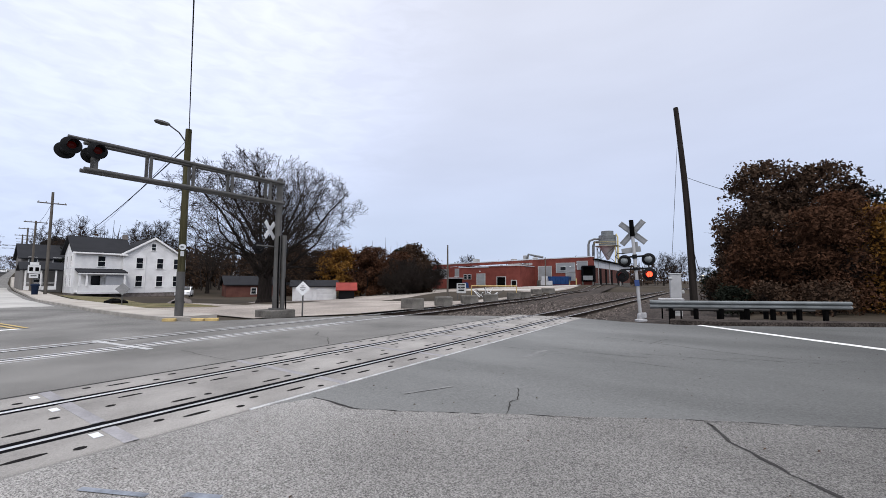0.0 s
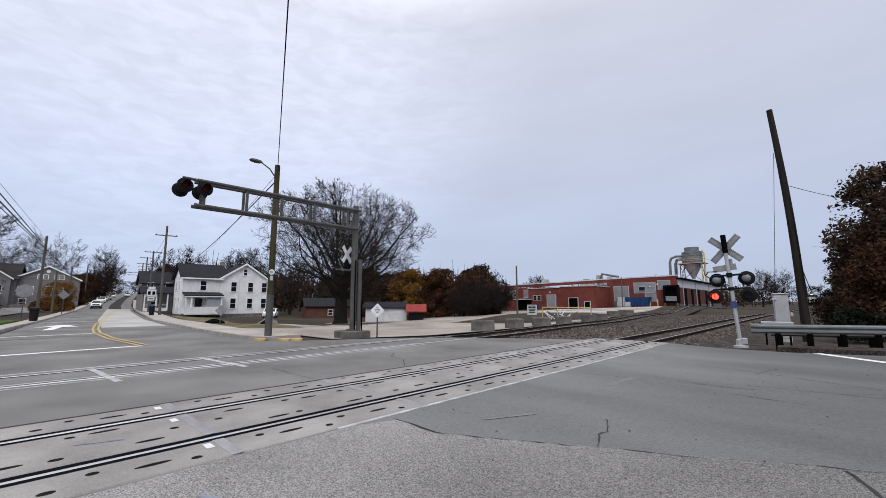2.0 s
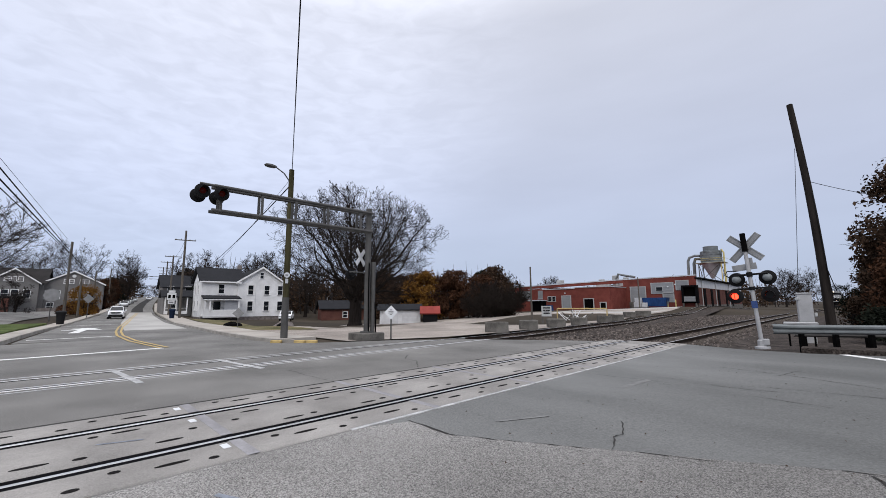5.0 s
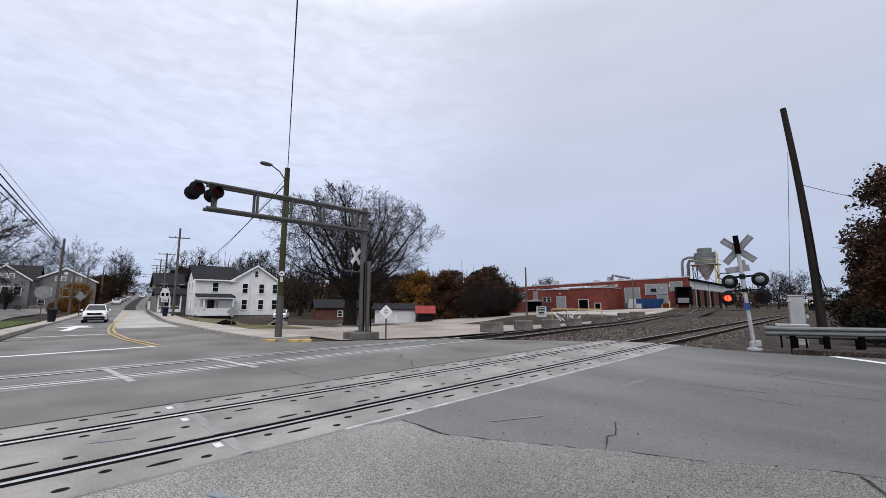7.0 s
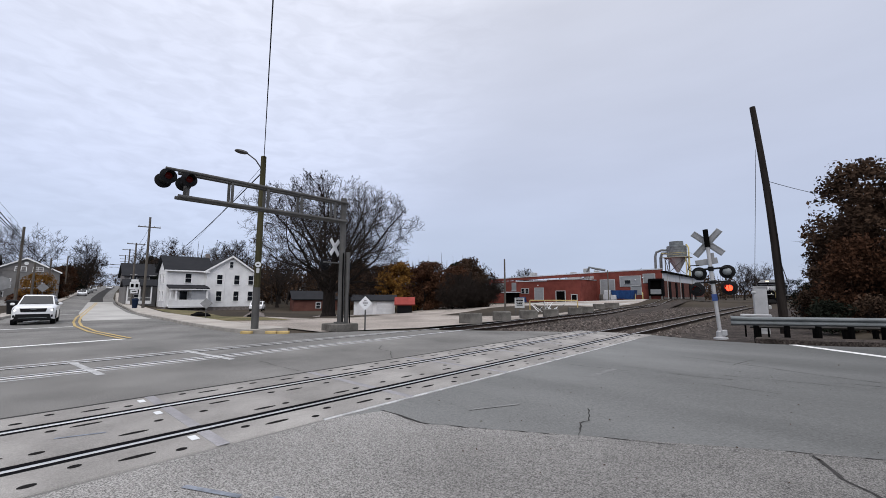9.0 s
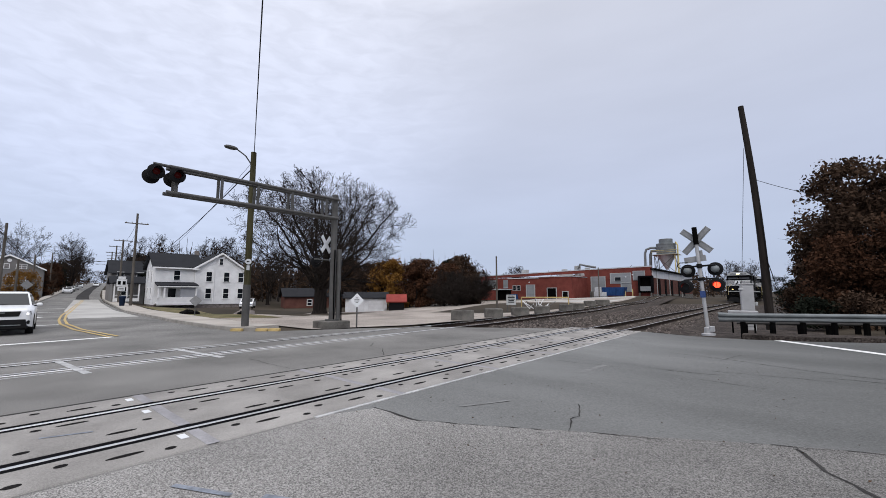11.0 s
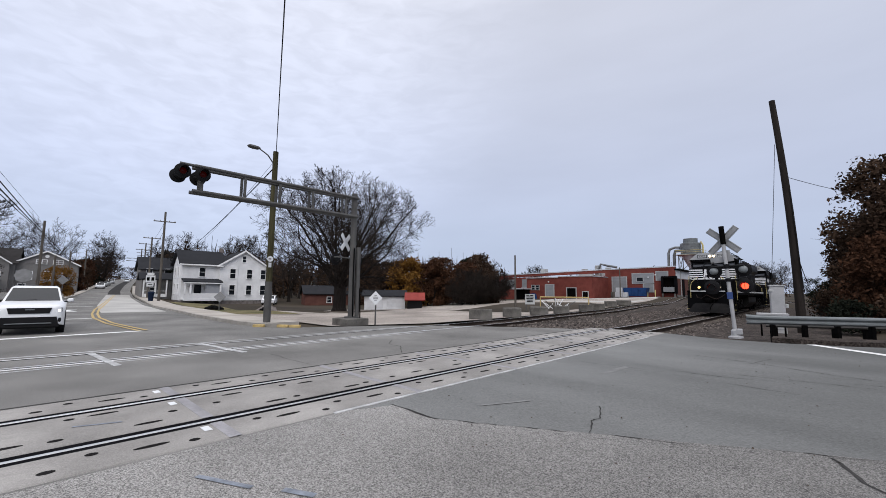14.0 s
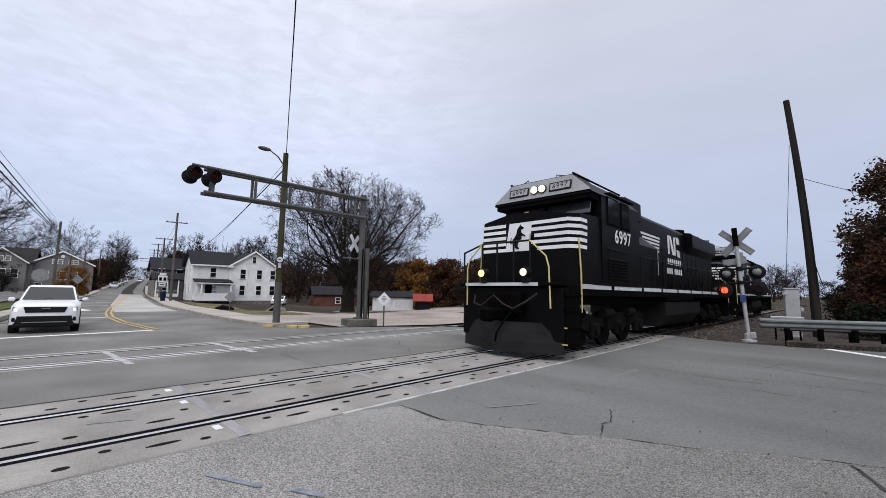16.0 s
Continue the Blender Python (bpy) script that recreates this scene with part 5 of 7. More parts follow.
    plain_house("white_shed", pose(-58, 45, -1.5, 0, 0, 60), 4, 4, 2.6, 1.4, CLAPBOARD, SHINGLE, "small white gabled shed", False)
    g = plain_house("white_garage", pose(-45.6, 33.0, -1.22, 0, 0, 52), 5.6, 6, 2.1, 0.7, CLAPBOARD, SHINGLE, "low white double garage with dark roof", True)
    for x in (1.45, 4.15):
        d = part("garage_door", S().box(x, -0.04, 0.95, 2.2, 0.08, 1.85, 0.02), TRIM, g, "white panelled garage door")
        for zz in (0.35, 0.8, 1.25, 1.7):
            part("door_panel", S().box(x, -0.09, zz - 0.02, 2.05, 0.02, 0.34, 0.008), TRIM, d)
    plain_house("small_shed", pose(-41.0, 36.8, -1.25, 0, 0, 47), 2.0, 2.6, 1.75, 0.75, BLACK_PAINT, SHED_RED, "small black shed with a red roof", True)


left_houses()


def factory():
    g = thing("factory", "long red brick factory with loading docks and grey doors", "factory")
    zb = 0.3
    part("wall", S().prism([(-19, 83), (-19, 125), (-31.8, 125), (-31.8, 83)], 0.2, 6.1), BRICK, g)
    # sloping parapet of the tall part, then the long low part
    part("parapet", S().add([(-19, 82.98, 6.0), (-62, 82.98, 5.0), (-62, 82.98, 5.55), (-31, 82.98, 6.35), (-19, 82.98, 6.55), (-19, 83.4, 6.0), (-62, 83.4, 5.0), (-62, 83.4, 5.55), (-31, 83.4, 6.35), (-19, 83.4, 6.55)], [(0, 4, 3, 2, 1), (5, 6, 7, 8, 9), (4, 9, 8, 3), (3, 8, 7, 2), (0, 5, 9, 4)]), BRICK, g)
    part("coping", S().add([(-18.9, 82.9, 6.56), (-31, 82.9, 6.36), (-62.1, 82.9, 5.56), (-18.9, 82.9, 6.74), (-31, 82.9, 6.54), (-62.1, 82.9, 5.74), (-18.9, 83.5, 6.56), (-31, 83.5, 6.36), (-62.1, 83.5, 5.56), (-18.9, 83.5, 6.74), (-31, 83.5, 6.54), (-62.1, 83.5, 5.74)], [(0, 3, 4, 1), (1, 4, 5, 2), (3, 9, 10, 4), (4, 10, 11, 5), (0, 6, 9, 3)]), ROOF_METAL, g, "pale metal roof edge")
    part("wall", S().box(-47, 104, 2.4, 30, 42, 5.4), BRICK, g)
    part("office_block", S().prism([(-31.3, 75), (-31.3, 83), (-45.5, 83), (-45.5, 75)], -0.5, 4.55), BRICK, g, "lower projecting brick block")
    for x0, x1, z in ((-31.2, -38.2, 4.75), (-38.2, -45.6, 4.55)):
        part("coping", S().box((x0 + x1) / 2, 79, z + 0.06, abs(x1 - x0), 8.3, 0.14, 0.02), ROOF_METAL, g)
    part("parapet_step", S().box(-34.8, 79, 4.62, 6.9, 8.1, 0.2), BRICK, g)

    def door(x, y, z, w, h, mtl, lab, nm="roller_door"):
        d = part(nm, S().box(x, y - 0.04, z + h / 2, w, 0.1, h, 0.01), mtl, g, lab)
        part("door_frame", S().box(x, y - 0.06, z + h + 0.06, w + 0.3, 0.14, 0.12).box(x - w / 2 - 0.07, y - 0.06, z + h / 2, 0.14, 0.14, h).box(x + w / 2 + 0.07, y - 0.06, z + h / 2, 0.14, 0.14, h), GREY_PAINT, d)
        return d
    door(-40.1, 75, 0.55, 1.8, 2.6, DOOR_GREY, "grey flush door")
    # closed black panels paint in the dark of the open doorways
    door(-35.4, 75, 0.4, 1.8, 2.1, GRIME, "solid black panel for a dark opening", "doorway")
    door(-32.6, 75, 0.4, 1.0, 1.4, GRIME, "solid black panel for a dark opening", "doorway")
    door(-29.0, 83, 1.9, 2.7, 2.9, DOOR_GREY, "grey roller dock door")
    part("dock_wall", S().box(-29.0, 82.8, 1.2, 3.2, 0.5, 1.4, 0.02), BLOCK, g, "pale concrete dock face")
    door(-24.6, 83, 3.4, 3.7, 2.0, DOOR_GREY, "grey infill panel", "infill_panel")
    door(-23.6, 83, 1.8, 1.7, 1.7, DOOR_GREY, "grey infill panel", "infill_panel")
    window(g, pose(-25.1, 82.9, 4.3), 1.1, 0.7, GREY_PAINT, False)
    door(-21.2, 83, 4.0, 1.9, 1.7, DOOR_GREY, "grey infill panel", "infill_panel")
    for x, w in ((-49.5, 4.2), (-55.5, 4.2), (-59.6, 2.6)):
        part("infill_panel", S().box(x, 82.95, 3.75, w, 0.1, 1.9), DOOR_GREY, g, "grey boarded window band")
        part("sill", S().box(x, 82.9, 2.75, w + 0.2, 0.2, 0.1), ROOF_METAL, g)
    window(g, pose(-43.9, 74.97, 2.6), 0.7, 0.9, GREY_PAINT)
    window(g, pose(-42.9, 74.97, 2.6), 0.7, 0.9, GREY_PAINT)
    # dock shelter
    s = part("dock_shelter", S().box(-19.95, 82.6, 4.65, 2.5, 1.0, 0.35, 0.03).box(-21.05, 82.6, 3.1, 0.35, 1.0, 3.0, 0.03).box(-18.85, 82.6, 3.1, 0.35, 1.0, 3.0, 0.03), RUBBER, g, "black padded dock shelter")
    # black panel paints in the dark inside the dock
    part("dock_opening", S().box(-19.95, 82.9, 3.1, 1.9, 0.2, 2.9), GRIME, s)
    part("dock_leveller", S().box(-19.95, 82.3, 2.35, 1.8, 0.6, 0.9, 0.03), DOOR_GREY, s)
    for x in (-19.0, -21.0):
        part("wheel_guide", S().box(x, 82.2, 1.3, 0.25, 0.4, 0.6, 0.03), BLOCK, s)
    part("lamp", S().box(-40.3, 74.85, 3.75, 0.25, 0.2, 0.2, 0.03), SIGN_WHITE, g)
    for x, z in ((-22.3, 5.1), (-23.6, 4.7)):
        part("lamp", S().box(x, 82.85, z, 0.25, 0.2, 0.2, 0.03), SIGN_WHITE, g)
    # track side
    part("cladding", S().box(-18.9, 104, 5.2, 0.15, 41.6, 1.5), PANEL_WHITE, g, "white metal cladding band")
    part("side_wall", S().box(-18.93, 104, 2.6, 0.15, 41.8, 3.7), BRICK_BROWN, g, "brown brick side")
    part("plinth", S().box(-18.85, 104, 0.8, 0.15, 41.9, 1.1), BLOCK, g, "pale concrete plinth")
    part("eave", S().box(-18.7, 104, 6.1, 0.9, 42.2, 0.25, 0.02), GRIME, g, "dark eave")
    for y in (86, 97, 110):
        part("downpipe", S().cyl((-18.75, y, 0.5), (-18.75, y, 6.0), 0.07, n=8), GREY_PAINT, g)
    for y in (88, 93.5, 99.5, 107, 113):
        part("side_door", S().box(-18.82, y, 2.6, 0.12, 1.6, 3.4), GRIME, g, "dark side door")
    # roof plant
    for x, y, w, h in ((-46.5, 84.5, 1.2, 1.6), (-38, 88, 3.0, 1.1), (-36, 90, 1.0, 2.4), (-34.5, 92, 0.8, 2.0), (-33, 90, 4.0, 0.8), (-40, 92, 1.0, 1.8)):
        part("roof_unit", S().box(x, y, 5.4 + h / 2, w, 1.4, h, 0.05), GREY_PAINT, g)
    part("roof_pipe", S().tube([(-36, 89, 6), (-35, 89, 8.0), (-33.5, 89, 7.6), (-31.5, 89, 7.2)], 0.25, 8), GALV_LIGHT, g)
    part("canopy", S().box(-46.5, 73.6, 2.3, 4.0, 2.8, 0.2, 0.02), ROOF_METAL, g, "pale flat canopy")
    part("canopy_room", S().box(-46.0, 74.0, 0.9, 2.6, 1.8, 2.6, 0.02), GRIME, g)
    return g


factory()


def cone_silo():
    g = thing("dust_collector", "galvanised dust collector silo with cone on yellow frame", "silo", pose(-20.6, 105, 6.1))
    part("drum", S().lathe([(2.05, 4.4), (2.05, 7.0), (1.95, 7.05)], 24), GALV_LIGHT, g, "ribbed galvanised drum", True)
    part("cap", S().lathe([(1.45, 7.0), (1.45, 8.05), (1.4, 8.1)], 20), GALV_LIGHT, g, "", True)
    part("cone", S().lathe([(0.25, 0.9), (2.05, 4.4)], 24), GREY_PAINT, g, "grey steel cone", True)
    for z in (4.9, 5.5, 6.1, 6.7):
        part("hoop", S().lathe([(2.06, z - 0.04), (2.11, z), (2.06, z + 0.04)], 24), GALV_LIGHT, g)
    part("platform", S().box(0, 0, 4.35, 5.4, 4.6, 0.12, 0.01), mat("faded_yellow", (0.36, 0.355, 0.28), 0.6, var=0.25), g, "faded yellow platform")
    for x in (-2.1, 2.1):
        for y in (-2.0, 2.0):
            part("leg", S().cyl((x, y, -0.1), (x, y, 4.3), 0.10, n=8), YELLOW_PAINT if x > 0 else GALV, g)
        part("brace", S().cyl((x, -2, 0.2), (x, 2, 4.2), 0.06, n=6).cyl((x, 2, 0.2), (x, -2, 4.2), 0.06, n=6), GALV, g)
    part("brace", S().cyl((-2.1, -2, 0.2), (2.1, -2, 4.2), 0.06, n=6).cyl((2.1, -2, 0.2), (-2.1, -2, 4.2), 0.06, n=6), GALV, g)
    part("rail", S().tube([(-2.7, -2.3, 5.3), (2.7, -2.3, 5.3), (2.7, 2.3, 5.3)], 0.04, 5).tube([(-2.7, -2.3, 4.9), (2.7, -2.3, 4.9)], 0.03, 5), YELLOW_PAINT, g, "yellow handrail")
    part("duct", S().tube([(-2.0, 0, 6.2), (-3.2, 0, 6.3), (-4.3, 0, 5.9), (-4.6, 0, 5.0), (-4.7, 0, 0.0)], 0.28, 10), GALV_LIGHT, g, "bent steel duct", True)
    part("duct", S().tube([(-2.0, 0.8, 5.6), (-3.3, 0.8, 5.6), (-3.6, 0.8, 4.6), (-3.7, 0.8, 0)], 0.33, 10), GALV_LIGHT, g, "bent steel duct", True)
    part("ladder", S().tube([(2.5, -1.2, 0), (2.6, -1.2, 6.4), (2.2, -1.2, 7.2)], 0.16, 8), YELLOW_PAINT, g, "yellow caged ladder", True)
    return g


cone_silo()


def yard_things():
    g = thing("blue_skip", "dark blue open waste container beside the factory", "waste container", pose(-25.0, 80.5, 0.95))
    part("body", S().loft([[(-1.9, -0.9, 0.1), (1.7, -0.9, 0.1), (1.7, 0.9, 0.1), (-1.9, 0.9, 0.1)], [(-2.2, -1.0, 1.7), (2.0, -1.0, 1.7), (2.0, 1.0, 1.7), (-2.2, 1.0, 1.7)]]), DUMP_BLUE, g)
    for x in (-1.5, -0.5, 0.5, 1.5):
        part("rib", S().box(x, -1.0, 0.9, 0.12, 0.12, 1.5), DUMP_BLUE, g)
    g = thing("white_box_stack", "stack of white crates and pale boxes", "crates", pose(-27.4, 79.5, 0.85))
    for x, z, w, h in ((-0.5, 0.5, 1.3, 1.0), (0.7, 0.45, 0.9, 0.9), (-0.4, 1.4, 1.1, 0.8)):
        part("crate", S().box(x, 0, z, w, 1.0, h, 0.04), PANEL_WHITE, g)
    for x in (-23.2, -21.9):
        b = part("bollard", S().lathe([(0.09, 0), (0.09, 1.25), (0.05, 1.32)], 10), YELLOW_PAINT, None, "", True, pose(x, 80.8, land(x, 80.8) - 0.1))
        tagged(b, "yellow steel bollard at the loading dock", "bollard", "dock bollards")
    g = thing("blue_tarp_pile", "blue tarpaulin over stacked goods", "tarpaulin", pose(-43.2, 73.2, 0.1))
    part("cover", S().loft([[(-0.9, -0.6, 0), (0.9, -0.6, 0), (0.9, 0.6, 0), (-0.9, 0.6, 0)], [(-0.8, -0.5, 1.1), (0.7, -0.5, 1.3), (0.7, 0.5, 1.2), (-0.8, 0.5, 1.0)]]), DUMP_BLUE, g)
    g = thing("notice_board", "white notice board on two posts", "sign", pose(-17.6, 29.5, land(-17.6, 29.5), 0, 0, 30))
    part("board", S().box(0, 0, 0.95, 0.80, 0.04, 0.85, 0.01), GREY_PAINT, g)
    for x in (-0.4, 0.4):
        part("post", S().box(x * 0.8, 0.05, 0.6, 0.07, 0.06, 1.3), GALV, g)
    bars(g, pose(0, -0.025, 1.27), [(0.25, 0.3), (0.6,), (0.2, 0.35), (0.45,), (0.5,)], 0.075, GRIME)
    g = thing("dumped_frames", "pile of white bent metal frames and pallets", "scrap pile", pose(-17.2, 35.0, land(-17.2, 35), 0, 0, 30))
    rnd = random.Random(4)
    for k in range(14):
        x = rnd.uniform(-1.8, 1.8)
        part("scrap_rail", S().tube([(x, rnd.uniform(-0.5, 0.5), 0.05), (x + rnd.uniform(-1.2, 1.2), rnd.uniform(-0.5, 0.5), rnd.uniform(0.4, 1.0))], 0.035, 5), SIGN_WHITE if k % 3 else GALV, g)
    part("barrier_rail", S().tube([(-2.2, 0.8, 1.1), (2.2, 0.8, 1.1)], 0.06, 6).tube([(-2.2, 0.8, 0), (-2.2, 0.8, 1.1)], 0.05, 6).tube([(2.2, 0.8, 0), (2.2, 0.8, 1.1)], 0.05, 6), YELLOW_LINE, g, "orange-brown barrier rail")
    utility_pole("yard_lamp_pole", pose(-21.6, 33.5, land(-21.6, 33.5)), 5.2, 0.10, 0.07, "thin dark yard pole with a lamp")
    utility_pole("yard_lamp_pole", pose(-26.8, 77, 0.8), 5.6, 0.12, 0.08, "thin dark yard pole at the dock")
    # street furniture
    for x, y, mtl, lab in ((-47.0, 1.15, BIN_BLACK, "black street litter bin on the pavement"), (-58.0, 11.2, NAVY, "dark blue litter bin beside a pole")):
        g = thing("litter_bin", lab, "litter bin", pose(x, y, land(x, y) + 0.11))
        part("body", S().lathe([(0.24, 0), (0.31, 0.85), (0.33, 0.9)], 12), mtl, g, "", True)
        part("rim", S().lathe([(0.35, 0.88), (0.37, 1.02), (0.30, 1.1), (0.1, 1.14)], 12), mtl, g, "", True)
    g = thing("stop_sign", "octagonal sign seen from its grey back", "road sign", pose(-58.5, 0.55, land(-58.5, 0.55), 0, 0, 80))
    part("post", S().cyl((0, 0, 0), (0, 0, 2.7), 0.045, n=8), GALV, g)
    part("plate", S().cyl((0, -0.03, 2.75), (0, -0.05, 2.75), 0.88 / 2 + 0.25, n=8), SIGN_BACK, g, "grey octagon back")
    g = thing("route_sign", "white route marker over an arrow plate", "road sign", pose(-59.5, 11.3, land(-59.5, 11.3), 0, 0, 80))
    part("post", S().cyl((0, 0, 0), (0, 0, 3.2), 0.05, n=8), GALV, g)
    part("plate", S().box(0, -0.05, 2.75, 0.95, 0.02, 0.85, 0.02), SIGN_WHITE, g)
    part("plate", S().box(0, -0.05, 2.05, 0.7, 0.02, 0.45, 0.02), SIGN_WHITE, g)
    part("plate", S().box(0, -0.05, 3.35, 0.7, 0.02, 0.3, 0.02), SIGN_WHITE, g)
    bars(g, pose(0, -0.07, 2.75), [(0.28, 0.28)], 0.42, GRIME)
    bars(g, pose(0, -0.07, 2.05), [(0.45,)], 0.1, GRIME)
    g = thing("warning_sign", "white back of a diamond road sign on a post", "road sign", pose(-69, 4.1, land(-69, 4.1), 0, 0, 80))
    part("post", S().cyl((0, 0, 0), (0, 0, 2.6), 0.05, n=8), GALV, g)
    part("plate", S().box(0, 0, 0, 0.8, 0.02, 0.8, 0.01), SIGN_BACK, g, m=pose(0, -0.05, 2.5, 0, 45, 0))
    # rocks and tyres on the grass
    rnd = random.Random(12)
    for x, y, r, lab in ((-33.5, 10.4, 0.42, "low dark boulder on the grass"), (-34.0, 11.0, 0.33, "low dark boulder on the grass"), (-30.5, 13.2, 0.5, "dark earth heap beside the grass"), (-31.6, 13.6, 0.45, "dark earth heap beside the grass"), (-29.7, 12.7, 0.35, "dark earth heap beside the grass")):
        prof = [(r * 0.95, 0), (r, r * 0.25), (r * 0.8, r * 0.6), (r * 0.4, r * 0.85), (0.02, r * 0.9)]
        s = S().lathe(prof, 10)
        s.v = [(a * rnd.uniform(0.8, 1.25) * 1.5, b * rnd.uniform(0.8, 1.2), c * rnd.uniform(0.8, 1.2)) for a, b, c in s.v]
        tagged(part("boulder", s, GRIME if r < 0.45 else FOUNDATION, None, "", True, pose(x, y, land(x, y) - 0.08, 0, 0, rnd.uniform(0, 90))), lab, "boulder")


yard_things()


# ---------------------------------------------------------------- trees
def stick(s, p, q, r0, r1, n):
    """A tapered round piece of wood without end caps."""
    d = (q - p).normalized()
    u = d.orthogonal().normalized()
    w = d.cross(u)
    k0 = len(s.v)
    for c, r in ((p, r0), (q, r1)):
        for k in range(n):
            a = 6.28318 * k / n
            x, y = r * math.cos(a), r * math.sin(a)
            s.v.append((c.x + u.x * x + w.x * y, c.y + u.y * x + w.y * y, c.z + u.z * x + w.z * y))
    s.f += [(k0 + k, k0 + (k + 1) % n, k0 + n + (k + 1) % n, k0 + n + k) for k in range(n)]


def grow(wood, twigs, p, d, length, r, level, last, rnd, inside, kids, tw):
    """Grows one limb and the shoots along it, down to the twigs, as far as the crown reaches."""
    n = (9, 6, 4, 3, 2)[level - 1]
    free = 0.0
    while free < length and inside(p + d * free) < 1.0:
        free += 0.4
    length = min(length, max(0.3, free * rnd.uniform(0.82, 1.05)))
    q, d, away = p, d, rnd.uniform(0, 6.28)
    for k in range(n):
        wob = 0.16 if level < 3 else 0.24
        d = (d + Vector((rnd.gauss(0, wob), rnd.gauss(0, wob), rnd.gauss(0, wob) + (0.05 if level < 3 else 0.07)))).normalized()
        e = q + d * (length / n)
        ra, rb = r * (1 - 0.9 * k / n), r * (1 - 0.9 * (k + 1) / n)
        if inside(e) > 1.12:
            return
        if level >= last - 1:
            stick(twigs, q, e, max(ra, tw), max(rb, tw * 0.7), 3)
        else:
            stick(wood, q, e, max(ra, tw), max(rb, tw), 8 if level == 1 else 5)
        if level < last and (k or level > 2):
            m = kids[level - 1]
            for c in range(int(m) + (rnd.random() < m - int(m))):
                away += 2.4 + rnd.uniform(-0.5, 0.5)
                side = d.orthogonal().normalized()
                side.rotate(Matrix.Rotation(away, 3, d))
                nd = (d + side * rnd.uniform(0.55, 1.05)).normalized()
                grow(wood, twigs, q.lerp(e, rnd.random()), nd, length * rnd.uniform(0.40, 0.62) * (1 - 0.3 * k / n), rb * rnd.uniform(0.42, 0.62), level + 1, last, rnd, inside, kids, tw)
        q = e


def bare_tree(name, x, y, h, seed, label, r=0.3, limbs=7, trunk=0.2, bark=BARK, twig=TWIG, wide=0.8, last=4, kids=(0.9, 0.9, 1.4, 1), z=None, width=10.0, tw=0.02):
    """A bare tree whose limbs spread from low on the trunk into a domed crown."""
    rnd = random.Random(seed)
    g = thing(name, label, "tree", pose(x, y, (land(x, y) if z is None else z) - 0.12))
    wood, twigs = S(), S()
    th = h * trunk
    wood.cyl((0, 0, 0), (0, 0, th * 0.2), r * 1.5, r * 1.08, 12)
    wood.cyl((0, 0, th * 0.2), (0.05, 0, th), r * 1.08, r * 0.95, 12)
    zc = h * (0.42 + trunk * 0.4)

    def inside(p):
        v = (p.z - zc) / ((h - zc) if p.z > zc else (zc - th * 0.55))
        return math.sqrt((p.x * p.x + p.y * p.y) / (width * width / 4) + v * v)
    for k in range(limbs):
        a = 2.4 * k + rnd.uniform(-0.3, 0.3)
        tilt = wide * (0.10 + 1.15 * (k + 0.5) / limbs)
        d = Vector((math.cos(a) * tilt, math.sin(a) * tilt, 1)).normalized()
        grow(wood, twigs, Vector((0.03, 0, th * rnd.uniform(0.72, 1.0))), d, h * rnd.uniform(0.85, 1.0), r * rnd.uniform(0.24, 0.40), 1, last, rnd, inside, kids, tw)
    part("trunk", wood, bark, g, "dark trunk and bare limbs", True)
    part("crown", twigs, twig, g, "fine bare twigs")
    return g


bare_tree("big_tree", -35.6, 22.7, 14.2, 14, "large spreading bare tree beside the gravel lot", 0.62, 15, 0.20, BARK, TWIG, 1.35, 5, (1.3, 1.25, 1.7, 0.9), width=20.5, tw=0.0115)
for i, (nm, x, y, h, w, tw, lab) in enumerate((
        ("street_tree", -131, 5.2, 19, 16, TWIG_GREY, "tall bare tree behind the row houses"), ("street_tree", -126, -3.5, 14.5, 13, TWIG_GREY, "bare tree behind the row houses"), ("street_tree", -198, 22.8, 20, 13, TWIG_GREY, "tall bare street tree"),
        ("street_tree", -63, -6.4, 14, 13, TWIG_GREY, "bare tree behind the lawn"), ("street_tree", -150, 17.5, 14, 11, TWIG, "far bare street tree"), ("back_tree", -90, 21.5, 12.5, 11, TWIG_GREY, "bare tree behind the white house"),
        ("back_tree", -95, 32, 12.5, 12, TWIG_GREY, "bare tree behind the white house"), ("back_tree", -83, 31, 13, 13, TWIG, "bare tree behind the white house"), ("back_tree", -76, 37, 12, 12, TWIG, "bare tree behind sheds"),
        ("back_tree", -62, 84, 11, 8, TWIG_GREY, "small bare tree beside the factory"), ("back_tree", -11.5, 205, 17, 12, TWIG_GREY, "far bare tree beside the railway"), ("back_tree", -14.5, 175, 13, 11, TWIG_GREY, "far bare tree beside the railway"),
        ("back_tree", -105, 45, 12, 12, TWIG, "bare tree behind the houses"), ("back_tree", -52, 90, 8.5, 8, TWIG, "bare tree behind the factory"), ("bank_bare_tree", 13.5, 40, 9, 8, TWIG_GREY, "bare grey tree behind the guardrail"))):
    bare_tree(nm, x, y, h, 21 + i, lab, 0.28, 9, 0.20, BARK, tw, 1.0, 4, (1.2, 1.1, 1.7), width=w, tw=0.020)


def leaf_cloud(s, c, rad, n, size, rnd, flat=1.0):
    """A clump of small pointed leaves at all angles."""
    g = np.random.default_rng(rnd.getrandbits(32))
    u = g.normal(size=(n, 3))
    u *= (g.random((n, 1)) ** 0.45) * rad / np.linalg.norm(u, axis=1, keepdims=True)
    u[:, 2] *= flat
    p = u + np.array(c)
    a = g.normal(size=(n, 3))
    a /= np.linalg.norm(a, axis=1, keepdims=True)
    b = np.cross(a, g.normal(size=(n, 3)))
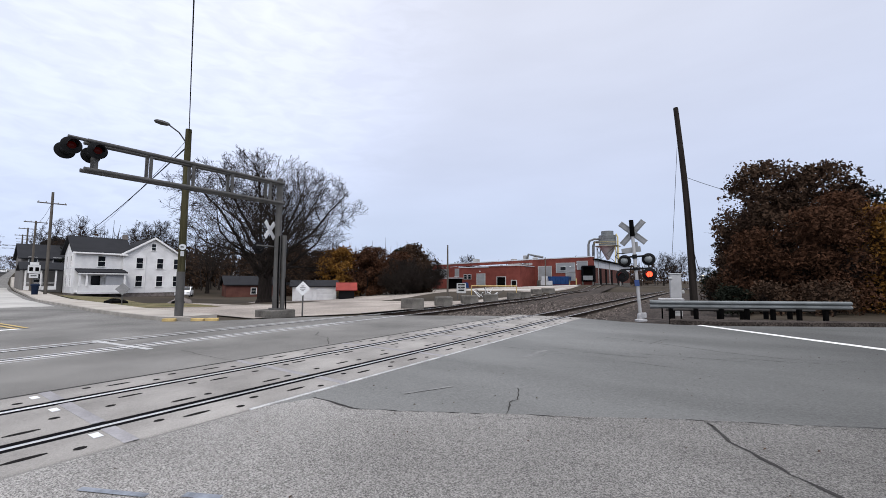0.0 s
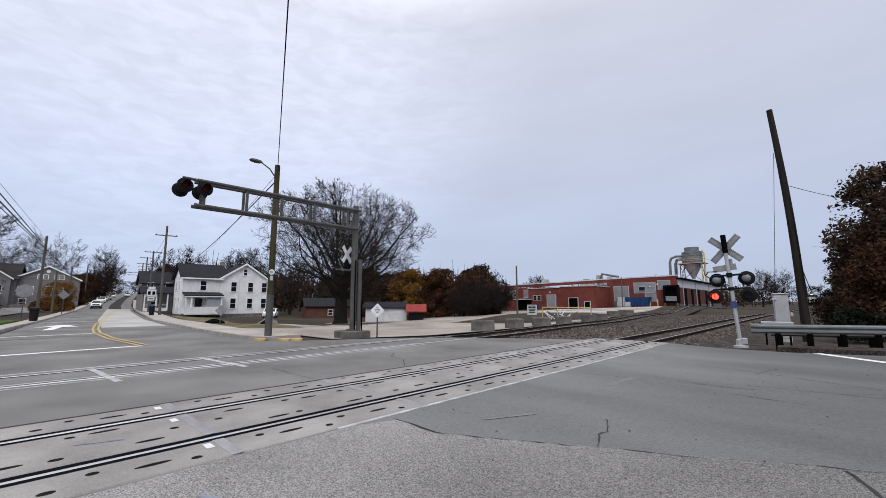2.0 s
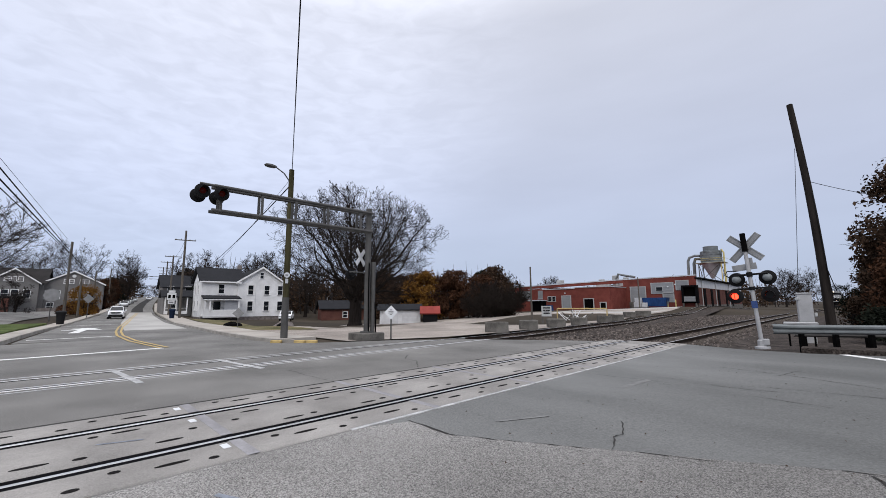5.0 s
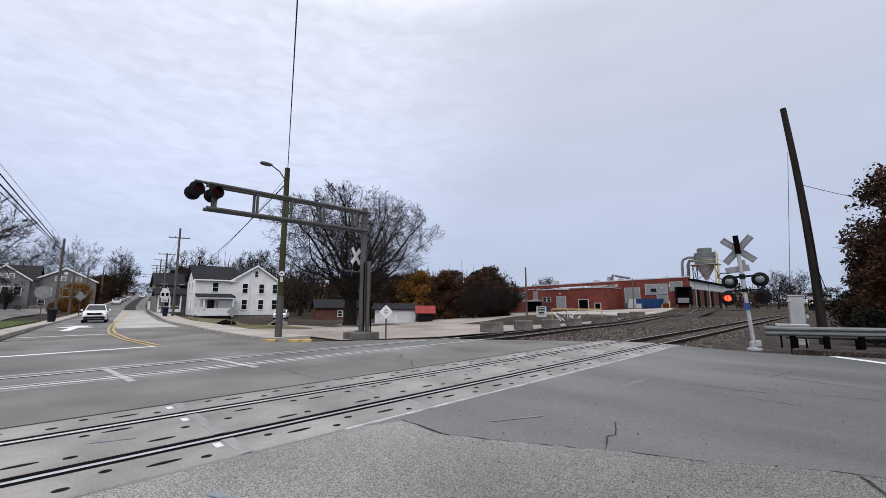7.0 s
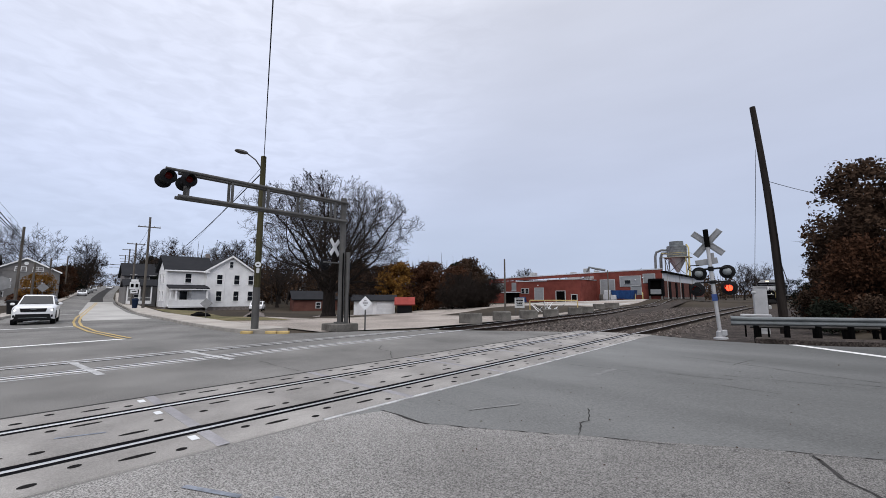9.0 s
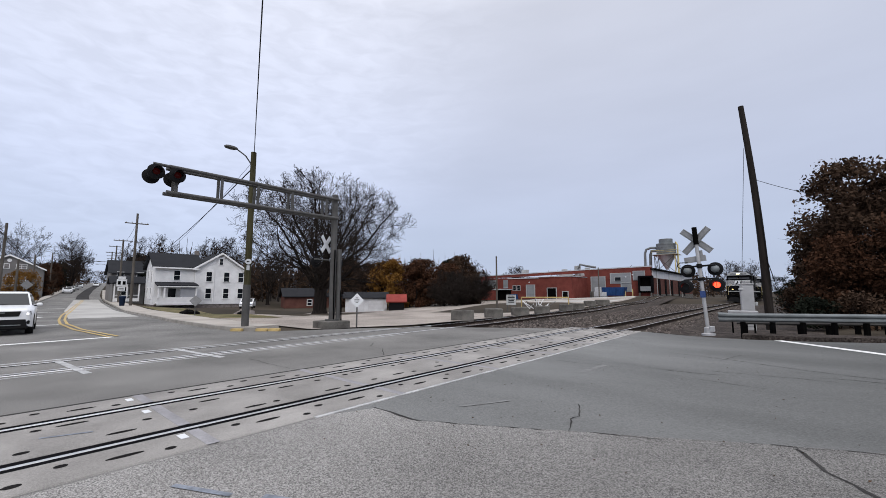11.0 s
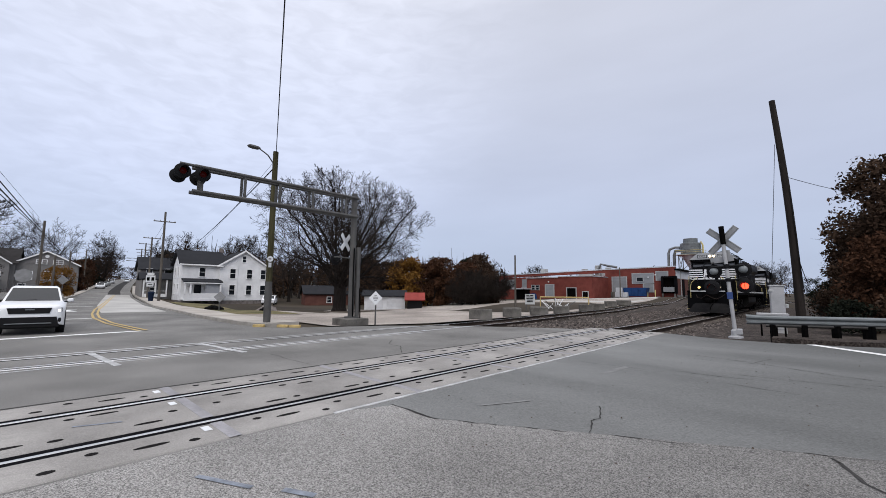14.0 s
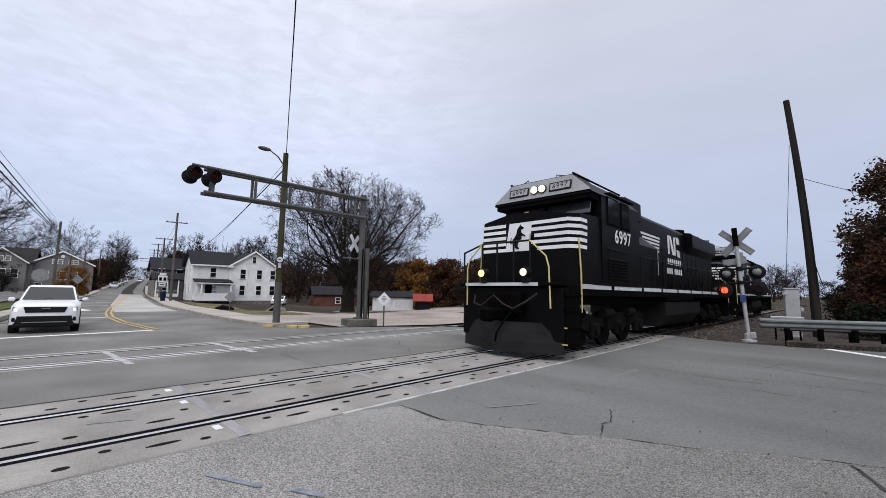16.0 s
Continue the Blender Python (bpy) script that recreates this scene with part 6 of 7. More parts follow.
    b /= np.linalg.norm(b, axis=1, keepdims=True)
    e = size * g.uniform(0.5, 1.4, (n, 1))
    k = np.cross(a, b) * e * 0.15
    v = np.stack([p - a * e, p - b * e * 0.55 + k, p + a * e, p + b * e * 0.55 + k], 1).reshape(-1, 3)
    n0 = len(s.v)
    s.v += [tuple(q) for q in v.tolist()]
    s.f += [(n0 + 4 * i, n0 + 4 * i + 1, n0 + 4 * i + 2, n0 + 4 * i + 3) for i in range(n)]


def leafy_tree(name, x, y, h, w, seed, leaf, label, n=2600, size=0.10, z=None, dense=1.0, stems=5):
    """A shrubby tree: several stems, thin limbs and many clumps of small leaves."""
    rnd = random.Random(seed)
    n, size = int(n * 2.2), size * 1.32
    zb = land(x, y) if z is None else z
    g = thing(name, label, "tree", pose(x, y, zb - 0.1))
    wood, leaves = S(), S()
    for k in range(stems):
        a = rnd.uniform(0, 6.3)
        p = Vector((math.cos(a) * w * 0.15, math.sin(a) * w * 0.15, 0))
        d = Vector((math.cos(a) * 0.25, math.sin(a) * 0.25, 1)).normalized()
        q = p + d * h * 0.45
        wood.cyl(p, q, 0.05 + h * 0.008, 0.03 + h * 0.005, 6)
        for j in range(9):
            t = rnd.uniform(0.3, 1.0)
            b = p.lerp(q, t)
            dd = Vector((rnd.uniform(-1, 1), rnd.uniform(-1, 1), rnd.uniform(0.3, 1.6))).normalized()
            e = b + dd * h * rnd.uniform(0.14, 0.32)
            wood.cyl(b, e, 0.03, 0.008, 4, False)
            for i in range(7):
                f = b.lerp(e, rnd.uniform(0.3, 1))
                wood.cyl(f, f + Vector((rnd.uniform(-1, 1), rnd.uniform(-1, 1), rnd.uniform(-0.2, 1))).normalized() * h * 0.10, 0.012, 0.004, 3, False)
    clumps = max(8, int(n / 55))
    for k in range(clumps):
        a, rr = rnd.uniform(0, 6.3), math.sqrt(rnd.random())
        zz = rnd.uniform(0.06, 1.0)
        taper = math.sqrt(max(0.05, 1 - (max(0, zz - 0.45) / 0.58) ** 2))
        c = (math.cos(a) * rr * w / 2 * taper, math.sin(a) * rr * w / 2 * taper, zz * h * 0.95)
        leaf_cloud(leaves, c, rnd.uniform(0.35, 0.9) * w * 0.13 + 0.25, int(55 * dense), size, rnd, 0.8)
    part("trunk", wood, BARK, g, "dark thin stems")
    part("crown", leaves, leaf, g)
    return g


# wooded bank on the far side of the tracks
leafy_tree("bank_tree", 3.3, 33, 9.6, 5.5, 41, LEAF_BROWN, "tall tree with dark brown leaves on the railway bank", 6500, 0.09)
leafy_tree("bank_tree", 6.2, 34, 9.2, 5.0, 42, LEAF_BROWN, "tall tree with dark brown leaves on the railway bank", 5500, 0.09)
leafy_tree("bank_tree", 7.9, 36, 8.0, 4.5, 43, LEAF_DARK, "dark tree with sparse leaves on the railway bank", 4000, 0.09)
leafy_tree("bank_tree", 5.0, 41, 9.8, 6, 44, LEAF_BROWN, "tall tree with dark brown leaves on the railway bank", 4500, 0.10)
leafy_tree("bank_tree", 4.0, 50, 8.6, 5, 45, LEAF_BROWN, "brown-leaved tree on the railway bank", 3200, 0.10)
leafy_tree("bank_tree", 4.2, 62, 8.6, 6, 46, LEAF_BROWN, "brown-leaved tree on the railway bank", 2600, 0.11)
leafy_tree("bank_tree", 5.2, 78, 8.6, 7, 47, LEAF_BROWN, "brown-leaved tree on the railway bank", 2000, 0.13)
leafy_tree("bank_tree", 5.7, 98, 8.5, 8, 48, LEAF_BROWN, "brown-leaved tree on the railway bank", 2000, 0.15)
leafy_tree("bank_shrub", 2.2, 28.5, 4.6, 3.2, 51, LEAF_RED, "russet shrub behind the guardrail", 3200, 0.07)
leafy_tree("bank_shrub", 5.0, 28.5, 5.6, 4.0, 52, LEAF_RED, "russet shrub behind the guardrail", 4200, 0.07)
leafy_tree("bank_shrub", 7.8, 29.5, 5.8, 3.6, 53, LEAF_ORANGE, "orange-yellow shrub behind the guardrail", 3200, 0.07)
leafy_tree("bank_shrub", 6.3, 30.0, 6.6, 3.8, 54, LEAF_RED, "russet shrub behind the guardrail", 3200, 0.07)
leafy_tree("bank_shrub", 2.0, 36, 5.6, 3.2, 55, LEAF_BROWN, "brown scrub beside the railway", 2600, 0.08)
leafy_tree("bank_shrub", 2.4, 44, 5.2, 3.4, 56, LEAF_BROWN, "brown scrub beside the railway", 2200, 0.08)
leafy_tree("bank_shrub", 2.8, 56, 5.2, 4.0, 57, LEAF_BROWN, "brown scrub beside the railway", 1800, 0.10)
leafy_tree("bank_shrub", 3.4, 70, 5.0, 4.5, 58, LEAF_BROWN, "brown scrub beside the railway", 1500, 0.11)
leafy_tree("bank_shrub", 10.6, 31, 4.2, 4.0, 59, LEAF_DARK, "dark green and brown shrub behind the guardrail", 2600, 0.08)
for i, (x, y, h, w, leaf) in enumerate(((6.0, 124, 8.0, 8, LEAF_BROWN), (7.5, 155, 9.0, 10, LEAF_BROWN), (9.0, 195, 10.0, 12, LEAF_DARK), (10.0, 245, 11.0, 15, LEAF_BROWN), (-16.0, 245, 10.0, 13, LEAF_BROWN), (-3.0, 290, 11.0, 16, LEAF_DARK))):
    leafy_tree("bank_tree", x, y, h, w, 160 + i, leaf, "dull brown trees far along the railway", 1800, 0.17)
for i, (x, y, h, w) in enumerate(((1.0, 25.6, 1.3, 1.8), (0.7, 30.5, 1.8, 2.2), (1.0, 36.0, 2.2, 2.4), (2.6, 25.8, 1.5, 2.4), (0.8, 43.0, 2.4, 2.6), (4.6, 26.4, 1.6, 2.6), (0.9, 52.0, 2.6, 3.0))):
    leafy_tree("bank_shrub", x, y, h, w, 180 + i, LEAF_BROWN if i % 2 else LEAF_DARK, "low dark brush beside the railway", 900, 0.06, stems=7)
# autumn scrub between lot and factory
for i, (x, y, h, w, leaf, lab) in enumerate((
        (-50, 45, 7.5, 7, LEAF_ORANGE, "orange-brown autumn tree behind the garage"), (-46, 47, 7.0, 6, LEAF_RED, "russet autumn tree behind the garage"), (-54, 44, 7.0, 6, LEAF_BROWN, "brown autumn tree behind sheds"),
        (-42, 50, 6.5, 6, LEAF_RED, "russet autumn tree beside the lot"), (-42, 53, 6.0, 5, LEAF_BROWN, "brown scrub beside the lot"), (-43.5, 56, 8.0, 6, LEAF_BROWN, "brown scrub tree beside the lot"),
        (-39.5, 52, 3.6, 3.5, LEAF_BROWN, "low brown scrub beside the lot"), (-37, 50, 2.6, 3, LEAF_BROWN, "low brown scrub beside the lot"), (-52, 63, 8.2, 4, LEAF_DARK, "dark evergreen beside the factory"),
        (-60, 44, 7.5, 7, LEAF_BROWN, "brown tree behind sheds"), (-52, 55, 8, 7, LEAF_RED, "russet tree behind sheds"), (-75, 46, 8, 8, LEAF_BROWN, "brown tree behind the white house"), (-68, 50, 9, 8, LEAF_BROWN, "brown tree behind the white house"))):
    leafy_tree("autumn_tree", x, y, h * (1.08 if y > 43 and h > 5 else 1), w, 70 + i, leaf, lab, 3400, 0.15, dense=0.9)
for i, (x, y, h, w) in enumerate(((-35, 44, 4.6, 4.5), (-36.6, 47, 5.4, 5), (-33.4, 47.5, 4.6, 4.5), (-39, 46, 5.6, 5))):
    bare_tree("scrub_bush", x, y, h, 200 + i, "brown twiggy scrub beside the gravel lot", 0.06, 12, 0.06, BARK, TWIG, 1.2, 4, (1.4, 1.6, 2.0), width=w, tw=0.013)
leafy_tree("street_shrub", -85, 4.6, 5.0, 4.2, 90, LEAF_ORANGE, "small orange tree before the grey row house", 2200, 0.08)
leafy_tree("street_shrub", -71.5, -2.6, 4.2, 3.4, 91, TWIG_GREY, "small grey twiggy tree before the row houses", 700, 0.06)
for i, (x, y, h, w, leaf, lab) in enumerate((
        (-93, 4.2, 1.9, 5, LEAF_RED, "dark red hedge beside the street"), (-98, 4.4, 1.9, 5, LEAF_BROWN, "brown hedge beside the street"), (-117, 8.2, 6.0, 5, LEAF_RED, "dark red hedge beside the street"),
        (-124, 8.6, 6.6, 6, LEAF_BROWN, "brown trees beside the street"), (-134, 10.0, 7.0, 6, LEAF_BROWN, "brown trees beside the street"), (-146, 12.6, 7.6, 6, LEAF_RED, "dark red tree beside the street"), (-158, 14.6, 8, 7, LEAF_DARK, "dark trees beside the street"),
        (-84, 21.5, 9.0, 6, LEAF_DARK, "dark evergreen beside the street"), (-93, 21.0, 8.5, 5.5, LEAF_BROWN, "brown tree beside the street"), (-104, 22.6, 9.5, 6, LEAF_DARK, "dark evergreen beside the street"), (-114, 24.4, 9.5, 6, LEAF_BROWN, "brown tree beside the street"),
        (-126, 26.6, 10.5, 7, LEAF_DARK, "dark evergreen beside the street"), (-145, 31, 10.5, 8, LEAF_DARK, "dark evergreen beside the street"), (-170, 35.5, 11, 9, LEAF_BROWN, "brown trees far up the street"), (-172, 18, 9, 9, LEAF_BROWN, "brown trees far up the street"),
        (-215, 24.5, 10, 11, LEAF_BROWN, "brown trees far up the street"), (-215, 44.5, 11, 11, LEAF_BROWN, "brown trees far up the street"), (-300, 38, 9, 14, LEAF_DARK, "dark trees at the crest of the street"), (-300, 58, 9, 14, LEAF_DARK, "dark trees at the crest of the street"), (-385, 61, 9, 16, LEAF_BROWN, "brown trees at the crest of the street"))):
    leafy_tree("street_shrub", x, y, h, w, 130 + i, leaf, lab, 2200, 0.14)


def far_woods():
    """Woods closing the distance, each clump a cloud of leaves and bare stems."""
    rnd = random.Random(99)
    leaves, stems = S(), S()
    for k in range(900):
        a = radians(rnd.uniform(60, 215))
        near = k % 3 == 0
        d = rnd.uniform(95, 150) if near else rnd.uniform(150, 420)
        if near and not 127 < math.degrees(a) < 166:
            continue
        x, y = d * math.cos(a), d * math.sin(a)
        if abs(y - 20 - (-150 - x) * 0.17) < 11 and x < 0:
            continue
        if x > -75 and 80 < y < 128 and x < -10:
            continue
        if abs(x + 4) < 11 and y > 0:
            continue
        h = rnd.uniform(5, 8.5) * (1 + d / 900) * (1.15 if near else 1)
        zb = land(x, y) if d < 400 else 3
        for j in range(8):
            zz = rnd.uniform(0.05, 1)
            leaf_cloud(leaves, (x + rnd.uniform(-5, 5), y + rnd.uniform(-5, 5), zb + zz * h * rnd.uniform(0.7, 1)), 2.4, 20, 0.5, rnd, 0.8)
        for j in range(5):
            p = Vector((x + rnd.uniform(-5, 5), y + rnd.uniform(-5, 5), zb))
            stems.cyl(p, p + Vector((rnd.uniform(-1, 1), rnd.uniform(-1, 1), h * rnd.uniform(0.9, 1.25))), 0.14, 0.03, 3, False)
    tagged(part("far_woods", leaves, LEAF_BROWN), "distant brown woods along the horizon", "woods", kind="stuff")
    tagged(part("far_stems", stems, TWIG_GREY), "bare grey stems of the distant woods", "woods", kind="stuff")


far_woods()


# ---------------------------------------------------------------- locomotive
DITCH_DIM = mat("half_lit_lamp", (0.8, 0.75, 0.6), 0.3, bump=0.0, emit=(1.0, 0.85, 0.55, 0.7))


def text(parent, name, body, size, m, material, depth=0.004, bold=0.0):
    cu = bpy.data.curves.new(name, "FONT")
    cu.body, cu.size, cu.extrude, cu.align_x, cu.align_y = body, size, depth, "CENTER", "CENTER"
    cu.offset, cu.space_character = bold, 1.18
    tmp = bpy.data.objects.new("tmp", cu)
    scene.collection.objects.link(tmp)
    bpy.context.view_layer.update()
    me = bpy.data.meshes.new_from_object(tmp.evaluated_get(bpy.context.evaluated_depsgraph_get()))
    bpy.data.objects.remove(tmp)
    me.materials.clear()
    me.materials.append(material)
    return part(name, me, None, parent, "", m=m)


def bogie(g, yc):
    fr = part("bogie", S().box(0, yc, 0.62, 1.7, 4.2, 0.3, 0.04), TRUCK_MAT, g, "grimy three-axle bogie")
    for sx in (-1, 1):
        x = sx * 1.12
        out = [(-2.3, 0.62), (-2.3, 0.86), (-1.9, 0.98), (-1.2, 0.80), (-0.9, 0.98), (0.9, 0.98), (1.2, 0.80), (1.9, 0.98), (2.3, 0.86), (2.3, 0.62), (1.9, 0.50), (1.2, 0.62), (0.5, 0.50), (-0.5, 0.50), (-1.2, 0.62), (-1.9, 0.50)]
        part("side_frame", S().prism(out, x - 0.09, x + 0.09, Matrix(((0, 0, 1, 0), (1, 0, 0, yc), (0, 1, 0, 0), (0, 0, 0, 1)))), TRUCK_MAT, fr, "dusty cast side frame")
        for k in (-1.65, 0, 1.65):
            part("axle_box", S().box(x + sx * 0.08, yc + k, 0.54, 0.22, 0.42, 0.42, 0.06), TRUCK_MAT, fr)
            part("axle_cap", S().cyl((x + sx * 0.15, yc + k, 0.54), (x + sx * 0.24, yc + k, 0.54), 0.13, n=12), TRUCK_MAT, fr, "", True)
        for k in (-0.85, 0.85):
            part("spring", S().cyl((x + sx * 0.06, yc + k, 0.42), (x + sx * 0.06, yc + k, 0.82), 0.10, n=10), GRIME, fr)
            part("brake_cylinder", S().cyl((x + sx * 0.12, yc + k - 0.25, 0.98), (x + sx * 0.12, yc + k + 0.35, 0.98), 0.13, n=12), TRUCK_MAT, fr, "", True)
        part("sand_pipe", S().tube([(x, yc - 2.3, 1.2), (x, yc - 2.35, 0.5), (x - sx * 0.2, yc - 2.2, 0.15)], 0.025, 5), GRIME, fr)
    for k in (-1.65, 0, 1.65):
        w = part("wheelset", S().cyl((-0.79, 0, 0), (-0.66, 0, 0), 0.508, n=24).cyl((0.66, 0, 0), (0.79, 0, 0), 0.508, n=24).cyl((-0.66, 0, 0), (0.66, 0, 0), 0.1, n=10), TRUCK_MAT, fr, "steel wheels on an axle", True, pose(0, yc + k, 0.508))
    return fr


def locomotive(lead=True):
    """Front at y = 0, facing -y; z = 0 on the rails."""
    g = thing("locomotive", "black diesel locomotive with white nose stripes and horse emblem" if lead else "second black diesel locomotive coupled behind the first", "locomotive")
    W = 1.52
    part("frame", S().box(0, 10.6, 1.42, 2.5, 19.8, 0.42, 0.03), GRIME, g, "black underframe")
    part("walkway", S().box(0, 10.7, 1.68, 2 * W, 20.2, 0.07, 0.01), GRIME, g, "black side walkway")
    for sx in (-1, 1):
        for y0, y1 in ((1.3, 3.2), (3.3, 5.6), (5.7, 7.6), (7.7, 9.6), (9.7, 11.6), (11.7, 13.6), (13.7, 15.6), (15.7, 17.6), (17.7, 19.4)):
            part("sill_stripe", S().box(sx * (W + 0.012), (y0 + y1) / 2, 1.67, 0.012, y1 - y0 - 0.12, 0.115), SILL_WHITE, g, "white sill stripe")
        part("sill", S().box(sx * (W - 0.03), 10.6, 1.55, 0.06, 19.6, 0.22), GRIME, g)
    # pilot, plow, coupler
    part("pilot", S().box(0, 0.55, 1.02, 2.95, 0.12, 1.22, 0.02), BLACK, g, "black pilot plate")
    plow = S()
    prof = [(0.20, 0.80), (0.10, 0.60), (0.02, 0.36), (0.0, 0.12)]
    ring = []
    for dy, z in prof:
        ring.append([(-1.45, 0.55 + dy * 0.5, z), (-0.75, 0.22 + dy, z), (0, 0.0 + dy, z), (0.75, 0.22 + dy, z), (1.45, 0.55 + dy * 0.5, z), (1.45, 0.62 + dy * 0.5, z), (0.75, 0.30 + dy, z), (0, 0.08 + dy, z), (-0.75, 0.30 + dy, z), (-1.45, 0.62 + dy * 0.5, z)])
    plow.loft(ring)
    # gap for the coupler
    part("snow_plow", plow, PLOW_MAT, g, "grey-black snow plow", False)
    part("coupler", S().box(0, 0.2, 0.98, 0.26, 0.9, 0.28, 0.04).box(-0.05, -0.28, 0.98, 0.36, 0.26, 0.34, 0.06), GRIME, g, "knuckle coupler")
    part("buffer_beam", S().box(0, 0.42, 1.25, 1.0, 0.3, 0.5, 0.03), GRIME, g)
    part("air_hose", S().tube([(-0.85, 0.25, 1.42), (-0.75, 0.08, 1.22), (-0.5, 0.05, 1.16), (-0.15, 0.1, 1.42), (0.15, 0.08, 1.22), (0.45, 0.05, 1.12), (0.75, 0.1, 1.28), (0.95, 0.3, 1.48)], 0.024, 6), RAIL_RUST, g, "drooping air hose")
    part("air_hose", S().tube([(0.3, 0.3, 1.1), (0.28, -0.05, 0.85), (0.1, -0.12, 0.55), (0.05, -0.1, 0.35)], 0.026, 6), GRIME, g, "hanging brake hose")
    part("front_deck", S().box(0, 0.72, 1.70, 2.95, 0.75, 0.08, 0.01), GRIME, g)
    part("deck_edge", S().box(-0.15, 0.33, 1.70, 2.2, 0.02, 0.08), SILL_WHITE, g, "pale front deck edge")
    for sx in (-1, 1):
        st = part("step_well", S().box(sx * 1.36, 0.95, 0.95, 0.30, 0.70, 1.4, 0.02), GRIME, g, "black step well")
        for z in (0.35, 0.72, 1.1, 1.45):
            part("step", S().box(sx * 1.40, 0.93, z, 0.30, 0.74, 0.03), GRIME, st)
            if z < 0.8:
                part("step_edge", S().box(sx * 1.40, 0.55, z, 0.30, 0.012, 0.03), YELLOW_PAINT, st, "yellow step edge")
        part("grab_rail", S().tube([(sx * 0.72, 0.36, 2.75), (sx * 1.15, 0.36, 2.35), (sx * 1.22, 0.36, 2.1), (sx * 1.24, 0.38, 1.15)], 0.020, 7), YELLOW_PAINT, g, "yellow grab rail")
        part("grab_rail", S().tube([(sx * 1.50, 1.32, 2.85), (sx * 1.54, 1.32, 1.95), (sx * 1.54, 1.32, 1.05)], 0.020, 7), YELLOW_PAINT, g, "yellow grab rail")
        part("handrail", S().tube([(sx * 0.72, 0.38, 2.75), (sx * 0.72, 0.38, 1.72)], 0.024, 6).tube([(sx * 0.25, 0.38, 2.75), (sx * 0.25, 0.38, 1.72)], 0.024, 6), BLACK_PAINT, g)
        dl = part("ditch_light", S().cyl((sx * 0.63, 0.22, 1.98), (sx * 0.63, 0.40, 1.98), 0.13, n=16).box(sx * 0.63, 0.34, 1.80, 0.2, 0.14, 0.14, 0.02), BLACK_PAINT, g, "round ditch light", True)
        part("bulb", S().cyl((sx * 0.63, 0.20, 1.98), (sx * 0.63, 0.225, 1.98), 0.09, n=16), (LAMP_YELLOW if sx < 0 else DITCH_DIM) if lead else LENS_CLEAR, dl, "lamp")
    part("handrail", S().tube([(-1.35, 0.38, 2.55), (-0.72, 0.38, 2.75), (0.72, 0.38, 2.75)], 0.024, 6).tube([(-1.35, 0.38, 2.55), (-1.35, 0.38, 1.72)], 0.024, 6), BLACK_PAINT, g, "black front handrail")
    # nose: tapered wide nose with sloping top
    nb, nt_, yb = 1.72, 3.40, 1.05
    base = [(-1.52, 1.34), (-1.33, yb), (1.33, yb), (1.52, 1.34), (1.50, 2.3), (1.50, 2.6), (-1.50, 2.6), (-1.50, 2.3)]
    top = [(-1.49, 1.46), (-1.29, 1.17), (1.29, 1.17), (1.49, 1.46), (1.46, 2.3), (1.46, 2.6), (-1.46, 2.6), (-1.46, 2.3)]
    lean = lambda z: (z - nb) * 0.0714
    side = lambda w, y, zc, zs: [(x, y + (lean(z) if y < 2 else 0), z) for x, z in ((-w * 1.03, nb), (w * 1.03, nb), (w, zs), (w * 0.42, zc), (-w * 0.42, zc), (-w, zs))]
    nose = S().loft([side(1.29, yb, 3.62, 3.47), side(1.48, 1.34, 3.63, 3.48), side(1.50, 2.3, 3.66, 3.52), side(1.50, 2.6, 3.66, 3.52)])
    part("nose", nose, BLACK, g, "black wide nose", False)
    # stripes wrap the nose, each piece proud of the sheet
    def ring_at(z, grow):
        f = (z - nb) / (3.40 - nb)
        pts = []
        for (a, b), (c, d) in zip(base, top):
            pts.append((a + (c - a) * f, b + (d - b) * f))
        return [(x * (1 + grow * 0.9), y - grow, z) for x, y in pts]
    for i, z in enumerate((2.64, 2.81, 2.98, 3.15, 3.32)):
        lo, hi = ring_at(z - 0.046, 0.012), ring_at(z + 0.046, 0.012)
        for side in (-1, 1):
            order = [7, 0, 1] if side < 0 else [2, 3, 4]
            pl, ph = [Vector(lo[k]) for k in order], [Vector(hi[k]) for k in order]
            inner = 0.48 - (0.10 * i if side > 0 else -0.02 * i) * 0.5
            def front(a, b, u):
                return a.lerp(b, (u - a.x) / (b.x - a.x))
            if side < 0:
                pl.append(front(Vector(lo[1]), Vector(lo[2]), -inner))
                ph.append(front(Vector(hi[1]), Vector(hi[2]), -inner))
                pl[0] = pl[1].lerp(pl[0], 0.45)
                ph[0] = ph[1].lerp(ph[0], 0.45)
            else:
                pl.insert(0, front(Vector(lo[1]), Vector(lo[2]), inner - 0.14 * (i % 2)))
                ph.insert(0, front(Vector(hi[1]), Vector(hi[2]), inner - 0.14 * (i % 2)))
                pl[-1] = pl[-2].lerp(pl[-1], 0.45)
                ph[-1] = ph[-2].lerp(ph[-1], 0.45)
            n = len(pl)
            part("nose_stripe", S().add(pl + ph, [(k, k + 1, n + k + 1, n + k) for k in range(n - 1)]), LOCO_WHITE, g, "white nose stripe")
    lo, hi = ring_at(2.594, 0.016), ring_at(3.366, 0.016)
    fr = lambda q, u: Vector(q[1]).lerp(Vector(q[2]), (u - q[1][0]) / (q[2][0] - q[1][0]))
    part("emblem_panel", S().add([fr(lo, -0.50), fr(lo, 0.26), fr(hi, 0.30), fr(hi, -0.40)], [(0, 1, 2, 3)]), LOCO_WHITE, g, "white emblem panel")
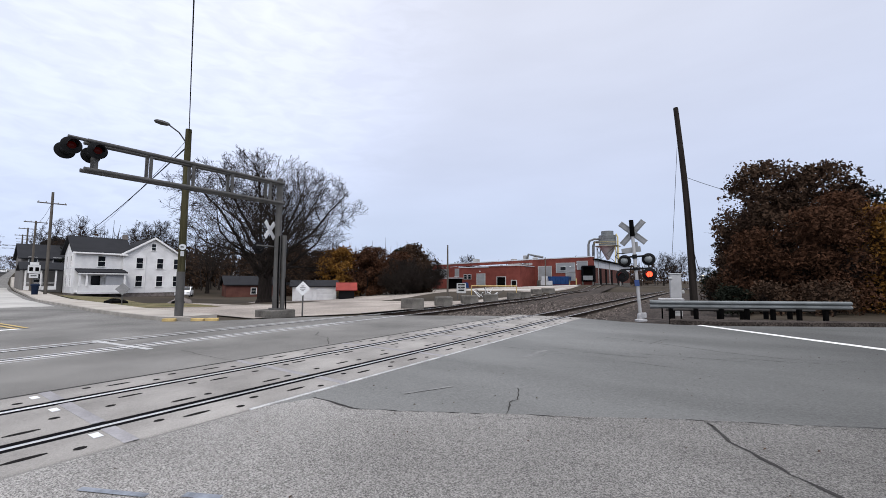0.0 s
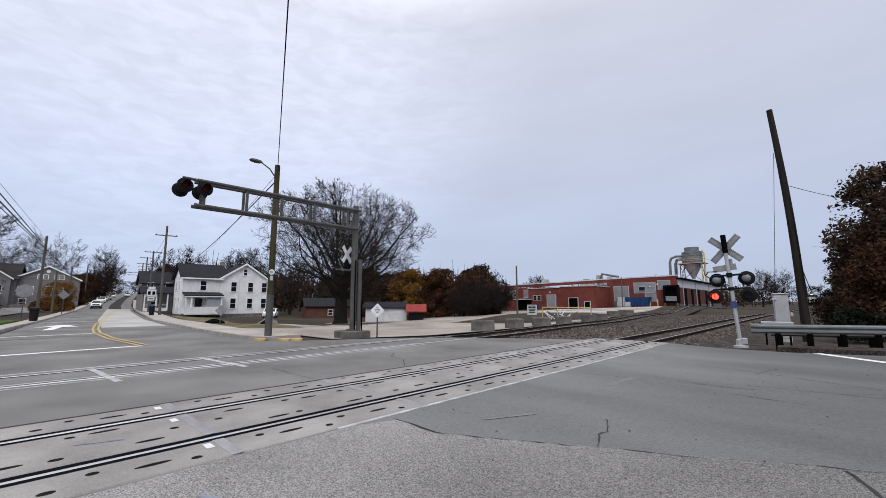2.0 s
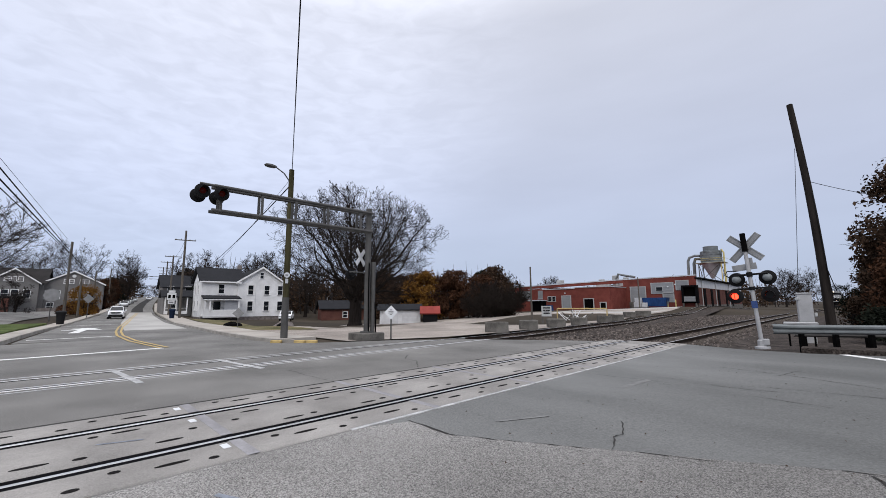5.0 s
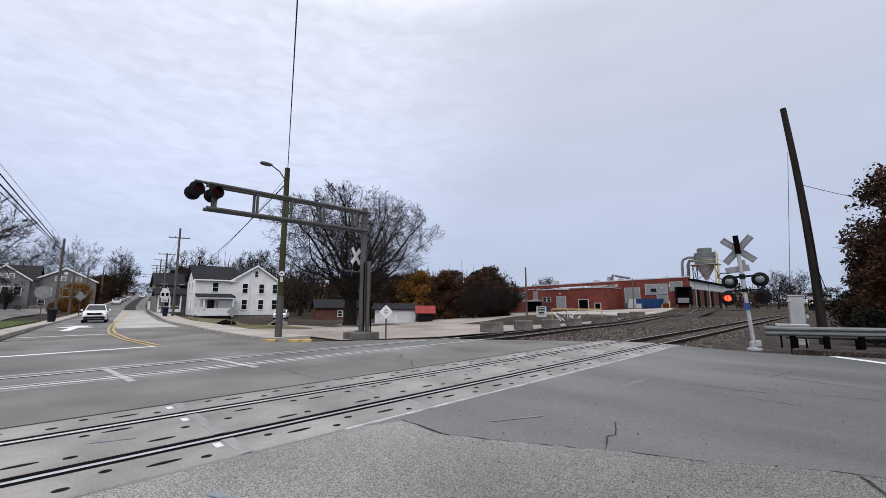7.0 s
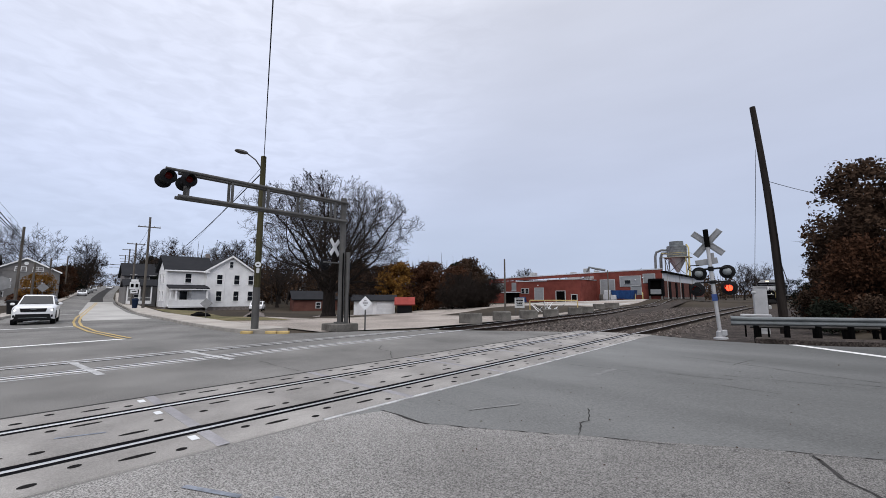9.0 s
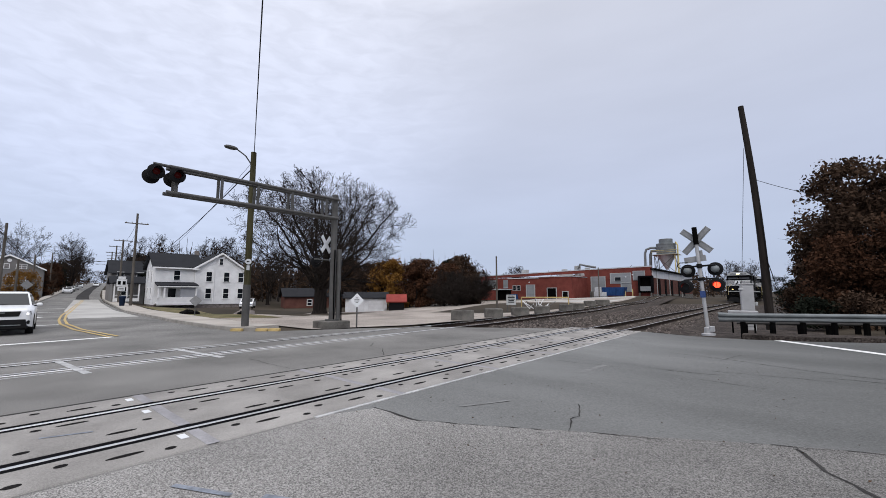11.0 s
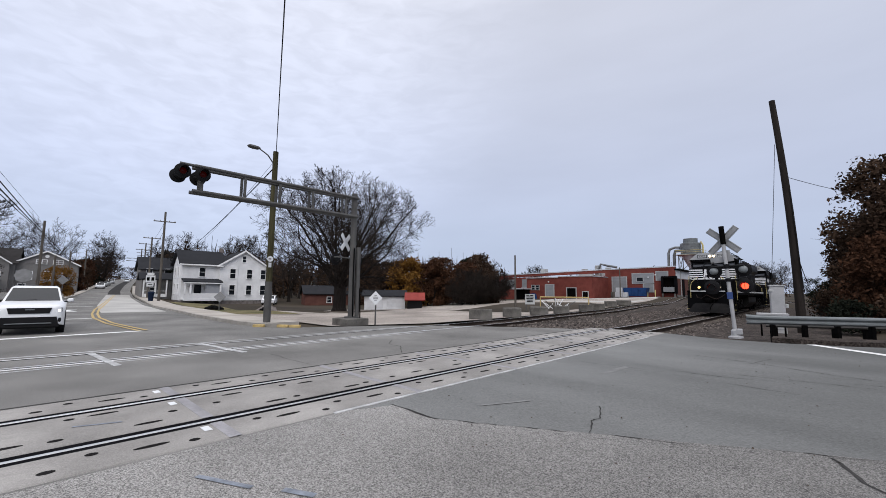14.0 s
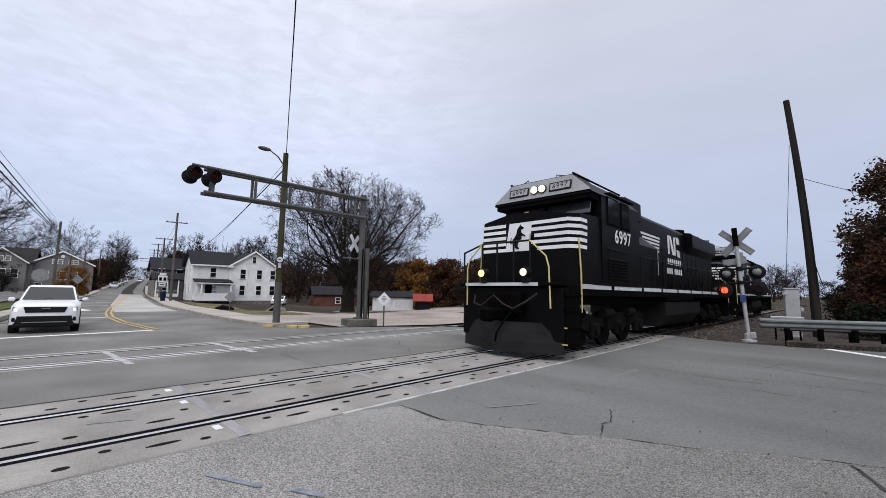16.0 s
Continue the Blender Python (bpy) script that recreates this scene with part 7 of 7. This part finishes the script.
    horse = [(-0.02, -0.34), (0.06, -0.34), (0.0, -0.27), (0.0, -0.18), (0.05, -0.10), (0.13, -0.06), (0.10, 0.0), (0.15, 0.03), (0.24, -0.01), (0.25, 0.03), (0.14, 0.09), (0.09, 0.14), (0.10, 0.20), (0.17, 0.22), (0.18, 0.26), (0.09, 0.31), (0.05, 0.36), (0.02, 0.30), (-0.04, 0.22), (-0.07, 0.08), (-0.13, -0.02), (-0.17, -0.05), (-0.22, -0.14), (-0.25, -0.10), (-0.22, 0.0), (-0.27, -0.06), (-0.27, -0.18), (-0.18, -0.16), (-0.12, -0.22), (-0.09, -0.30)]
    part("emblem", S().prism([(x * 0.9, z * 0.98) for x, z in horse], 0, 0.004, pose(-0.10, (fr(lo, 0).y + fr(hi, 0).y) / 2 - 0.012, 2.98, 90 - 6) @ Matrix.Diagonal((1.0, 0.98, 1, 1))), BLACK, g, "black rearing horse shape")
    part("nose_door_line", S().box(0.28, 1.09, 2.4, 0.012, 0.02, 1.3), GRIME, g, m=None)
    part("nose_handle", S().tube([(0.62, 1.15, 3.24), (1.0, 1.15, 3.24)], 0.014, 5).tube([(0.62, 1.10, 2.90), (1.0, 1.10, 2.90)], 0.014, 5), BLACK_PAINT, g)
    part("nose_vent", S().box(0.05, 1.30, 3.60, 0.10, 0.04, 0.14), YELLOW_LINE, g)
    # cab
    sec = [(-1.55, 1.72), (1.55, 1.72), (1.55, 4.12), (1.12, 4.60), (0.5, 4.72), (-0.5, 4.72), (-1.12, 4.60), (-1.55, 4.12)]
    cab = S().loft([[(x, 2.55 if z < 3.2 else 2.42 + (z - 3.3) * 0.22, z) for x, z in sec], [(x, 5.45, z) for x, z in sec]])
    part("cab", cab, BLACK, g, "black cab", False)
    face_lo = [(-1.54, 1.98, 4.20), (1.54, 1.98, 4.20)]
    face_hi = [(0.98, 2.12, 4.72), (-0.98, 2.12, 4.72)]
    part("visor_face", S().loft([face_lo + face_hi, [(x, y + 0.03, z) for x, y, z in face_lo + face_hi]]), LOCO_GREY, g, "grey sloping number-board face")
    part("visor_top", S().loft([[(-1.55, y, 4.15), (-0.99, y + d, 4.735), (0.99, y + d, 4.735), (1.55, y, 4.15), (1.5, y, 4.12), (-1.5, y, 4.12)] for y, d in ((2.0, 0.125), (3.0, 0.0))]), BLACK, g, "black cab roof front")
    # underside slab, thickened to draw the shadow band above the windshield
    part("visor_under", S().box(0, 2.34, 4.09, 2.98, 0.60, 0.20, 0.02), RUBBER, g, "black visor underside, deepened to fill its shadow")
    part("roof_edge", S().tube([(1.0, 2.1, 4.75), (1.0, 5.4, 4.75)], 0.03, 5).tube([(-1.0, 2.1, 4.75), (-1.0, 5.4, 4.75)], 0.03, 5), GRIME, g, "rough dark roof edge")
    for sx in (-1, 1):
        b = part("number_board", S().box(0, 0, 0, 0.66, 0.03, 0.26, 0.008), BLACK_PAINT, g, "dark number board", m=pose(sx * 0.66, 2.025, 4.44, -13.6, 0, 0))
        part("board_face", S().box(0, -0.017, 0, 0.58, 0.006, 0.185), LOCO_GREY, b)
        text(b, "number", "6997" if lead else "", 0.20, pose(0, -0.022, 0, 90), BLACK_PAINT, 0.002) if lead else bars(b, pose(0, -0.022, 0), [(0.1, 0.1, 0.1, 0.1)], 0.11, BLACK_PAINT)
        hl = part("headlight", S().cyl((sx * 0.125, 1.97, 4.44), (sx * 0.125, 2.1, 4.44), 0.122, n=18), GALV, g, "round headlight housing", True)
        part("bulb", S().cyl((sx * 0.125, 1.955, 4.44), (sx * 0.125, 1.98, 4.44), 0.10, n=18), LAMP_WARM if lead else LENS_CLEAR, hl, "lit lamp" if lead else "unlit lamp")
        part("windshield", S().box(0, 0, 0, 1.30, 0.03, 0.36, 0.02), SHIELD, g, "sloping windshield reflecting the sky", m=pose(sx * 0.72, 2.36, 3.82, -14, 0, -sx * 2))
        part("wiper", S().tube([(sx * 0.6, 2.31, 3.74), (sx * 0.85, 2.36, 3.96)], 0.012, 4), BLACK_PAINT, g)
        part("roof_grab", S().tube([(sx * 0.45, 2.25, 4.72), (sx * 0.45, 2.2, 4.82), (sx * 0.95, 2.4, 4.72), (sx * 0.95, 2.45, 4.62)], 0.015, 5), GALV, g)
        for y0, w in ((3.35, 0.75), (4.25, 0.6)):
            win = part("side_window", S().box(sx * 1.555, y0, 3.78, 0.03, w + 0.1, 0.80, 0.01), GRIME, g, "dark side window")
            part("pane", S().box(sx * 1.575, y0, 3.78, 0.012, w, 0.70), GLASS, win)
        part("window_awning", S().box(sx * 1.60, 3.8, 4.24, 0.16, 1.9, 0.03), BLACK, g)
        text(g, "road_number", "6997" if lead else "", 0.54, pose(sx * 1.558, 4.05, 3.10, 90, 0, 90 * sx), LOCO_WHITE, 0.004, 0.004) if lead else bars(g, pose(sx * 1.556, 3.65, 3.1, 0, 0, 90 * sx), [(0.28, 0.28, 0.28, 0.28)], 0.42, LOCO_WHITE)
        # louvred battery box below the cab
        bb = part("louvre_panel", S().box(sx * 1.555, 3.6, 2.15, 0.03, 1.35, 0.65, 0.01), BLACK, g, "black louvred panel")
        for k in range(7):
            part("louvre", S().box(sx * 1.58, 3.6, 1.90 + k * 0.085, 0.03, 1.25, 0.03), GRIME, bb)
        part("grab_bar", S().tube([(sx * 1.58, 3.0, 2.72), (sx * 1.60, 4.6, 2.72)], 0.016, 5), BLACK_PAINT, g)
    # hood and machinery
    hood = [(-0.93, 1.72), (0.93, 1.72), (0.93, 4.35), (0.72, 4.55), (-0.72, 4.55), (-0.93, 4.35)]
    part("hood", S().loft([[(x, y, z) for x, z in hood] for y in (5.4, 19.3)]), BLACK, g, "long black hood", False)
    part("blower_box", S().box(0, 6.2, 4.35, 2.35, 1.5, 0.75, 0.08), BLACK, g, "black blower housing")
    part("inverter_box", S().loft([[(0.93, y, 3.6), (1.50, y, 3.1), (1.50, y, 1.75), (0.93, y, 1.75)] for y in (5.5, 7.4)]), BLACK, g, "slanted black side cabinet")
    part("inverter_edge", S().add([(0.95, 7.42, 3.62), (1.52, 7.42, 3.12), (1.52, 7.42, 2.2), (0.95, 7.42, 2.2)], [(0, 1, 2, 3)]), LOCO_GREY, g, "grey cabinet end")
    for i in range(5):
        part("side_stripe", S().box(0.945, 8.6 + 0.14 * i * 0.5, 3.78 - i * 0.135, 0.012, 2.2 - 0.2 * i, 0.075), LOCO_WHITE, g, "white side stripe")
        part("side_stripe", S().box(-0.945, 8.6 + 0.14 * i * 0.5, 3.78 - i * 0.135, 0.012, 2.2 - 0.2 * i, 0.075), LOCO_WHITE, g, "white side stripe")
    for sx in (-1, 1):
        for y0, w, tilt, h in ((10.9, 0.20, 0.0, 0.80), (11.35, 0.26, 0.42, 0.80), (11.8, 0.20, 0.0, 0.80), (12.3, 0.42, 0.12, 0.22), (12.35, 0.42, 0.12, -0.22)):
            zc, hh = (3.66, h / 2) if abs(h) > 0.5 else (3.66 + h * 1.3, 0.15)
            part("emblem_letter", S().prism([(y0 - w / 2 - tilt * sx * 0.5, zc + hh), (y0 + w / 2 - tilt * sx * 0.5, zc + hh), (y0 + w / 2 + tilt * sx * 0.5, zc - hh), (y0 - w / 2 + tilt * sx * 0.5, zc - hh)], 0.942, 0.962, Matrix(((0, 0, sx, 0), (1, 0, 0, 0), (0, 1, 0, 0), (0, 0, 0, 1)))), LOCO_WHITE, g, "white painted emblem shape")
        bars(g, pose(sx * 0.945, 11.7, 2.95, 0, 0, 90 * sx), [(0.24, 0.2, 0.2, 0.2, 0.2, 0.2, 0.2), (0.2, 0.2, 0.2, 0.2, 0.2, 0.2, 0.2, 0.2)], 0.24, LOCO_WHITE, 0.012)
        for k in range(11):
            part("hood_door", S().box(sx * 0.94, 8.0 + k * 0.78, 2.7, 0.02, 0.70, 1.6, 0.01), BLACK, g)
    part("radiator", S().loft([[(-0.93, y, 3.5), (0.93, y, 3.5), (1.22, y, 3.8), (1.22, y, 4.40), (0.75, y, 4.58), (-0.75, y, 4.58), (-1.22, y, 4.40), (-1.22, y, 3.8)] for y in (13.8, 18.9)]), BLACK, g, "flared black radiator")
    for y in (7.6, 8.4, 9.6, 11, 12.4, 13.4):
        part("roof_hatch", S().box(0, y, 4.58, 1.1, 0.6, 0.14, 0.03), GRIME, g)
    for y in (15.0, 16.5, 18.0):
        part("fan", S().cyl((0, y, 4.66), (0, y, 4.82), 0.62, n=18), GRIME, g, "", True)
    part("exhaust", S().box(0, 10.3, 4.66, 0.5, 0.9, 0.25, 0.03), GRIME, g)
    part("horn", S().cyl((0.3, 4.9, 4.85), (0.3, 4.5, 4.9), 0.05, 0.10, 10), GALV, g)
    part("antenna_dome", S().box(-0.4, 4.2, 4.78, 0.5, 0.7, 0.12, 0.04), GRIME, g)
    # long handrails
    for sx in (-1, 1):
        part("handrail", S().tube([(sx * 1.50, 5.6, 2.72), (sx * 1.50, 19.2, 2.72)], 0.022, 6), BLACK_PAINT, g, "long black handrail")
        for y in [5.7 + 1.22 * k for k in range(12)]:
            part("stanchion", S().cyl((sx * 1.50, y, 1.7), (sx * 1.50, y, 2.72), 0.022, n=6), BLACK_PAINT, g)
    # tank and boxes underneath
    tank = [(-1.42, 1.25), (-1.42, 0.78), (-1.05, 0.36), (1.05, 0.36), (1.42, 0.78), (1.42, 1.25)]
    part("fuel_tank", S().loft([[(x, y, z) for x, z in tank] for y in (8.4, 13.6)]), TANK_MAT, g, "dusty grey fuel tank", False)
    for sx in (-1, 1):
        part("air_reservoir", S().cyl((sx * 1.18, 9.0, 1.42), (sx * 1.18, 13.0, 1.42), 0.16, n=14), TANK_MAT, g, "air reservoir", True)
    bogie(g, 4.3)
    bogie(g, 16.9)
    part("rear_pilot", S().box(0, 20.4, 1.0, 2.9, 0.12, 1.2, 0.02), BLACK, g)
    part("rear_coupler", S().box(0, 20.8, 0.98, 0.3, 0.7, 0.3, 0.05), GRIME, g)
    return g


# ---------------------------------------------------------------- white sport utility car
def suv():
    """Front at y = 0, facing -y."""
    g = thing("white_suv", "white sport utility car with black grille waiting at the line", "car")
    def sect(y, w, z0, z1, wt, zs):
        return [(-w, y, z0), (-w, y, (z0 + zs) / 2), (-w * 0.99, y, zs), (-wt, y, z1 - 0.03), (-wt * 0.9, y, z1), (wt * 0.9, y, z1), (wt, y, z1 - 0.03), (w * 0.99, y, zs), (w, y, (z0 + zs) / 2), (w, y, z0)]
    rings = [sect(0.0, 0.72, 0.42, 0.92, 0.70, 0.80), sect(0.07, 0.84, 0.34, 1.0, 0.78, 0.86), sect(0.30, 0.93, 0.30, 1.06, 0.82, 0.95), sect(1.15, 0.95, 0.30, 1.14, 0.84, 1.03), sect(1.45, 0.95, 0.30, 1.17, 0.84, 1.06),
             sect(4.3, 0.95, 0.32, 1.15, 0.86, 1.05), sect(4.72, 0.90, 0.42, 1.10, 0.80, 1.0)]
    part("body", S().loft(rings), CAR_WHITE, g, "glossy white body", True)
    cabin = S().loft([[(-0.80, 1.35, 1.12), (0.80, 1.35, 1.12), (0.78, 1.40, 1.16), (-0.78, 1.40, 1.16)], [(-0.66, 2.15, 1.66), (0.66, 2.15, 1.66), (0.62, 2.2, 1.70), (-0.62, 2.2, 1.70)]])
    cs = [(1.38, 0.82, 1.12), (2.15, 0.68, 1.66), (2.6, 0.68, 1.72), (3.8, 0.67, 1.70), (4.55, 0.62, 1.58), (4.75, 0.78, 1.12)]
    part("cabin", S().loft([[(-0.84, 1.30, 1.10), (0.84, 1.30, 1.10), (0.86, 4.70, 1.10), (-0.86, 4.70, 1.10)], [(-0.68, 2.10, 1.66), (0.68, 2.10, 1.66), (0.68, 4.45, 1.62), (-0.68, 4.45, 1.62)], [(-0.60, 2.3, 1.72), (0.60, 2.3, 1.72), (0.60, 4.2, 1.70), (-0.60, 4.2, 1.70)]]), CAR_WHITE, g, "white cabin", True)
    part("windshield", S().add([(-0.76, 1.33, 1.15), (0.76, 1.33, 1.15), (0.63, 2.06, 1.64), (-0.63, 2.06, 1.64), (-0.76, 1.36, 1.14), (0.76, 1.36, 1.14), (0.63, 2.09, 1.63), (-0.63, 2.09, 1.63)], [(0, 1, 2, 3), (7, 6, 5, 4), (0, 4, 5, 1), (1, 5, 6, 2), (2, 6, 7, 3), (3, 7, 4, 0)]), GLASS, g, "dark windshield")
    for sx in (-1, 1):
        part("side_window", S().add([(sx * 0.845, 1.65, 1.15), (sx * 0.865, 4.3, 1.15), (sx * 0.72, 4.2, 1.58), (sx * 0.71, 2.25, 1.58), (sx * 0.80, 1.65, 1.15), (sx * 0.82, 4.3, 1.15), (sx * 0.67, 4.2, 1.58), (sx * 0.66, 2.25, 1.58)], [(0, 1, 2, 3), (4, 7, 6, 5), (0, 3, 7, 4), (0, 4, 5, 1), (1, 5, 6, 2), (2, 6, 7, 3)]), GLASS, g, "dark side window")
        mr = part("mirror", S().box(sx * 1.06, 1.62, 1.17, 0.20, 0.12, 0.15, 0.04), CAR_WHITE, g, "white door mirror")
        part("mirror_arm", S().box(sx * 0.93, 1.62, 1.12, 0.12, 0.06, 0.05), CAR_BLACK, mr)
        hl = part("headlight", S().add([(sx * 0.60, 0.015, 0.92), (sx * 0.86, 0.10, 0.94), (sx * 0.88, 0.14, 0.80), (sx * 0.64, 0.02, 0.74), (sx * 0.60, 0.10, 0.92), (sx * 0.85, 0.2, 0.94), (sx * 0.86, 0.24, 0.80), (sx * 0.64, 0.12, 0.74)], [(0, 1, 2, 3), (0, 4, 5, 1), (1, 5, 6, 2), (2, 6, 7, 3), (3, 7, 4, 0)]), LENS_CLEAR, g, "clear headlight")
        part("day_lamp", S().box(sx * 0.73, 0.03, 0.83, 0.16, 0.03, 0.08, 0.01), CAR_LAMP, hl, "lit day lamp")
        part("fog_trim", S().box(sx * 0.74, 0.06, 0.50, 0.22, 0.08, 0.16, 0.03), CAR_BLACK, g)
        part("roof_rail", S().tube([(sx * 0.62, 2.3, 1.74), (sx * 0.62, 4.2, 1.73)], 0.02, 5), CAR_BLACK, g)
        for yw in (0.92, 3.75):
            part("wheel_arch", S().cyl((sx * 0.80, yw, 0.38), (sx * 0.958, yw, 0.38), 0.44, n=20), CAR_BLACK, g, "black arch trim")
    gr = part("grille", S().prism([(-0.58, 0.94), (0.58, 0.94), (0.52, 0.74), (-0.52, 0.74)], 0, 0.06, Matrix(((1, 0, 0, 0), (0, 0, 1, -0.022), (0, 1, 0, 0), (0, 0, 0, 1)))), CAR_BLACK, g, "black grille")
    part("badge", S().box(0, -0.03, 0.885, 0.24, 0.01, 0.045, 0.004), GALV_LIGHT, gr, "small silver badge")
    part("lower_grille", S().prism([(-0.72, 0.62), (0.72, 0.62), (0.78, 0.36), (-0.78, 0.36)], 0, 0.06, Matrix(((1, 0, 0, 0), (0, 0, 1, -0.005), (0, 1, 0, 0), (0, 0, 0, 1)))), CAR_BLACK, g, "black lower intake")
    part("bumper_lip", S().box(0, 0.12, 0.31, 1.62, 0.28, 0.16, 0.05), CAR_BLACK, g)
    part("skid_trim", S().box(0, -0.03, 0.40, 1.2, 0.03, 0.035, 0.01), GALV_LIGHT, g)
    part("wiper", S().tube([(-0.5, 1.31, 1.17), (0.1, 1.33, 1.2)], 0.012, 4), CAR_BLACK, g)
    wheels = []
    for sx in (-1, 1):
        for y in (0.92, 3.75):
            w = part("wheel", S().cyl((-0.12, 0, 0), (0.12, 0, 0), 0.365, n=28), TYRE, g, "black tyre", True, pose(sx * 0.83, y, 0.365))
            part("rim", S().cyl((sx * 0.115, 0, 0), (sx * 0.128, 0, 0), 0.25, n=20), RIM, w, "alloy rim", True)
            for k in range(5):
                part("spoke", S().box(sx * 0.132, 0, 0.12, 0.012, 0.05, 0.22), CAR_BLACK, w, m=pose(0, 0, 0, 72 * k))
            wheels.append(w)
    return g, wheels


def parked_car(m, label, paint, name="parked_car"):
    g = thing(name, label, "car", m)
    prof = [(0, 0.45), (0.05, 0.72), (1.0, 0.92), (1.6, 1.38), (3.2, 1.42), (3.9, 0.98), (4.4, 0.9), (4.5, 0.5), (4.4, 0.32), (0.1, 0.32)]
    part("body", S().prism(prof, -0.85, 0.85, Matrix(((0, 0, 1, 0), (1, 0, 0, 0), (0, 1, 0, 0), (0, 0, 0, 1)))), paint, g)
    part("window_band", S().prism([(1.15, 0.95), (1.65, 1.33), (3.15, 1.36), (3.7, 0.99)], -0.86, 0.86, Matrix(((0, 0, 1, 0), (1, 0, 0, 0), (0, 1, 0, 0), (0, 0, 0, 1)))), GLASS, g)
    part("windshield", S().add([(-0.75, 1.04, 0.95), (0.75, 1.04, 0.95), (0.7, 1.56, 1.38), (-0.7, 1.56, 1.38)], [(0, 1, 2, 3)]), GLASS, g)
    for sx in (-1, 1):
        for y in (0.85, 3.6):
            part("wheel", S().cyl((sx * 0.68, y, 0.32), (sx * 0.87, y, 0.32), 0.32, n=16), TYRE, g)
        part("headlight", S().box(sx * 0.65, 0.02, 0.66, 0.3, 0.04, 0.12), LENS_CLEAR, g)
    return g


def street_cars():
    z = lambda x, y: land(x, y)
    for x, y, paint, lab in ((-128, 14.3, CAR_WHITE, "white car parked along the street"), (-140, 16.2, GREY_PAINT, "grey car parked along the street"), (-152, 18.4, GREY_PAINT, "grey car parked along the street"), (-175, 22.3, CAR_WHITE, "white car parked along the street")):
        parked_car(pose(x, y, z(x, y), 0, 0, 82), lab, paint)
    parked_car(pose(-195, 29.5, z(-195, 29.5), 0, 0, 82), "pale car far up the street", CAR_WHITE)
    parked_car(pose(-58.2, 25.2, z(-58.2, 25.2), 0, 0, 60), "white car parked beside the white house", CAR_WHITE)


street_cars()


# ---------------------------------------------------------------- what moves
def motions():
    lead, second = locomotive(True), locomotive(False)
    speed, y_end = 13.6, 7.85

    def train_rows(back):
        rows = []
        for k in range(33):
            t = k * 0.5
            y = y_end + speed * (16 - t) + back
            a = curve_of(MAIN, y + 4.3)
            b = curve_of(MAIN, y + 16.9)
            yaw = math.degrees(math.atan2(a - b, 12.6))
            rows.append((t, pose(a + (a - b) / 12.6 * 4.3, y, main_z(y + 10) + 0.03, 0, 0, yaw)))
        return rows
    walk(lead, train_rows(0.0))
    walk(second, train_rows(21.6))
    for w in [o for o in lead.children_recursive if o.name.startswith("wheelset")]:
        c = w.location.copy()
        walk(w, [(k / 30, pose(c.x, c.y, c.z, math.degrees(speed * k / 30 / 0.508), 0, 0)) for k in range(481)])
    car, wheels = suv()
    car.scale = (0.87, 0.93, 0.90)
    way = [(0.0, -124.0, 14.2), (1.0, -111.0, 12.2), (2.0, -99.0, 10.4), (3.0, -87.0, 8.75), (4.0, -75.0, 8.35), (5.2, -62.0, 6.05), (6.3, -51.5, 4.55), (7.0, -44.6, 3.65), (7.5, -39.8, 3.0), (8.0, -35.6, 2.45), (8.5, -31.9, 1.9), (9.0, -29.6, 1.5), (9.8, -25.6, 1.1), (10.6, -22.1, 0.78), (11.3, -20.1, 0.60), (12.0, -19.1, 0.50), (12.8, -18.3, 0.43), (13.6, -18.15, 0.40), (16.0, -18.15, 0.40)]
    rows = []
    for i, (t, x, y) in enumerate(way):
        a, b = way[max(0, i - 1)], way[min(len(way) - 1, i + 1)]
        yaw = math.degrees(math.atan2(b[2] - a[2], b[1] - a[1])) + 90 if t < 10 else 84 + 2 * min(1, (t - 10) / 3)
        rows.append((t, pose(x, y, land(x, y), 0, 0, yaw)))
    walk(car, rows)
    turn, spin = 0.0, []
    for k in range(481):
        t = k / 30
        for a, b in zip(way, way[1:]):
            if t <= b[0]:
                break
        if t > 0:
            turn += math.hypot(b[1] - a[1], b[2] - a[2]) / (b[0] - a[0]) / 30 / 0.345
        if t < 13.7 or k == 480:
            spin.append((t, math.degrees(turn)))
    for w in wheels:
        c = w.location.copy()
        walk(w, [(t, pose(c.x, c.y, c.z, a, 0, 0)) for t, a in spin])
    # the flashers: an added dark disc turns face-on to blank each lit lens
    to_left = [0.35, 1.9, 3.4, 4.9, 6.42, 8.05, 9.6, 11.1, 12.7, 14.2, 15.7]
    to_right = [-0.4, 1.15, 2.65, 4.15, 5.65, 7.4, 8.95, 10.35, 11.95, 13.45, 14.95]
    for sh, x in BLANK_DISCS:
        opens, shuts = (to_right, to_left) if x > 0 else (to_left, to_right)
        state = 88 if x > 0 else 0
        marks = sorted([(t, 88) for t in opens] + [(t, 0) for t in shuts])
        rows = [(0.0, pose(0, 0, 0.09, 0, state, 0))]
        for t, a in marks:
            if t <= 0:
                continue
            prev = 0 if a else 88
            rows += [(t - 0.05, pose(0, 0, 0.09, 0, prev, 0)), (t + 0.05, pose(0, 0, 0.09, 0, a, 0))]
            state = a
        rows.append((16.0, pose(0, 0, 0.09, 0, state, 0)))
        walk(sh, rows)


motions()
